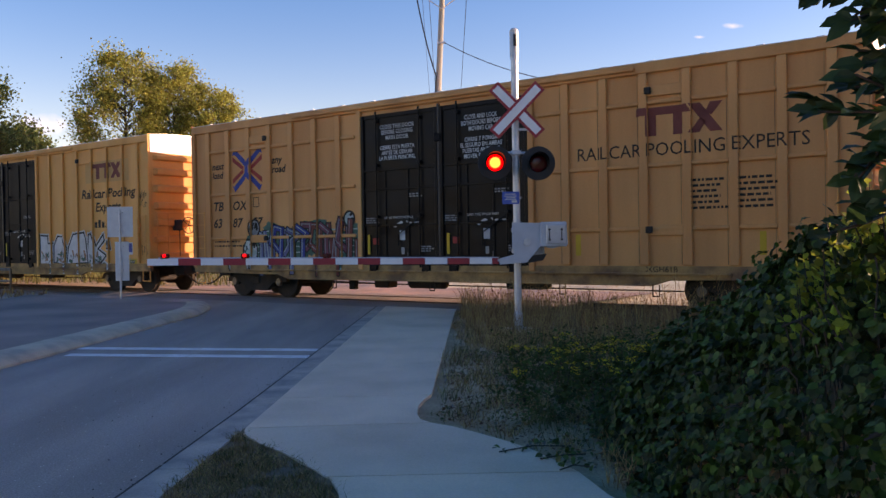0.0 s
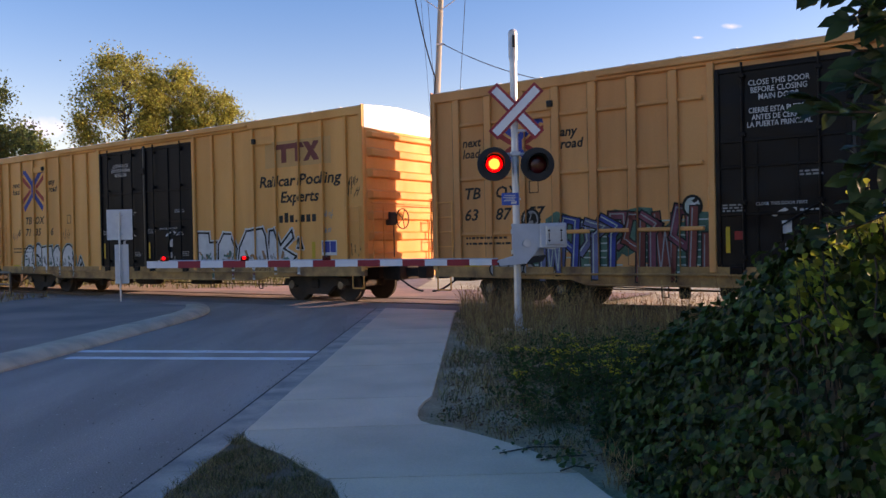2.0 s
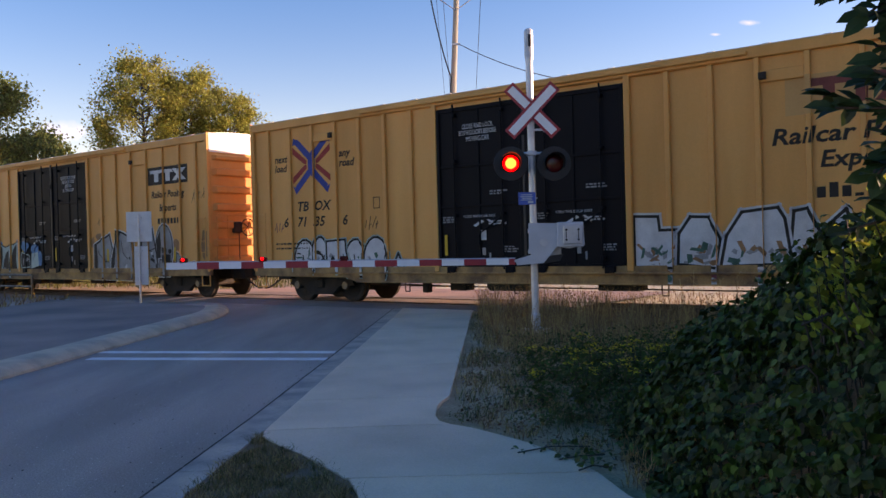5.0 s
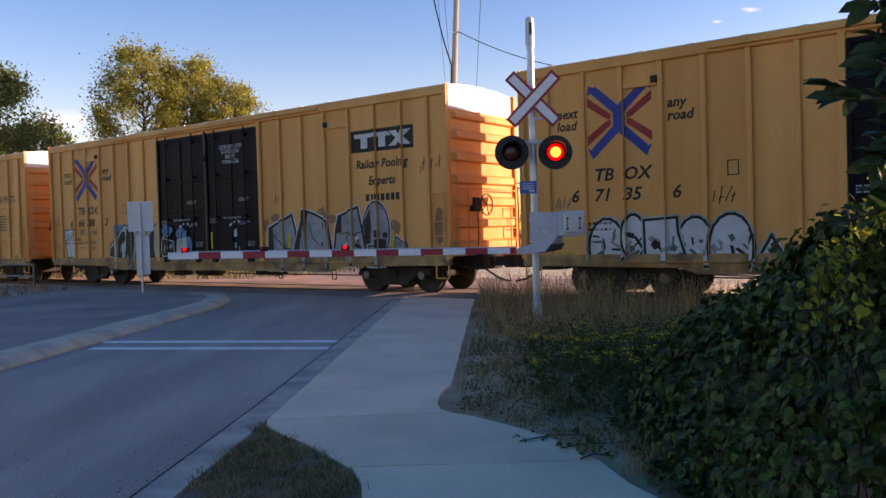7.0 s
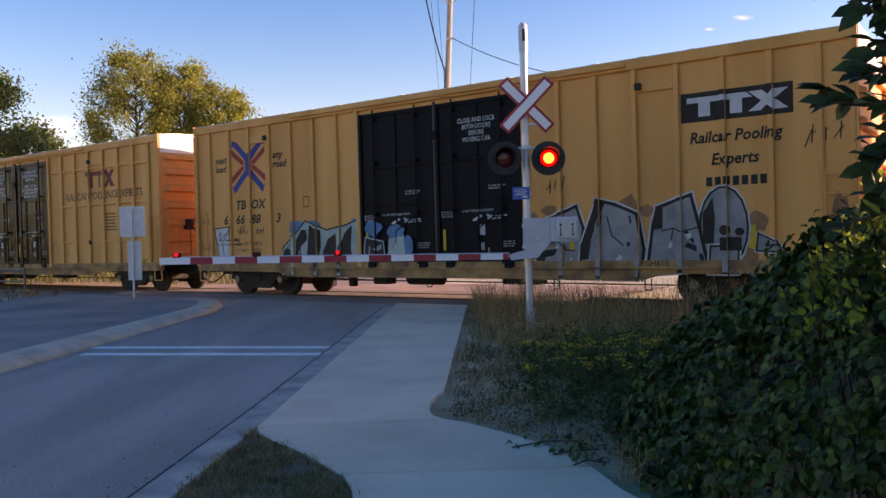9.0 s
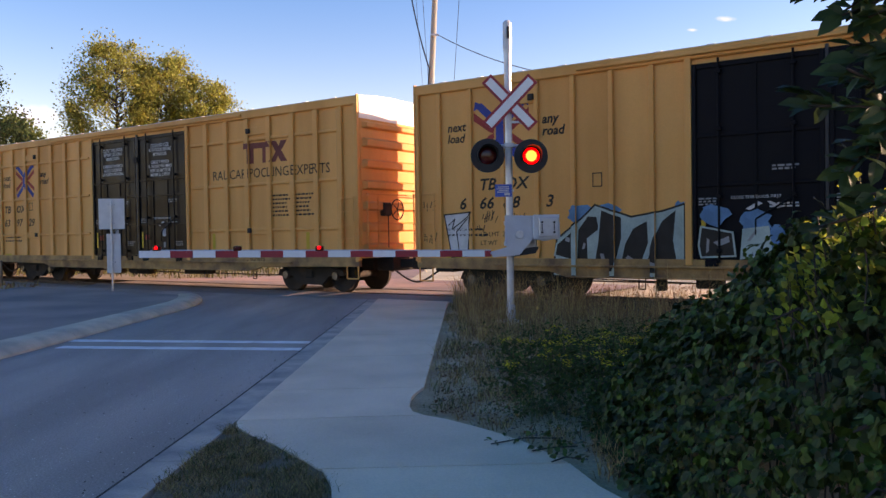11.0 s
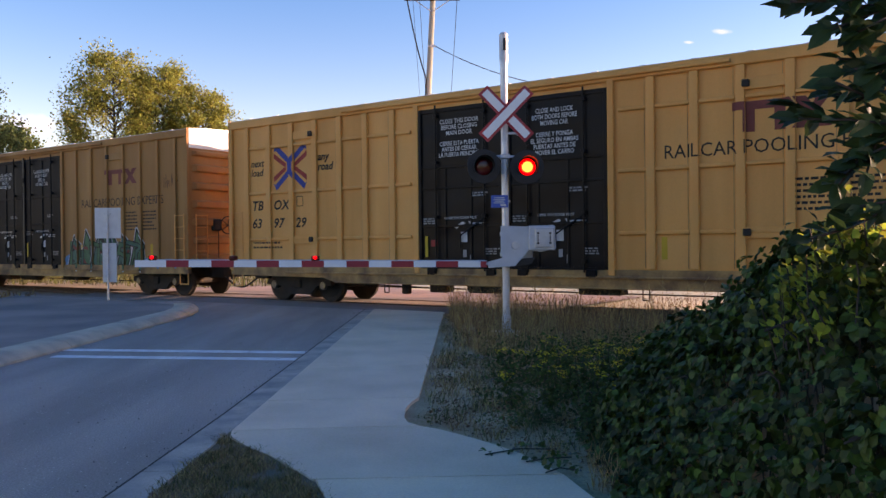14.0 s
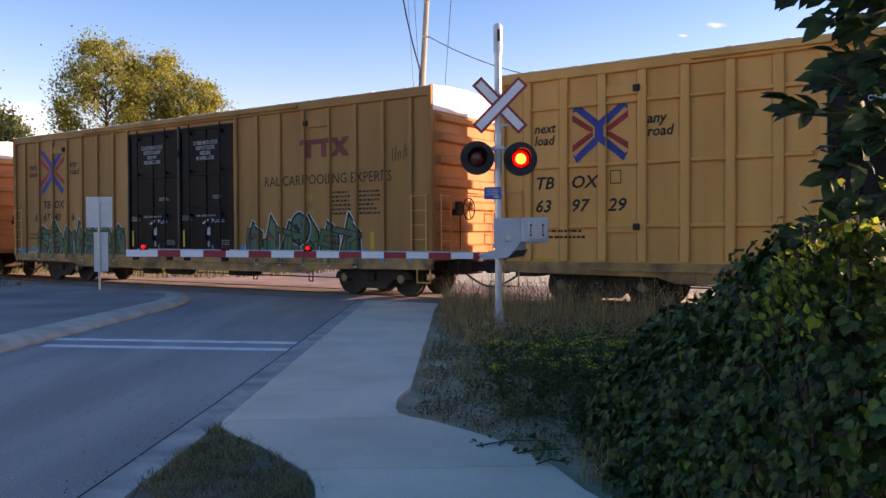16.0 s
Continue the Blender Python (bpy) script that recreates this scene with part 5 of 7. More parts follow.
def car_three():
    c, r, *art = boxcar(2, "666883", "boxed", YELLOW, "yellow boxcar with black doors and grey outlined graffiti", 13)
    spray(c, art, r, ((3.0, 2.1, 0.2, 0.14), (4.9, 2.15, 0.22, 0.2), (5.25, 2.0, 0.16, 0.12), (2.62, 1.9, 0.12, 0.2), (7.45, 1.7, 0.22, 0.2), (8.9, 1.7, 0.16, 0.5), (7.3, 0.95, 0.16, 0.25)), MARK_RUST)
    painted_shapes(c, art, r, [((2.69, 0.62), (2.74, 1.80), (3.68, 2.16), (3.84, 1.68), (3.70, 0.62)), ((3.72, 0.62), (3.80, 1.30), (4.18, 2.26), (4.57, 2.16), (5.07, 1.94), (5.20, 1.20), (5.10, 0.60)), ((5.25, 0.7), (5.40, 1.7), (5.50, 2.05), (6.19, 2.28), (6.35, 1.63), (6.52, 0.80))],
                   (MARK_GREY,), MARK_BLACK, MARK_WHITE, (MARK_BLACK, MARK_WHITE), 0.034, 0.07, 3)
    # hard shadow on one flank of each shape, and cracks
    shade = [((2.69, 0.62), (2.74, 1.80), (2.90, 1.86), (2.93, 1.2), (2.86, 0.62)), ((3.76, 1.0), (3.80, 1.30), (4.18, 2.26), (4.36, 2.21), (4.02, 1.45), (3.95, 1.0)), ((5.38, 1.6), (5.50, 2.05), (5.62, 2.09), (5.60, 1.62))]
    tagged(part("graffiti_shading", wrap(flat(shade), *art, 0.0195), MARK_BLACK, c), kind="stuff")
    cracks = band([(2.95, 1.6), (3.08, 1.45), (3.3, 1.38), (3.42, 1.22), (3.62, 1.2)], 0.014, False) + band([(5.6, 1.58), (5.82, 1.62), (6.0, 1.55), (6.32, 1.63)], 0.014, False) + band([(5.82, 1.62), (5.78, 1.4)], 0.012, False) + band([(4.4, 1.9), (4.5, 1.5), (4.75, 1.3)], 0.014, False)
    tagged(part("graffiti_crack", wrap(flat(cracks), *art, 0.0205), MARK_BLACK, c), kind="stuff")
    painted_shapes(c, art, r, [dome(6.82, 1.62, 0.46, 0.78), ((6.52, 0.72), (6.56, 1.25), (7.10, 1.25), (7.08, 0.72))], (MARK_GREY,), MARK_BLACK, MARK_WHITE, (), 0.02, 0.05, base=0.012)
    dark = [dome(6.84, 1.56, 0.11, 0.10, 12), dome(7.12, 1.52, 0.09, 0.08, 12), [(6.42, 1.3), (6.42, 1.9), (6.62, 2.2), (6.66, 1.8), (6.62, 1.3)]]
    tagged(part("graffiti_shading", wrap(flat(dark), *art, 0.0215), MARK_BLACK, c), kind="stuff")
    part("data_plate", wrap(flat([rect(6.74, 7.16, 1.16, 1.42)]), *art, 0.023), MARK_BLACK, c, "black data plate")
    painted_shapes(c, art, r, [((7.42, 1.15), (7.46, 1.48), (7.62, 1.40), (7.80, 1.32), (7.9, 1.12)), ((8.0, 1.02), (8.35, 1.18), (8.42, 1.02), (8.1, 0.9))], (MARK_GREY,), MARK_BLACK, MARK_WHITE, (MARK_BLACK,), 0.016, 0.035, 2)
    # dark shapes with pale edges, over a pale ground, that run on over the door
    spray(c, art, r, ((-4.9, 1.95, 0.3, 0.2), (-4.3, 2.0, 0.3, 0.16), (-2.75, 1.95, 0.14, 0.2)), MARK_SKY)
    pale = [((-5.55, 0.60), (-5.45, 1.40), (-4.85, 1.85), (-4.55, 2.12), (-3.75, 1.85), (-3.1, 1.95), (-2.64, 2.08), (-2.64, 0.60))]
    painted_shapes(c, art, r, pale, (MARK_PALE,), MARK_BLACK, None, (), 0.02, base=0.003)
    inner = [((-5.5, 1.05), (-5.45, 1.3), (-5.05, 1.6), (-5.1, 0.95)), ((-5.0, 0.7), (-4.95, 1.6), (-4.72, 1.9), (-4.5, 1.88), (-4.45, 1.6), (-4.72, 1.4), (-4.7, 0.68)), ((-4.62, 0.7), (-4.5, 1.3), (-4.42, 2.02), (-3.95, 1.85), (-3.95, 1.4), (-4.15, 0.7)),
             ((-4.05, 0.68), (-3.9, 1.3), (-3.72, 1.62), (-3.4, 1.78), (-3.38, 1.3), (-3.62, 0.68)), ((-3.5, 0.68), (-3.3, 1.4), (-3.12, 1.75), (-2.80, 2.0), (-2.86, 1.35), (-2.75, 0.68))]
    painted_shapes(c, art, r, inner, (MARK_BLACK,), MARK_PALE, None, (MARK_GREY,), 0.018, dabs=1, base=0.007)
    door_art = ([], art[1], 0.0)
    spray(c, door_art, r, ((-2.05, 1.85, 0.3, 0.22), (-1.3, 1.7, 0.3, 0.25), (-0.9, 1.35, 0.2, 0.25)), MARK_SKY, 0.085)
    painted_shapes(c, door_art, r, [((-2.35, 1.25), (-2.3, 1.62), (-1.7, 1.5), (-1.65, 1.05), (-2.3, 1.02)), ((-1.55, 1.0), (-1.5, 1.55), (-1.05, 1.6), (-1.0, 1.1))], (MARK_BLACK, MARK_PALE), MARK_PALE, None, (MARK_GREY,), 0.018, dabs=2, base=0.087)
    cup = ((-8.40, 2.00), (-7.64, 2.05), (-7.76, 1.02), (-8.20, 1.00))
    painted_shapes(c, art, r, [cup], (MARK_WHITE,), MARK_BLACK, None, (), 0.016)
    loop = band([(-8.28, 1.75), (-8.1, 1.9), (-8.18, 1.66), (-7.95, 1.8), (-7.6, 2.05), (-8.05, 1.6), (-7.98, 1.05)], 0.012, False)
    part("graffiti_line", wrap(flat(loop), *art, 0.012), MARK_BLACK, c)
    for words, z in (("LD LMT   208500", 1.48), ("LT WT     77500", 1.28)):
        part("weight_lettering", wrap(lettering(words, -7.4, z, 0.105), *art, 0.006), MARK_BLACK, c)
    tags(c, r, ((8.3, 3.0, 0.6, MARK_BLACK, 6), (2.95, 2.45, 0.4, MARK_BLACK, 5), (-7.35, 1.78, 0.32, MARK_BLACK, 7), (-6.55, 1.78, 0.26, MARK_BLACK, 6), (-9.0, 1.3, 0.3, MARK_BLACK, 5), (-9.0, 2.1, 0.3, MARK_BLACK, 4), (-7.5, 1.58, 0.2, MARK_BLACK, 3)))


def car_five():
    c, r, *art = boxcar(2, "667406", "wide", YELLOW_DULL, "weathered ochre boxcar with black doors and green graffiti", 15)
    spray(c, art, r, ((-8.7, 1.05, 0.45, 0.16), (-8.0, 1.0, 0.3, 0.2), (-2.75, 1.0, 0.2, 0.25), (2.75, 1.05, 0.25, 0.3), (7.2, 1.05, 0.4, 0.16), (8.0, 1.0, 0.5, 0.14), (8.75, 0.98, 0.35, 0.12)), MARK_SKY)
    for x0, x1, n in ((2.75, 6.95, 6), (-7.8, -2.75, 7)):
        spray(c, art, r, [(x0 + (x1 - x0) * (k + 0.5) / n, 1.0, 0.42, 0.18) for k in range(n)], MARK_GREEN)
        painted_shapes(c, art, r, [((x0 + (x1 - x0) * k / n - 0.05, 0.82), (x0 + (x1 - x0) * (k + 0.3) / n, 1.62), (x0 + (x1 - x0) * (k + 0.5) / n, 1.95 + 0.18 * (k % 2)), (x0 + (x1 - x0) * (k + 1) / n, 1.66), (x0 + (x1 - x0) * (k + 1) / n + 0.05, 0.82)) for k in range(n)],
                       (MARK_TEAL, MARK_GREEN), MARK_BLACK, MARK_WHITE, (MARK_BLACK, MARK_MAROON), 0.03, 0.06, 3)
        wild_letters(c, art, r, x0 + 0.1, x1 - 0.1, 0.90, 1.78, n, (MARK_GREEN, MARK_TEAL), MARK_BLACK, None, MARK_GREEN, 0.06)
    painted_shapes(c, art, r, [dome(4.9, 1.75, 0.34, 0.42)], (MARK_TEAL,), MARK_BLACK, MARK_WHITE, (MARK_BLACK,), 0.03, 0.06, 3, base=0.013)
    tags(c, r, ((8.0, 3.35, 0.5, MARK_BLACK, 7), (5.0, 2.45, 0.3, MARK_YELLOW, 4), (5.15, 2.1, 0.22, MARK_YELLOW, 3), (-6.3, 2.35, 0.3, MARK_YELLOW, 3), (-9.0, 2.2, 0.4, MARK_GREY, 4)))


car_one(), car_two(), car_three()
boxcar(1, "639729", "wide", YELLOW, "clean yellow ribbed boxcar with black doors", 14)
car_five()
boxcar(2, "667431", "stack", YELLOW_FADED, "weathered yellow boxcar at the back of the row", 16)
boxcar(1, "638214", "wide", YELLOW, "yellow ribbed boxcar at the head of the row", 17)

# ---- plants ----
RNG = np.random.default_rng(5)
OVAL = np.array([(0, 0, 0), (-0.30, 0.30, 0.06), (-0.26, 0.66, 0.05), (0, 1, -0.08), (0.26, 0.66, 0.05), (0.30, 0.30, 0.06), (0, 0.33, 0), (0, 0.66, 0)])
OVAL_FACES = ((0, 6, 1), (1, 6, 7, 2), (2, 7, 3), (0, 5, 6), (5, 4, 7, 6), (4, 3, 7))
BROAD = OVAL * (1.45, 1, 1)
LONG = OVAL * (0.85, 1, 1)
KITE = np.array([(0, 0, 0), (-0.32, 0.45, 0.08), (0, 1, 0), (0.32, 0.45, 0.08)])
KITE_FACES = ((0, 2, 1), (0, 3, 2))


def leaves(name, at, up, size, mat, template=KITE, faces=KITE_FACES, roll=None):
    """One mesh of many leaves: places, rough normals and lengths."""
    n = len(at)
    up = up / (np.linalg.norm(up, axis=1, keepdims=True) + 1e-9)
    a = RNG.normal(size=(n, 3)) if roll is None else roll
    a = a - (a * up).sum(1, keepdims=True) * up
    a /= np.linalg.norm(a, axis=1, keepdims=True) + 1e-9
    b = np.cross(a, up)
    k = len(template)
    v = at[:, None] + size[:, None, None] * (template[None, :, 0:1] * b[:, None] + template[None, :, 1:2] * a[:, None] + template[None, :, 2:3] * up[:, None])
    idx = []
    for f in faces:
        idx.append([[i * k + j for j in f] for i in range(n)])
    return sheet(v.reshape(-1, 3).tolist(), [f for block in idx for f in block], name, mat)


def blades(name, at, height, lean, width, mat):
    """Grass blades of two bent segments."""
    n = len(at)
    ang = RNG.uniform(0, 2 * np.pi, n)
    d = np.stack([np.cos(ang), np.sin(ang), 0 * ang], 1)
    side = np.stack([-np.sin(ang), np.cos(ang), 0 * ang], 1)
    rot = RNG.uniform(0, np.pi, n)[:, None]
    side = side * np.cos(rot) + d * np.sin(rot)
    h, w = height[:, None], width
    up = np.array([0, 0, 1.0])
    mid = at + up * h * 0.55 + d * (lean[:, None] * h * 0.25)
    tip = at + up * h * 0.95 + d * (lean[:, None] * h * 0.8)
    v = np.stack([at - side * w, at + side * w, mid - side * w * 0.7, mid + side * w * 0.7, tip], 1)
    faces = []
    for i in range(n):
        o = i * 5
        faces += [(o, o + 1, o + 3, o + 2), (o + 2, o + 3, o + 4)]
    return sheet(v.reshape(-1, 3).tolist(), faces, name, mat)


# bramble thicket: a mound of leaves over arching stems
def bramble_edge(y):
    return np.where(y < 6.6, 1.40 + 0.02 * (6.6 - y), 1.40 + 0.23 * np.clip(y - 6.6, 0, None) ** 1.45)


def bramble_height(x, y):
    d = np.clip(x - bramble_edge(y), 0, None)
    s = np.interp(y, [2, 5.5, 8, 12], [0.62, 0.72, 1.15, 1.4])
    top = np.interp(y, [2, 4, 8, 10, 12.5], [1.78, 1.84, 1.52, 1.15, 0.45])
    lump = 0.14 * np.sin(x * 2.7 + y * 1.3) + 0.10 * np.sin(y * 3.1 - x * 1.7 + 1.0) + 0.05 * np.sin(x * 7 + y * 6)
    fall = 1 - 0.28 * np.clip((x - 2.75) / 1.3, 0, 1)
    fall = fall * (1 - 0.45 * np.clip((x - 0.54 * y - 0.25) / 0.6, 0, 1))
    hump = 0.66 * np.exp(-((x - 2.22) ** 2 / 0.10 + (y - 4.2) ** 2 / 0.3)) * (d > 0)
    return np.clip(top * (1 - np.exp(-d / s)) * (1 + lump) * fall + hump, 0, None)


thicket = thing("bramble_thicket", (2.5, 6, 0), label="dense dark green bramble thicket beside the path", category="bramble bush")
def bramble_leaves(name, n, depth, mat, lo, hi):
    y = RNG.uniform(2.2, 12.3, n * 2)
    x = bramble_edge(y) + 4.6 * RNG.uniform(0, 1, n * 2) ** 1.5 - 0.05
    keep = (x < 0.64 * y + 1.3) & (x * x + y * y > 6.5)
    x, y = x[keep][:n], y[keep][:n]
    h = bramble_height(x, y)
    e = 0.05
    gx, gy = (bramble_height(x + e, y) - h) / e, (bramble_height(x, y + e) - h) / e
    nrm = np.stack([-gx, -gy, np.full_like(gx, 0.55)], 1)
    nrm /= np.linalg.norm(nrm, axis=1, keepdims=True)
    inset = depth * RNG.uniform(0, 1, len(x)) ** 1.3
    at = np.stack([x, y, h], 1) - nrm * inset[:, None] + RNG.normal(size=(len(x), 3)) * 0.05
    at[:, 2] = np.clip(at[:, 2], 0.03, None)
    up = nrm + RNG.normal(size=at.shape) * 0.42 + (0, 0, 0.35)
    down = RNG.normal(size=at.shape) * 0.6 + nrm * (0.5, 0.5, 0) + (0, 0, -0.75)
    # three leaflets on each stalk
    size = RNG.uniform(lo, hi, len(x))
    side = np.cross(up, down)
    side /= np.linalg.norm(side, axis=1, keepdims=True) + 1e-9
    tilt = RNG.normal(size=(3 * len(x), 3)) * 0.28
    ways = np.concatenate([down, side * 0.9 + down * 0.3, -side * 0.9 + down * 0.3]) + tilt
    me = leaves(name, np.tile(at - (2.5, 6, 0), (3, 1)), np.tile(up, (3, 1)) + tilt, np.concatenate([size, size * 0.82, size * 0.82]), mat, BROAD, OVAL_FACES, ways)
    ob = part(name, me, mat, thicket)
    tagged(ob, kind="stuff")
bramble_leaves("leaf_canopy", 17500, 0.20, BRAMBLE, 0.034, 0.086)
# deeper layer in the darker green, which paints shade inside the mound
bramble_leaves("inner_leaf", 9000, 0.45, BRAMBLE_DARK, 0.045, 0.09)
# shoots that stand above the mound; their bright yellow-green paints in sunlight
def sunlit_shoots():
    rnd = random.Random(12)
    o = Vector((2.5, 6, 0))
    for k in range(34):
        x, y = rnd.uniform(2.0, 2.5), rnd.uniform(3.8, 4.7)
        h = float(bramble_height(np.array([x]), np.array([y]))[0])
        a, b = Vector((x, y, h - 0.1)), Vector((x + rnd.uniform(-0.15, 0.1), y + rnd.uniform(-0.15, 0.15), h + rnd.uniform(0.08, 0.34)))
        shoot = part("shoot", tube(bmesh.new(), a - o, b - o, 0.006, 0.003, seg=5), STEM, thicket)
        n = 14
        at = np.array([tuple(a.lerp(b, 0.2 + 0.8 * (j + 1) / n) - o + Vector((rnd.uniform(-0.05, 0.05), rnd.uniform(-0.05, 0.05), 0))) for j in range(n)])
        tagged(part("shoot_leaf", leaves("shoot_leaf", at, RNG.normal(size=at.shape) * 0.5 + (0.5, -0.4, 0.6), RNG.uniform(0.035, 0.065, n), SUNLEAF, BROAD, OVAL_FACES), SUNLEAF, shoot), kind="stuff")
sunlit_shoots()
bm = bmesh.new()
stem_rnd = random.Random(3)
for k in range(150):
    y = stem_rnd.uniform(2.6, 11.5)
    x = float(bramble_edge(np.array(y))) + stem_rnd.uniform(0.1, 2.6)
    if x > 0.6 * y + 1.2 or x * x + y * y < 7:
        continue
    p = Vector((x, y, 0))
    top = 0.86 * float(bramble_height(np.array(x), np.array(y))) - 0.12
    dirn = Vector((stem_rnd.uniform(-0.9, 0.3), stem_rnd.uniform(-0.6, 0.6), 0))
    pts = [p + dirn * (t * 0.45) + Vector((0, 0, max(0.02, top * math.sin(min(1.0, t * 1.25) * math.pi * 0.6)))) for t in (0, 0.25, 0.5, 0.75, 1.0)]
    for a, b in zip(pts, pts[1:]):
        tube(bm, a - Vector((2.5, 6, 0)), b - Vector((2.5, 6, 0)), 0.006, seg=4, caps=False)
tagged(part("stem_tangle", bm, STEM, thicket), kind="stuff")

# trailing runners on the sidewalk
def runner(points, seed):
    rnd = random.Random(seed)
    th = thing("bramble_runner", (*points[0], 0), label="trailing bramble shoot lying on the sidewalk", category="bramble shoot", group="runners on the sidewalk")
    o = Vector((*points[0], 0))
    bm = bmesh.new()
    at = []
    for a, b in zip(points, points[1:]):
        tube(bm, Vector((*a, 0.036)) - o, Vector((*b, 0.036)) - o, 0.006, seg=5)
        for t in (0.1, 0.3, 0.5, 0.7, 0.9):
            at.append((a[0] + (b[0] - a[0]) * t + rnd.uniform(-0.05, 0.05) - o.x, a[1] + (b[1] - a[1]) * t + rnd.uniform(-0.05, 0.05) - o.y, 0.045 + rnd.uniform(0, 0.04)))
    part("stem", bm, STEM, th)
    at = np.array(at * 2)
    at[:, :2] += RNG.uniform(-0.03, 0.03, (len(at), 2))
    part("foliage", leaves("foliage", at, np.tile((0, 0, 1.0), (len(at), 1)) + RNG.normal(size=at.shape) * 0.5, RNG.uniform(0.035, 0.065, len(at)), BRAMBLE, BROAD, OVAL_FACES), BRAMBLE, th)
runner([(1.05, 6.35), (0.75, 6.38), (0.47, 6.22)], 1)
runner([(1.12, 6.1), (0.92, 6.08), (0.76, 6.0)], 2)
runner([(1.1, 5.75), (0.98, 5.82), (0.86, 5.70)], 3)

# tree whose twigs hang into view; its crown stands off to the side
def hang_tree():
    th = thing("overhanging_tree", (4.6, 3.2, 0), label="dark leafy tree with twigs hanging over the brambles", category="tree")
    o = Vector((4.6, 3.2, 0))
    bm = bmesh.new()
    tube(bm, (0, 0, 0), (0.05, 0.1, 2.0), 0.09, 0.07, seg=10)
    tube(bm, (0.05, 0.1, 2.0), (-0.1, 0.5, 4.2), 0.07, 0.035, seg=8)
    tube(bm, (0.05, 0.1, 1.6), (0.9, 0.8, 3.6), 0.05, 0.02, seg=8)
    part("trunk", bm, BARK, th)
    twigs = [[(2.9, 3.4, 3.0), (2.1, 3.1, 2.72), (1.62, 3.0, 2.58), (1.38, 2.95, 2.56)],
             [(2.9, 3.4, 2.75), (2.0, 3.1, 2.62), (1.66, 3.0, 2.46)],
             [(3.2, 3.2, 2.05), (1.95, 3.05, 2.10), (1.62, 3.0, 2.13), (1.42, 2.98, 2.13)],
             [(2.6, 3.2, 2.35), (1.88, 3.05, 2.26), (1.68, 3.0, 2.22), (1.55, 2.95, 2.26)],
             [(1.95, 3.05, 2.10), (1.66, 3.0, 1.98), (1.58, 3.0, 1.88)],
             [(3.0, 3.2, 1.85), (1.85, 3.02, 1.82), (1.62, 3.0, 1.72), (1.46, 2.98, 1.68)],
             [(2.6, 3.3, 2.0), (1.80, 3.05, 2.02), (1.62, 3.02, 1.93)],
             [(2.1, 3.1, 2.66), (1.74, 3.05, 2.54), (1.56, 3.0, 2.47)], [(2.1, 3.1, 2.32), (1.76, 3.0, 2.34), (1.60, 3.0, 2.31)],
             [(2.0, 3.1, 2.22), (1.76, 3.05, 2.06), (1.69, 3.0, 1.93)], [(2.1, 3.1, 1.96), (1.78, 3.0, 1.82), (1.60, 3.0, 1.79)],
             [(2.2, 3.1, 2.52), (1.85, 3.05, 2.42), (1.74, 3.0, 2.30)]]
    bm = bmesh.new()
    at, way = [], []
    rnd = random.Random(9)
    twigs += [[(x + 0.10, y + 0.22, z + 0.05 + 0.05 * math.sin(9 * x + i)) for x, y, z in tw] for i, tw in enumerate(twigs[:5] + twigs[7:9])]
    for tw in twigs:
        pts = [Vector(p) for p in tw]
        for a, b in zip(pts, pts[1:]):
            tube(bm, a - o, b - o, 0.006, 0.005, seg=6)
            n = max(2, int((b - a).length / 0.028))
            for k in range(n):
                p = a.lerp(b, (k + 0.5) / n)
                d = (b - a).normalized()
                s = Vector((-d.z, 0.3 * rnd.uniform(-1, 1), d.x)) * (1 if k % 2 else -1)
                at.append(p - o)
                way.append(d * 0.8 + s * rnd.uniform(0.2, 0.9) + Vector((-0.35, rnd.uniform(-0.3, 0.3), -0.15)))
        at.append(pts[-1] - o)
        way.append((pts[-1] - pts[-2]).normalized() + Vector((0, 0, -0.2)))
    part("twig", bm, STEM, th)
    at, way = np.array(at), np.array(way)
    nrm = RNG.normal(size=at.shape) * 0.35 + (0, -0.55, 0.65)
    tagged(part("twig_leaf", leaves("twig_leaf", at, nrm, RNG.uniform(0.08, 0.145, len(at)), HANGLEAF, LONG, OVAL_FACES, way), HANGLEAF, th), kind="stuff")
    c = RNG.normal(size=(9000, 3)) * (1.0, 1.1, 0.85) + (5.4, 4.0, 4.9)
    keep = ((c[:, 2] > 1.95 + 0.34 * c[:, 1]) | (c[:, 0] > 0.66 * c[:, 1] + 0.3)) & (c[:, 2] > 3.1) & (c[:, 0] > 1.6)
    c = c[keep] - np.array(o)
    tagged(part("crown", leaves("crown", c, RNG.normal(size=c.shape) + (0, 0, 0.6), RNG.uniform(0.10, 0.17, len(c)), HANGLEAF, LONG, OVAL_FACES), HANGLEAF, th), kind="stuff")
hang_tree()

# dry verge grasses
def scatter(n, x0, x1, y0, y1, ok):
    p = np.stack([RNG.uniform(x0, x1, n), RNG.uniform(y0, y1, n), np.zeros(n)], 1)
    return p[ok(p[:, 0], p[:, 1])]
def clumped(centres, per, spread):
    p = np.repeat(centres, per, 0) + np.concatenate([RNG.normal(size=(len(centres) * per, 2)) * spread, np.zeros((len(centres) * per, 1))], 1)
    return p
def across(x, y):
    return x * N.x + y * N.y
def walk_edge(y):
    return np.where(y > 8.4, -0.50 + 0.0505 * y + 0.03, np.interp(y, [5.2, 5.8, 6.3, 6.9, 7.2, 7.5, 7.8, 8.2, 8.4], [1.15, 0.99, 0.79, 0.38, 0.13, -0.12, -0.17, -0.15, -0.06]))
def stuff(name, me, label, category):
    tagged(part(name, me, None), label, category, kind="stuff")
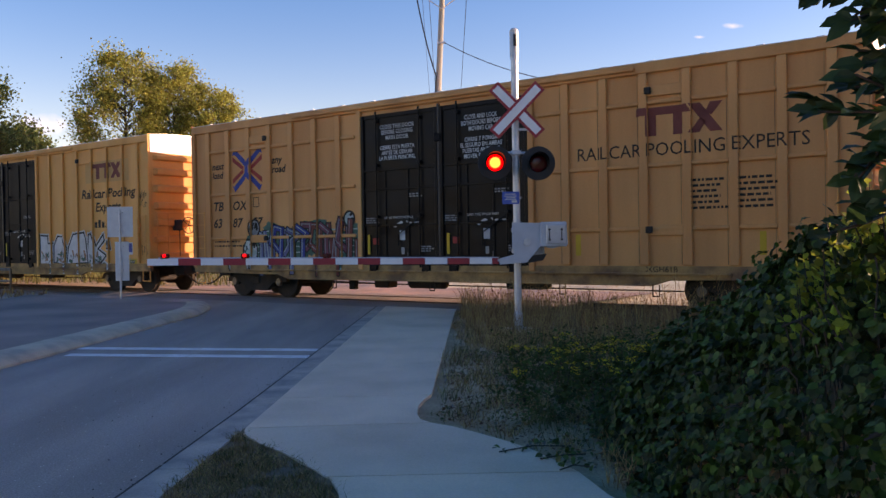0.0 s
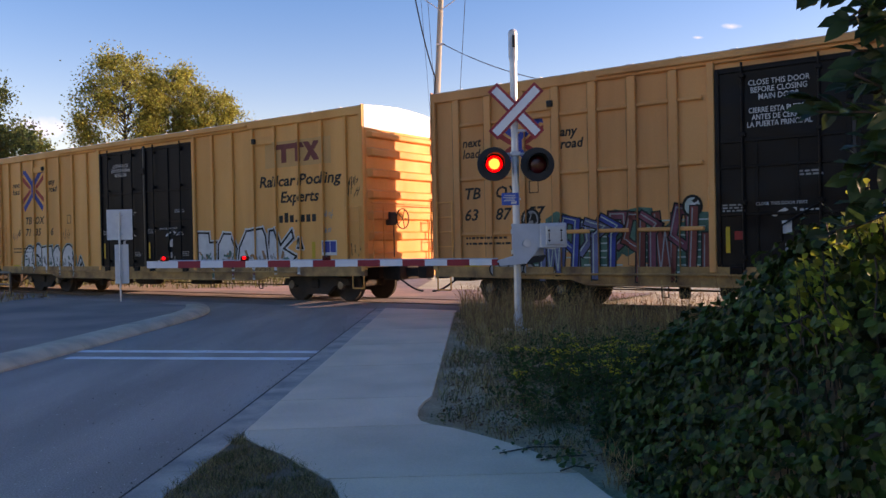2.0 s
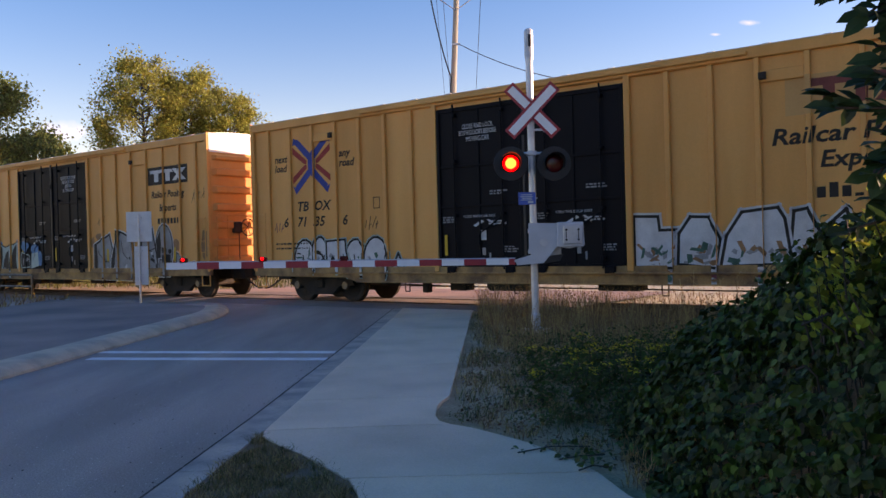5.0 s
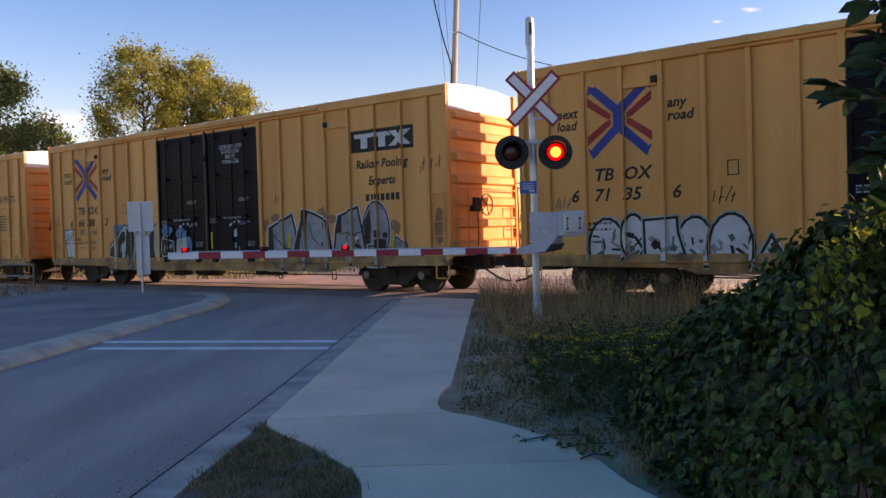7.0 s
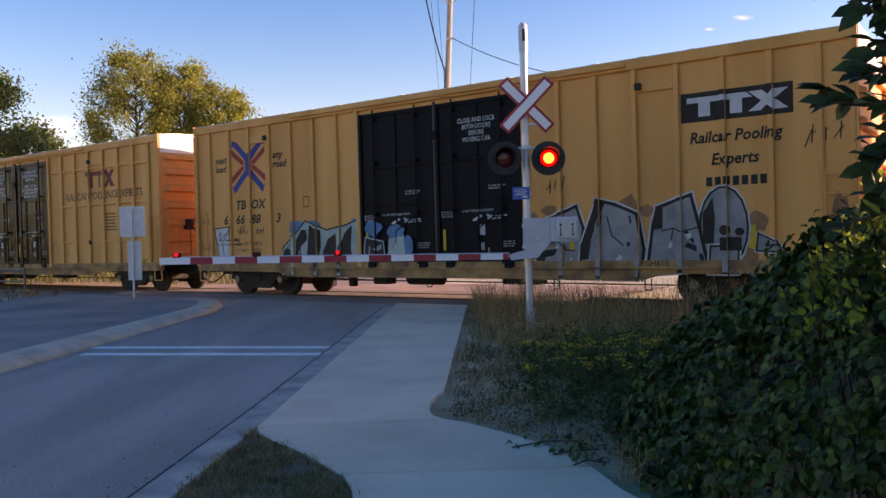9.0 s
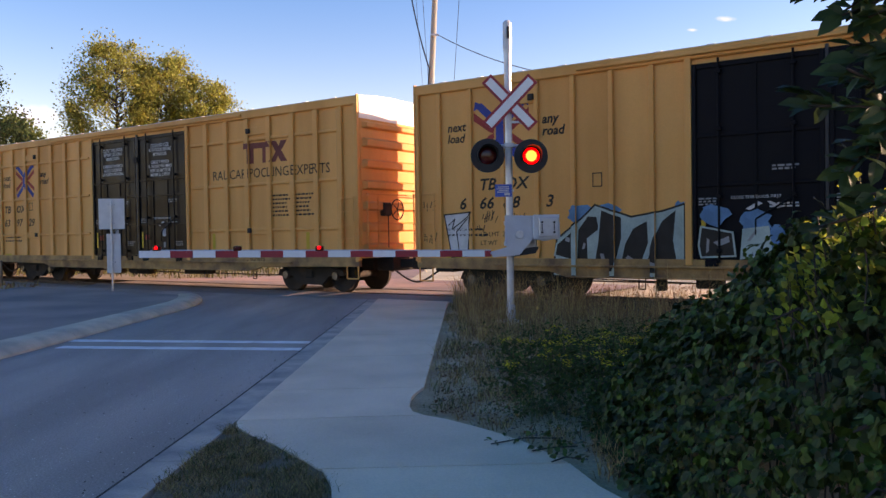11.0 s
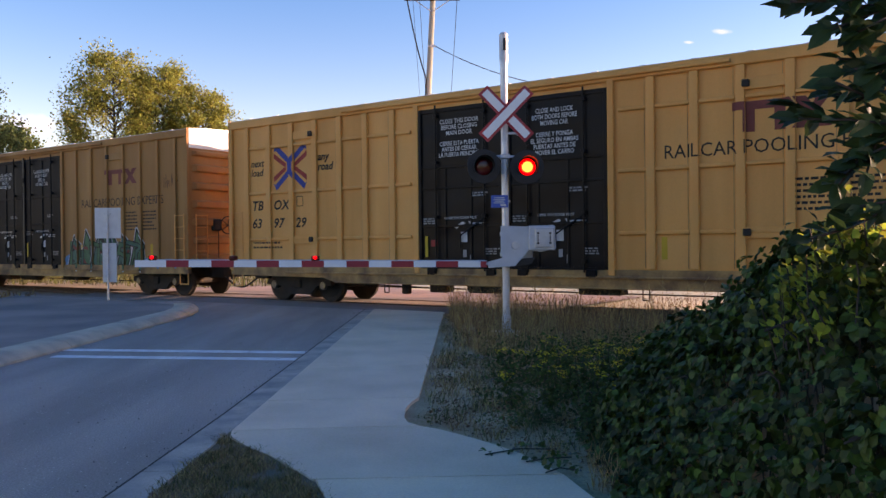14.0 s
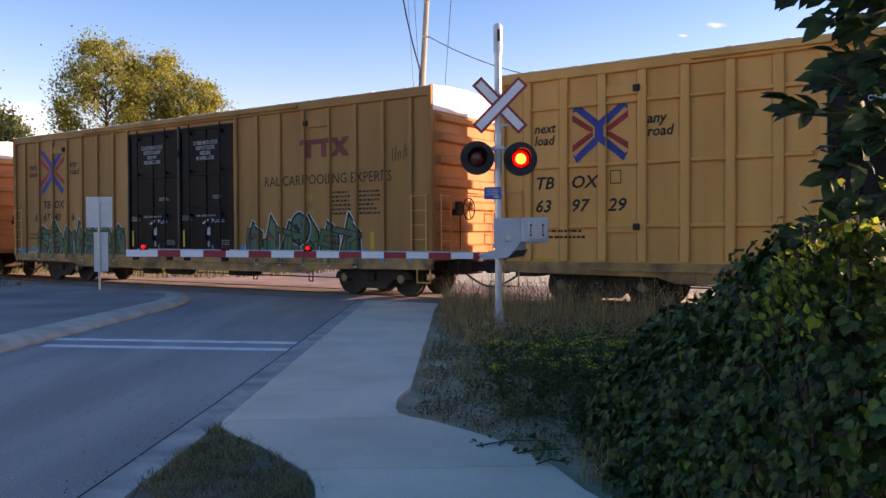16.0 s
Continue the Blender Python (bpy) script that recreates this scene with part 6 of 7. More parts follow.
ok_verge = lambda x, y: (x > walk_edge(y) + 0.03) & (across(x, y) < 15.7) & (x < bramble_edge(y) + 0.8)
c = scatter(2100, 0, 7, 5.4, 19.5, lambda x, y: ok_verge(x, y) & (np.sin(x * 4.1 + 0.7) * np.sin(y * 2.9) > -0.35))
p = clumped(c, 14, 0.05)
p = p[p[:, 0] > walk_edge(p[:, 1]) - 0.03]
stuff("short_dry_grass", blades("short_dry_grass", p, RNG.uniform(0.05, 0.19, len(p)), RNG.uniform(0.3, 1.4, len(p)), 0.0035, DRYGRASS), "short dry straw-coloured grass tufts on soil", "grass")
c = scatter(2000, 0.6, 11, 10.0, 19.5, lambda x, y: (x > walk_edge(y) + 0.15) & (across(x, y) < 15.8) & (across(x, y) > 10.2 + 0.6 * np.sin(x * 3)))
p = clumped(c, 9, 0.06)
stuff("tall_dry_grass", blades("tall_dry_grass", p, np.clip((across(p[:, 0], p[:, 1]) - 8.6) / 5.5, 0.25, 1) * RNG.uniform(0.3, 0.95, len(p)), RNG.uniform(0.1, 0.7, len(p)), 0.0045, DRYGRASS), "tall dry brown grass and stalks along the track", "grass")
seed_at = p[::3] + np.stack([0 * p[::3, 0], 0 * p[::3, 0], RNG.uniform(0.3, 0.7, len(p[::3])) * np.clip((across(p[::3, 0], p[::3, 1]) - 8.6) / 5.5, 0.3, 1)], 1)
stuff("dry_seed_heads", leaves("dry_seed_heads", seed_at, RNG.normal(size=seed_at.shape), RNG.uniform(0.02, 0.05, len(seed_at)), DRYGRASS), "pale dry seed heads above the grass", "grass")
c = scatter(800, 0, 6, 6.0, 16.5, lambda x, y: ok_verge(x, y) & (x > walk_edge(y) + 0.12))
p = clumped(c, 7, 0.06)
stuff("green_verge_grass", blades("green_verge_grass", p, RNG.uniform(0.06, 0.22, len(p)), RNG.uniform(0.3, 1.2, len(p)), 0.004, GREENGRASS), "thin green grass tufts on the verge", "grass")
c = scatter(620, 0.5, 4, 6.2, 12.5, lambda x, y: ok_verge(x, y) & (x > walk_edge(y) + 1.05 + 0.35 * np.sin(y * 5)))
p = clumped(c, 22, 0.09)
p[:, 2] = RNG.uniform(0.02, 0.42, len(p)) * RNG.uniform(0.2, 1.0, len(c)).repeat(22)
stuff("low_weeds", leaves("low_weeds", p, RNG.normal(size=p.shape) * 0.6 + (0, 0, 1), RNG.uniform(0.03, 0.07, len(p)), WEED), "low dull green weeds with small leaves", "weeds")
p = scatter(9000, -0.1, 5, 5.2, 12, lambda x, y: ok_verge(x, y) & (x > walk_edge(y) + 0.15))
p[:, 2] = 0.012
q = scatter(240, -0.2, 3, 6.0, 19.0, lambda x, y: ok_verge(x, y) & (x < walk_edge(y) + 1.3) & (np.sin(x * 5.3 + y * 2.1) > -0.2))
q = clumped(q, 26, 0.07)
q = q[q[:, 0] > walk_edge(q[:, 1]) + 0.01]
q[:, 2] = RNG.uniform(0.01, 0.10, len(q))
stuff("creeping_weeds", leaves("creeping_weeds", q, RNG.normal(size=q.shape) * 0.7 + (0, 0, 1), RNG.uniform(0.02, 0.05, len(q)), GREENGRASS), "low creeping weeds on bare soil by the sidewalk", "weeds")
stuff("leaf_litter", leaves("leaf_litter", p, RNG.normal(size=p.shape) * 0.4 + (0, 0, 1), RNG.uniform(0.02, 0.06, len(p)), DEADLEAF), "fallen brown leaves on the soil", "leaf litter")
p = scatter(2200, -0.2, 5, 5.2, 19, ok_verge)
bm = bmesh.new()
me_v, me_f = [], []
for i, (sx, sy, _) in enumerate(p):
    r = float(RNG.uniform(0.006, 0.022))
    o = len(me_v)
    me_v += [(sx - r, sy, 0), (sx, sy - r, 0), (sx + r, sy, 0), (sx, sy + r * 0.8, 0), (sx + r * 0.2, sy, r * 1.1)]
    me_f += [(o, o + 1, o + 4), (o + 1, o + 2, o + 4), (o + 2, o + 3, o + 4), (o + 3, o, o + 4)]
bm.free()
stuff("verge_gravel", sheet(me_v, me_f, "verge_gravel", material("pebble", (0.22, 0.19, 0.16), 0.9, 0, 0.3, 5, 40, 0.2, island=0.4)), "small grey stones scattered on the verge", "gravel")

# thin grass in the wedge between gutter and sidewalk
ok_wedge = lambda x, y: (x > road_x(y) + 0.30) & (x < np.interp(y, [4, 5.3, 5.7, 6.05, 6.4, 6.7, 7.0], [-0.64, -0.68, -0.83, -1.04, -1.27, -1.51, -1.72]))
c = scatter(3400, -2.1, -0.6, 3.6, 7.2, ok_wedge)
c = c[(np.sin(c[:, 0] * 5 + 1) * np.sin(c[:, 1] * 4) > -0.8)]
p = clumped(c, 9, 0.035)
stuff("wedge_dry_grass", blades("wedge_dry_grass", p, RNG.uniform(0.02, 0.06, len(p)), RNG.uniform(0.8, 2.2, len(p)), 0.0026, DRYGRASS), "short dry mown grass beside the kerb", "grass")
p = clumped(c[::6], 10, 0.04)
stuff("wedge_green_grass", blades("wedge_green_grass", p, RNG.uniform(0.03, 0.10, len(p)), RNG.uniform(0.4, 1.5, len(p)), 0.0026, GREENGRASS), "short green grass tufts beside the kerb", "grass")


# sparse tall stalks with bare side twigs
stalk_rnd = random.Random(14)
bm = bmesh.new()
for k in range(46):
    s0, n0 = stalk_rnd.uniform(-9.5, 1.5), stalk_rnd.uniform(11.2, 15.3)
    x, y, _ = along(s0, n0)
    if x < 0.9:
        continue
    h, lx, ly = stalk_rnd.uniform(0.6, 1.15), stalk_rnd.uniform(-0.2, 0.2), stalk_rnd.uniform(-0.1, 0.1)
    tube(bm, (x, y, 0), (x + lx * h, y + ly * h, h), 0.006, 0.003, seg=4, caps=False)
    for j in range(6):
        t = stalk_rnd.uniform(0.4, 0.95)
        tube(bm, (x + lx * h * t, y + ly * h * t, h * t), (x + lx * h * t + stalk_rnd.uniform(-0.12, 0.12), y + ly * h * t, h * t + stalk_rnd.uniform(0.06, 0.18)), 0.004, 0.002, seg=4, caps=False)
stuff("dry_stalks", finish(bm, "dry_stalks", DRYGRASS), "bare dry weed stalks along the track", "weeds")

# grit and crumbs on the road, most of it along the gutter
gy = RNG.uniform(4.5, 20, 700)
gx = road_x(gy) - np.abs(RNG.normal(size=700)) * np.where(np.arange(700) % 4 == 0, 2.0, 0.16) + 0.14
gv, gf = [], []
for sx, sy in zip(gx.tolist(), gy.tolist()):
    r, o = float(RNG.uniform(0.003, 0.010)), len(gv)
    gv += [(sx - r, sy, 0.004), (sx, sy - r, 0.004), (sx + r, sy, 0.004), (sx, sy + r * 0.8, 0.004), (sx + r * 0.2, sy, 0.004 + r)]
    gf += [(o, o + 1, o + 4), (o + 1, o + 2, o + 4), (o + 2, o + 3, o + 4), (o + 3, o, o + 4)]
stuff("road_grit", sheet(gv, gf, "road_grit", TIEWOOD), "dark grit and leaf crumbs on the asphalt", "grit")

# pale worn aggregate in the road's surface
gx, gy = RNG.uniform(-6.0, -2.2, 3200), 4.2 + 10 * RNG.uniform(0, 1, 3200) ** 1.6
gv, gf = [], []
for sx, sy in zip(gx.tolist(), gy.tolist()):
    r, o = float(RNG.uniform(0.003, 0.008)), len(gv)
    gv += [(sx - r, sy, 0.0005), (sx, sy - r, 0.0005), (sx + r, sy, 0.0005), (sx, sy + r, 0.0005), (sx, sy, 0.0005 + r * 0.5)]
    gf += [(o, o + 1, o + 4), (o + 1, o + 2, o + 4), (o + 2, o + 3, o + 4), (o + 3, o, o + 4)]
stuff("road_chips", sheet(gv, gf, "road_chips", material("pale_chip", (0.62, 0.52, 0.44), 0.85, 0, 0.3, 5, 40, 0.1, island=0.4)), "pale worn stone chips in the asphalt", "grit")

# yellow-flowered weeds
def flower_plant(seed):
    rnd = random.Random(seed)
    th = thing("tansy_plant", label="green weed with flat yellow flower heads", category="flowering weed", group="yellow-flowered weeds")
    h = rnd.uniform(0.32, 0.52)
    bm = bmesh.new()
    la, fl = [], []
    for k in range(3):
        a = rnd.uniform(0, 6.28)
        tip = Vector((math.cos(a) * 0.14, math.sin(a) * 0.14, h * rnd.uniform(0.8, 1.05)))
        tube(bm, (0.02 * math.cos(a), 0.02 * math.sin(a), 0), tip, 0.005, 0.003, seg=5)
        for j in range(26):
            t = rnd.uniform(0.1, 0.95)
            la.append((tip.x * t + rnd.uniform(-0.05, 0.05), tip.y * t + rnd.uniform(-0.05, 0.05), tip.z * t))
        fl.append(tip)
    part("stem", bm, STEM, th)
    la = np.array(la)
    part("foliage", leaves("foliage", la, RNG.normal(size=la.shape) * 0.5 + (0, 0, 0.8), RNG.uniform(0.035, 0.08, len(la)), WEED), WEED, th)
    for tip in fl:
        at = np.array([tip + Vector((rnd.uniform(-0.055, 0.055), rnd.uniform(-0.055, 0.055), rnd.uniform(-0.02, 0.02))) for _ in range(16)])
        tagged(part("flower_head", leaves("flower_head", at, RNG.normal(size=at.shape) * 0.25 + (0, 0, 1), RNG.uniform(0.022, 0.034, len(at)), FLOWER, KITE * (1.4, 1, 1)), FLOWER, th), kind="stuff")
    return th
kinds = [flower_plant(k) for k in (21, 22, 23)]
spots = scatter(190, 0.75, 2.9, 6.7, 10.2, lambda x, y: (x > walk_edge(y) + 1.0) & (x < bramble_edge(y) + 0.6))[:26]
for i, (sx, sy, _) in enumerate(spots):
    m = pose(float(sx), float(sy), 0, 0, 0, float(RNG.uniform(0, 360)))
    if i < 3:
        kinds[i].matrix_basis = m
    else:
        copy_thing(kinds[i % 3], m)


# ---- trees beyond the track ----
def broadleaf(at, height, radius, base, mat, label, seed, clumps=80, per=100, size=0.30):
    rnd = np.random.default_rng(seed)
    th = thing("tree", at, label=label, category="tree")
    bm = bmesh.new()
    tube(bm, (0, 0, 0), (0, 0, height * 0.75), radius * 0.055, radius * 0.02, seg=9)
    centres = []
    for k in range(clumps):
        z = base + (height - base) * rnd.uniform(0.02, 0.98) ** 0.9
        f = (z - base) / (height - base)
        rr = radius * math.sqrt(max(0.06, 1 - (2 * (f - 0.38) / 1.28) ** 2)) * rnd.uniform(0.35, 1.0) ** 0.6
        a = rnd.uniform(0, 6.283)
        centres.append((rr * math.cos(a), rr * math.sin(a), z))
        if k % 2 == 0:
            tube(bm, (0, 0, max(base * 0.6, z - rr * 0.8)), (rr * math.cos(a), rr * math.sin(a), z), radius * 0.014, radius * 0.004, seg=5, caps=False)
    part("trunk", bm, BARK, th)
    c = np.repeat(np.array(centres), per, 0)
    spread = rnd.uniform(0.5, 1.15, clumps).repeat(per)[:, None] * radius * 0.145
    p = c + rnd.normal(size=c.shape) * spread * (1, 1, 0.75)
    tagged(part("crown", leaves("crown", p, rnd.normal(size=p.shape) + (0, 0, 0.5), rnd.uniform(size * 0.6, size * 1.2, len(p)), mat, KITE * (1.3, 1, 1)), mat, th), kind="stuff")
broadleaf((-22.7, 60, 0), 16.1, 3.6, 4.5, TREELEAF, "tall airy autumn-green tree beyond the track", 31, 165, 200, 0.17)
broadleaf((-19.6, 61.5, 0), 15.2, 3.3, 4.0, TREELEAF, "yellowing broadleaf tree in sunlight", 32, 150, 200, 0.17)
broadleaf((-16.6, 61, 0), 13.6, 2.8, 3.5, TREELEAF, "yellow-green rounded tree in sunlight", 33, 130, 210, 0.17)
broadleaf((-34.6, 60, 0), 14.6, 4.6, 4.0, TREELEAF_DARK, "dull green tree beyond the track", 34, 190, 160, 0.22)
broadleaf((-38, 74, 0), 12.5, 4.5, 3.0, TREELEAF_DARK, "low dull green tree in the distance", 35, 60, 80, 0.36)
broadleaf((-45, 80, 0), 12.5, 5.0, 3.0, TREELEAF_DARK, "low dull green tree in the distance", 36, 60, 80, 0.36)


def conifer(at, height, radius, seed):
    rnd = np.random.default_rng(seed)
    th = thing("conifer", at, label="dark narrow evergreen beyond the track", category="conifer", group="evergreens")
    part("trunk", tube(bmesh.new(), (0, 0, 0), (0, 0, height * 0.97), 0.16, 0.03, seg=8), BARK, th)
    n = 9000
    f = rnd.uniform(0, 1, n) ** 0.8
    z = 0.5 + (height - 0.4) * f
    tier = 0.75 + 0.25 * np.sin(z * 5.5 + rnd.uniform(0, 1.2, n))
    r = radius * (1 - f) ** 0.75 * tier * rnd.uniform(0.35, 1.0, n) ** 0.5 + 0.08
    a = rnd.uniform(0, 6.283, n)
    p = np.stack([r * np.cos(a), r * np.sin(a), z - 0.2 * r], 1)
    out = np.stack([np.cos(a), np.sin(a), np.full(n, -0.5)], 1) + rnd.normal(size=(n, 3)) * 0.3
    tagged(part("needles", leaves("needles", p, rnd.normal(size=p.shape) * 0.5 + (0, 0, 1), rnd.uniform(0.25, 0.5, n), CONIFER, KITE * (0.9, 1, 1), KITE_FACES, out), CONIFER, th), kind="stuff")
conifer((20.4, 60, 0), 12.6, 3.3, 41)
conifer((17.4, 64, 0), 9.5, 2.8, 45)
conifer((25.6, 66, 0), 11.5, 3.2, 46)
conifer((37.5, 64, 0), 11.5, 3.2, 47)
conifer((23.2, 64, 0), 11.0, 2.4, 42)
conifer((28.6, 61, 0), 12.2, 2.6, 43)
conifer((33.0, 66, 0), 13.0, 2.8, 44)
c = RNG.uniform(0, 1, (9000, 3)) * (90, 3, 3.4) + (-14, 67, 0)
c = np.concatenate([c, RNG.uniform(0, 1, (9000, 3)) * (60, 4, 7.5) + (13, 70, 0)])
stuff("far_hedge", leaves("far_hedge", c, RNG.normal(size=c.shape), RNG.uniform(0.25, 0.5, len(c)), TREELEAF_DARK), "low dark hedge closing the lot", "hedge")
c = RNG.uniform(0, 1, (9000, 3)) * (120, 6, 10) + (-150, 95, 0)
c[:, 2] *= 0.75 + 0.25 * np.sin(c[:, 0] * 0.5)
stuff("distant_woods", leaves("distant_woods", c, RNG.normal(size=c.shape), RNG.uniform(0.5, 1.0, len(c)), TREELEAF_DARK), "distant dull green woods", "woods")

# unseen woods added behind the viewer, to close the place and screen low sky
c = RNG.uniform(0, 1, (9000, 3)) * (110, 5, 8) + (-65, -42, 0)
stuff("woods_behind", leaves("woods_behind", c, RNG.normal(size=c.shape), RNG.uniform(0.6, 1.2, len(c)), TREELEAF_DARK), "unseen dull green woods added behind the viewer", "woods")


# ---- poles and wires ----
def sag(a, b, drop, r=0.02, n=12):
    bm = bmesh.new()
    a, b = Vector(a), Vector(b)
    pts = [a.lerp(b, k / n) - Vector((0, 0, drop * 4 * (k / n) * (1 - k / n))) for k in range(n + 1)]
    for p, q in zip(pts, pts[1:]):
        tube(bm, p, q, r, seg=5, caps=False)
    return bm


def utility_pole():
    th = thing("utility_pole", (-0.22, 36, 0), label="weathered wooden utility pole with a crossarm and cables", category="utility pole")
    top = Vector((0.79, 0, 13.2))
    def on(z):
        return top * (z / 13.2)
    part("pole_shaft", tube(bmesh.new(), (0, 0, -0.5), top, 0.17, 0.12, seg=14), WOODPOLE, th)
    arm = part("crossarm", boxes((-0.52, 1.95, -0.20, -0.10, 12.46, 12.60), bevel=0.01), TIEWOOD, th)
    for x in (-0.40, 0.15, 1.30, 1.85):
        part("insulator", shift(lathe(((0.02, 0), (0.05, 0.04), (0.035, 0.09), (0.055, 0.12), (0.02, 0.18)), "z", 10), (x, -0.15, 12.60)), SILVER, arm)
    part("brace", tubes(((0.0, -0.16, 12.44), tuple(on(11.95) + Vector((0, -0.13, 0))), 0.02), ((1.45, -0.16, 12.44), tuple(on(11.95) + Vector((0, -0.13, 0))), 0.02)), GALV, th)
    part("cable_bracket", boxes((0.50, 0.86, -0.2, -0.12, 10.40, 10.48)), GALV, th)
    part("riser", tubes((tuple(on(3) + Vector((-0.12, -0.1, 0))), tuple(on(9.0) + Vector((-0.12, -0.1, 0))), 0.03)), SIGNALBLACK, th)
    part("cable", sag((-0.40, -0.15, 12.55), tuple(on(9.0) + Vector((-0.12, -0.12, 0))), 0.28, 0.032), WIRE, th)
    part("wire", sag((0.80, -0.15, 10.45), (9.45, -8, 7.05), 0.85, 0.018, 18), WIRE, th)
    part("wire", sag((1.85, -0.15, 12.75), (2.4, 40, 8.8), 0.2, 0.015), WIRE, th)
    part("wire", sag((0.15, -0.15, 12.75), (0.95, 40, 8.6), 0.2, 0.012), WIRE, th)
    part("wire", sag((-0.15, -0.15, 12.75), (0.3, 30, 9.5), 0.1, 0.010), WIRE, th)
utility_pole()


def short_pole():
    th = thing("service_pole", (9.32, 28, 0), label="short wooden service pole with a metal conduit", category="utility pole")
    part("pole_shaft", tube(bmesh.new(), (0.05, 0, -0.4), (0.05, 0, 7.2), 0.10, 0.085, seg=14), SHADEPOLE, th)
    part("conduit", tubes(((-0.12, -0.05, 0.2), (-0.10, -0.05, 7.45), 0.032)), GALV, th)
    part("weatherhead", shift(lathe(((0.05, 0), (0.08, 0.08), (0.03, 0.16)), "z", 10), (-0.12, -0.05, 7.42)), SIGNALBLACK, th)
    part("drip_loop", sag((-0.12, -0.05, 7.5), (-0.52, -0.05, 6.95), 0.25, 0.015, 8), WIRE, th)
    part("meter_box", boxes((-0.28, 0.02, -0.32, -0.10, 1.3, 1.9), bevel=0.02), SILVER, th)
short_pole()


def far_shed():
    th = thing("shed", (20.4, 46, 0), 12, "small white shed with a grey gable roof", "shed")
    part("wall", boxes((-0.9, 2.6, 0, 3.5, 0, 2.7)), SIGNWHITE, th)
    part("roof", prism_x(((-0.3, 2.62), (1.75, 3.6), (3.8, 2.62), (3.8, 2.74), (1.75, 3.74), (-0.3, 2.74)), -1.1, 2.8), SILVER, th)
    part("door", boxes((0.2, 1.0, -0.03, 0.0, 0.05, 2.05), bevel=0.01), SILVER, th)
far_shed()


def fence_row():
    th = thing("field_fence", (-34, 47, 0), label="low sunlit wooden post fence beyond the track", category="fence")
    for k in range(12):
        part("post", boxes((k * 2.0 - 0.06, k * 2.0 + 0.06, -0.06, 0.06, 0, 1.15), bevel=0.015), WOODPOLE, th)
    for z in (0.45, 0.9):
        part("rail_board", boxes((-0.3, 22.3, -0.09, -0.062, z, z + 0.12)), WOODPOLE, th)
fence_row()
c = RNG.uniform(0, 1, (7000, 3)) * (50, 16, 0.5) + (-62, 37, 0)
stuff("sunlit_field_grass", blades("sunlit_field_grass", c * (1, 1, 0), RNG.uniform(0.2, 0.6, len(c)), RNG.uniform(0.2, 0.9, len(c)), 0.03, GREENGRASS), "sunlit yellow-green grass beyond the track", "grass")

s_at, n_at = RNG.uniform(-75, -24, 5000), RNG.uniform(20.5, 30, 5000)
c = np.stack([U.x * s_at + N.x * n_at, U.y * s_at + N.y * n_at, 0 * s_at], 1)
stuff("trackside_grass", blades("trackside_grass", c, RNG.uniform(0.15, 0.5, len(c)), RNG.uniform(0.2, 0.9, len(c)), 0.02, GREENGRASS), "sunlit yellow-green grass behind the track", "grass")


p = scatter(9000, -34, -13.3, 20, 44, lambda x, y: across(x, y) < 15.6)
stuff("lane_side_weeds", blades("lane_side_weeds", p, RNG.uniform(0.06, 0.30, len(p)), RNG.uniform(0.2, 1.0, len(p)), 0.02, DRYGRASS), "brown weeds and dry grass beside the paved lane", "grass")


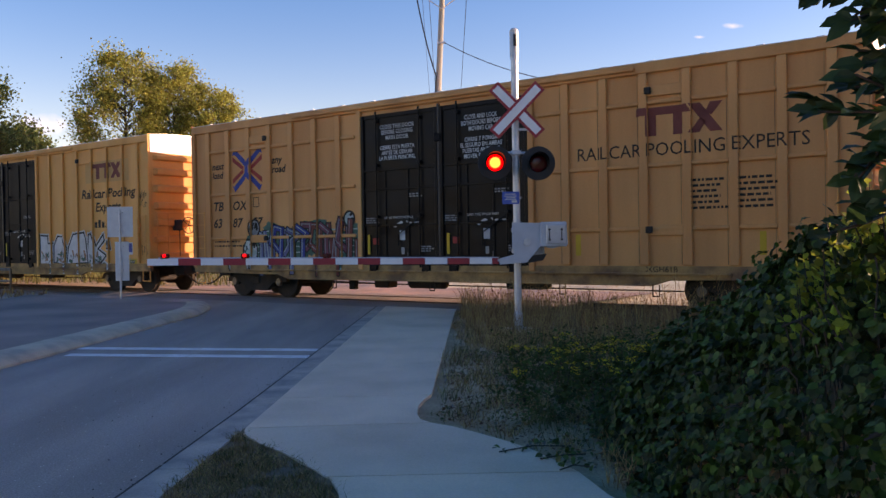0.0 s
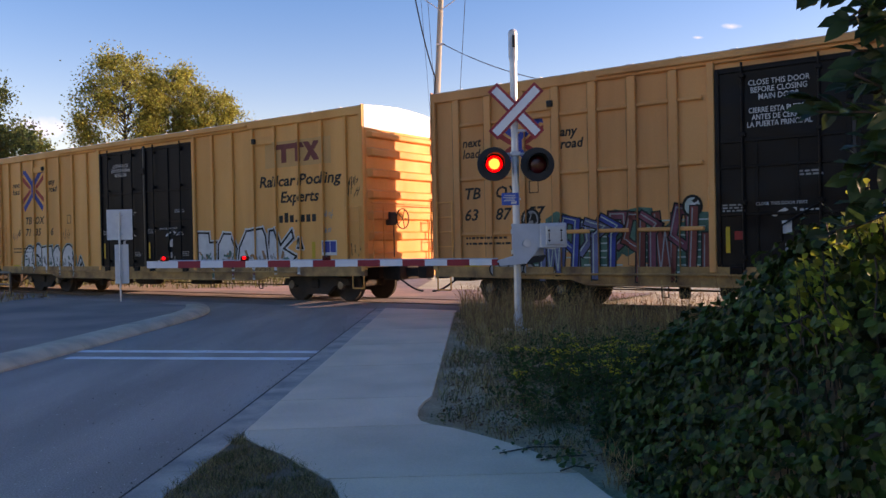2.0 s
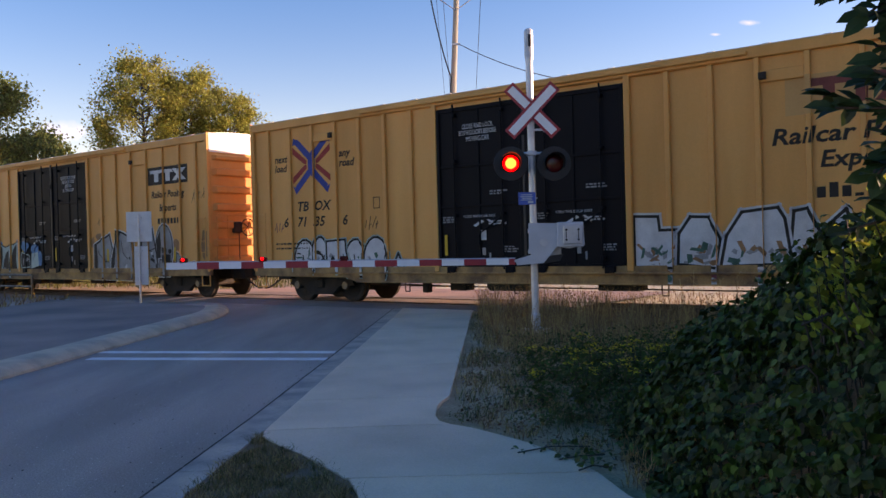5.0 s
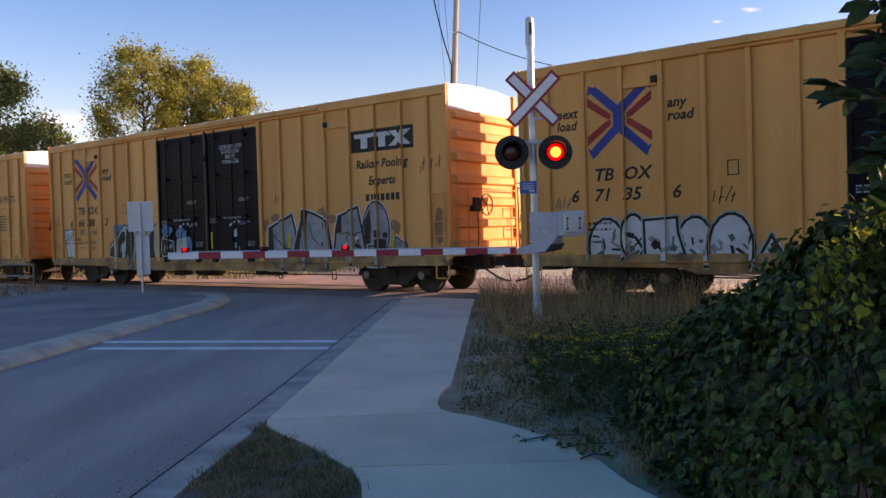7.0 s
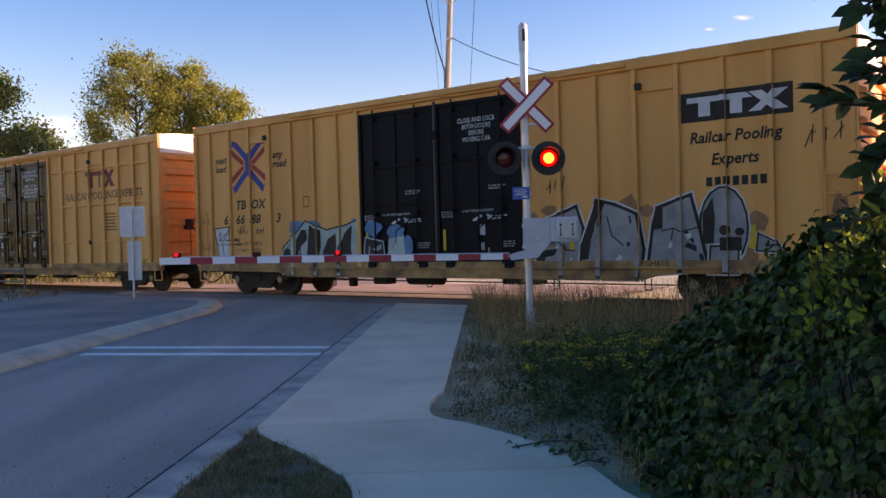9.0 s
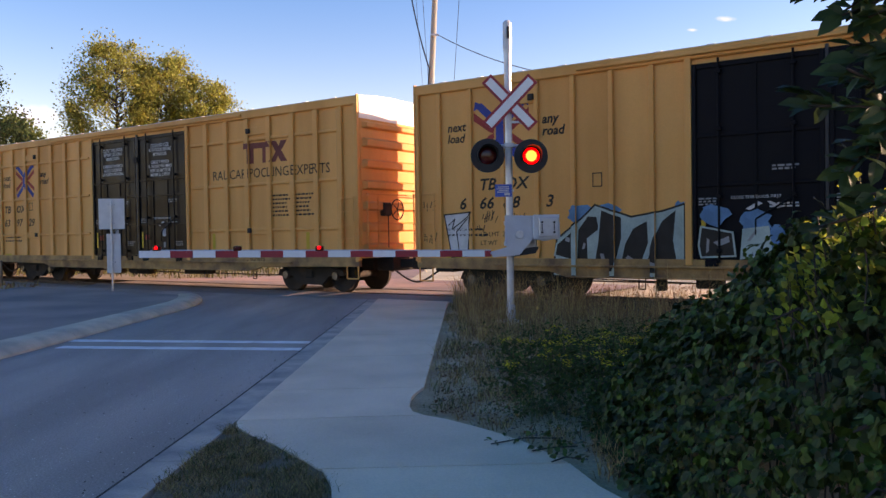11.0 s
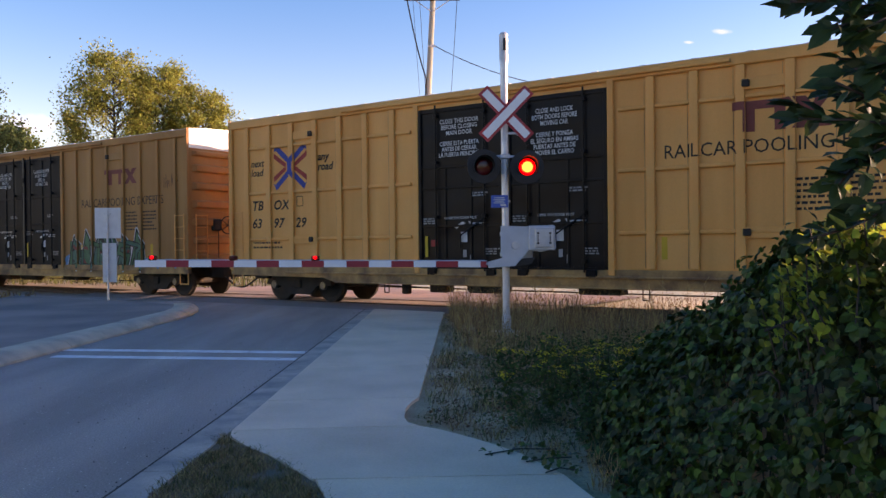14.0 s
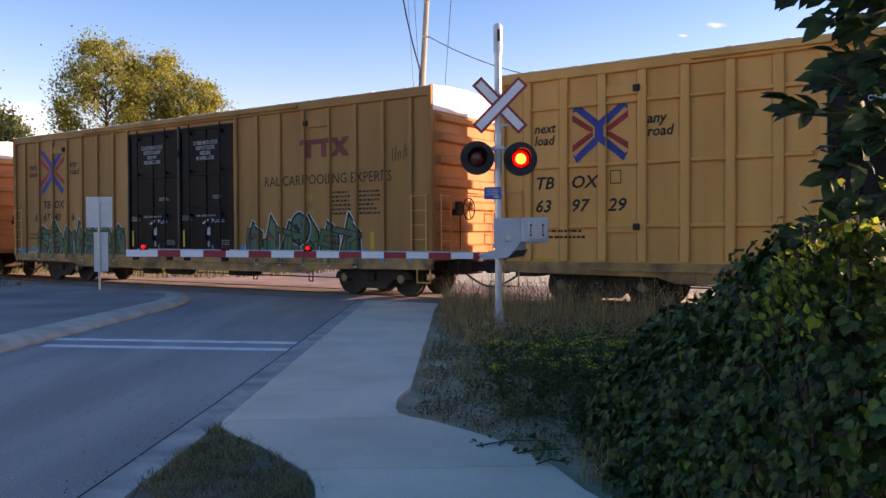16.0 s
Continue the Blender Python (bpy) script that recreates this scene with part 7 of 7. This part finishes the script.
# thin clouds far off
def cloud_material():
    m = bpy.data.materials.new("thin_cloud")
    m.use_nodes = True
    n, l = m.node_tree.nodes, m.node_tree.links
    n.remove(n["Principled BSDF"])
    tc, ns, gr = n.new("ShaderNodeTexCoord"), n.new("ShaderNodeTexNoise"), n.new("ShaderNodeTexGradient")
    mp = n.new("ShaderNodeMapping")
    mp.inputs["Location"].default_value, mp.inputs["Scale"].default_value = (-1, -1, 0), (2, 2, 0)
    gr.gradient_type = "SPHERICAL"
    l.new(tc.outputs["Generated"], mp.inputs[0])
    l.new(mp.outputs[0], gr.inputs[0])
    ns.inputs["Scale"].default_value, ns.inputs["Detail"].default_value = 0.10, 9
    l.new(tc.outputs["Object"], ns.inputs["Vector"])
    mul, rng = n.new("ShaderNodeMath"), n.new("ShaderNodeMapRange")
    mul.operation = "MULTIPLY"
    l.new(gr.outputs["Fac"], mul.inputs[0]), l.new(ns.outputs["Fac"], mul.inputs[1])
    rng.inputs["From Min"].default_value, rng.inputs["From Max"].default_value, rng.inputs["To Max"].default_value = 0.16, 0.56, 0.40
    l.new(mul.outputs[0], rng.inputs["Value"])
    em, tr, mx = n.new("ShaderNodeEmission"), n.new("ShaderNodeBsdfTransparent"), n.new("ShaderNodeMixShader")
    em.inputs["Color"].default_value, em.inputs["Strength"].default_value = (0.86, 0.88, 1.0, 1), 0.75
    l.new(rng.outputs[0], mx.inputs[0]), l.new(tr.outputs[0], mx.inputs[1]), l.new(em.outputs[0], mx.inputs[2])
    l.new(mx.outputs[0], n["Material Output"].inputs["Surface"])
    return m
CLOUD = cloud_material()
for x, z, w, h in ((-290, 92, 75, 26), (225, 158, 26, 7), (158, 129, 34, 6), (262, 138, 55, 16), (285, 108, 90, 30), (200, 150, 14, 4)):
    bm = bmesh.new()
    bm.faces.new([bm.verts.new(p) for p in ((-w / 2, 0, -h / 2), (w / 2, 0, -h / 2), (w / 2, 0, h / 2), (-w / 2, 0, h / 2))])
    # generated coordinates run along x and z, so the sheet is turned upright
    for v in bm.verts:
        v.co = Vector((v.co.x, v.co.z, 0))
    ob = part("cloud", bm, CLOUD, m=pose(x, 600, z, 90, 0, 0))
    tagged(ob, "thin white wisp of cloud", "cloud", "wisps of cloud", "structure")


# ---- what moves ----
def run(t):
    """Metres that the train has gone at t, counted from the middle of the clip."""
    q = (t - 8) / 8
    return 8 * (4.5309 * q + 0.0297 * q * q + 0.0039 * q ** 3 - 0.0032 * q ** 4)


def motions():
    times = [k * 0.5 for k in range(33)]
    for car, centre in zip(CARS, CENTRES):
        walk(car, [(t, pose(*along(centre + run(t), TRACK_OFF, RAIL_TOP), 0, 0, TRACK_TURN)) for t in times])
    fine = [k * 0.1 for k in range(161)]
    for wheelset, x in WHEELS:
        walk(wheelset, [(t, pose(x, 0, WHEEL_R, 0, math.degrees(run(t) / WHEEL_R), 0)) for t in fine])
    # the twin lamps light in turn: the glowing insert comes forward in its lens
    for lamp, phase, back in LIT_LAMPS:
        rows = []
        for k in range(36):
            start, end = -0.20 + 0.48 * k, -0.20 + 0.48 * (k + 1)
            m = pose(0, 0 if k % 2 == phase else back, 0)
            a, b = max(0.0, start + 0.005), min(16.0, end - 0.03)
            if b > a:
                rows += [(a, m), (b, m)]
        walk(lamp, rows)


motions()
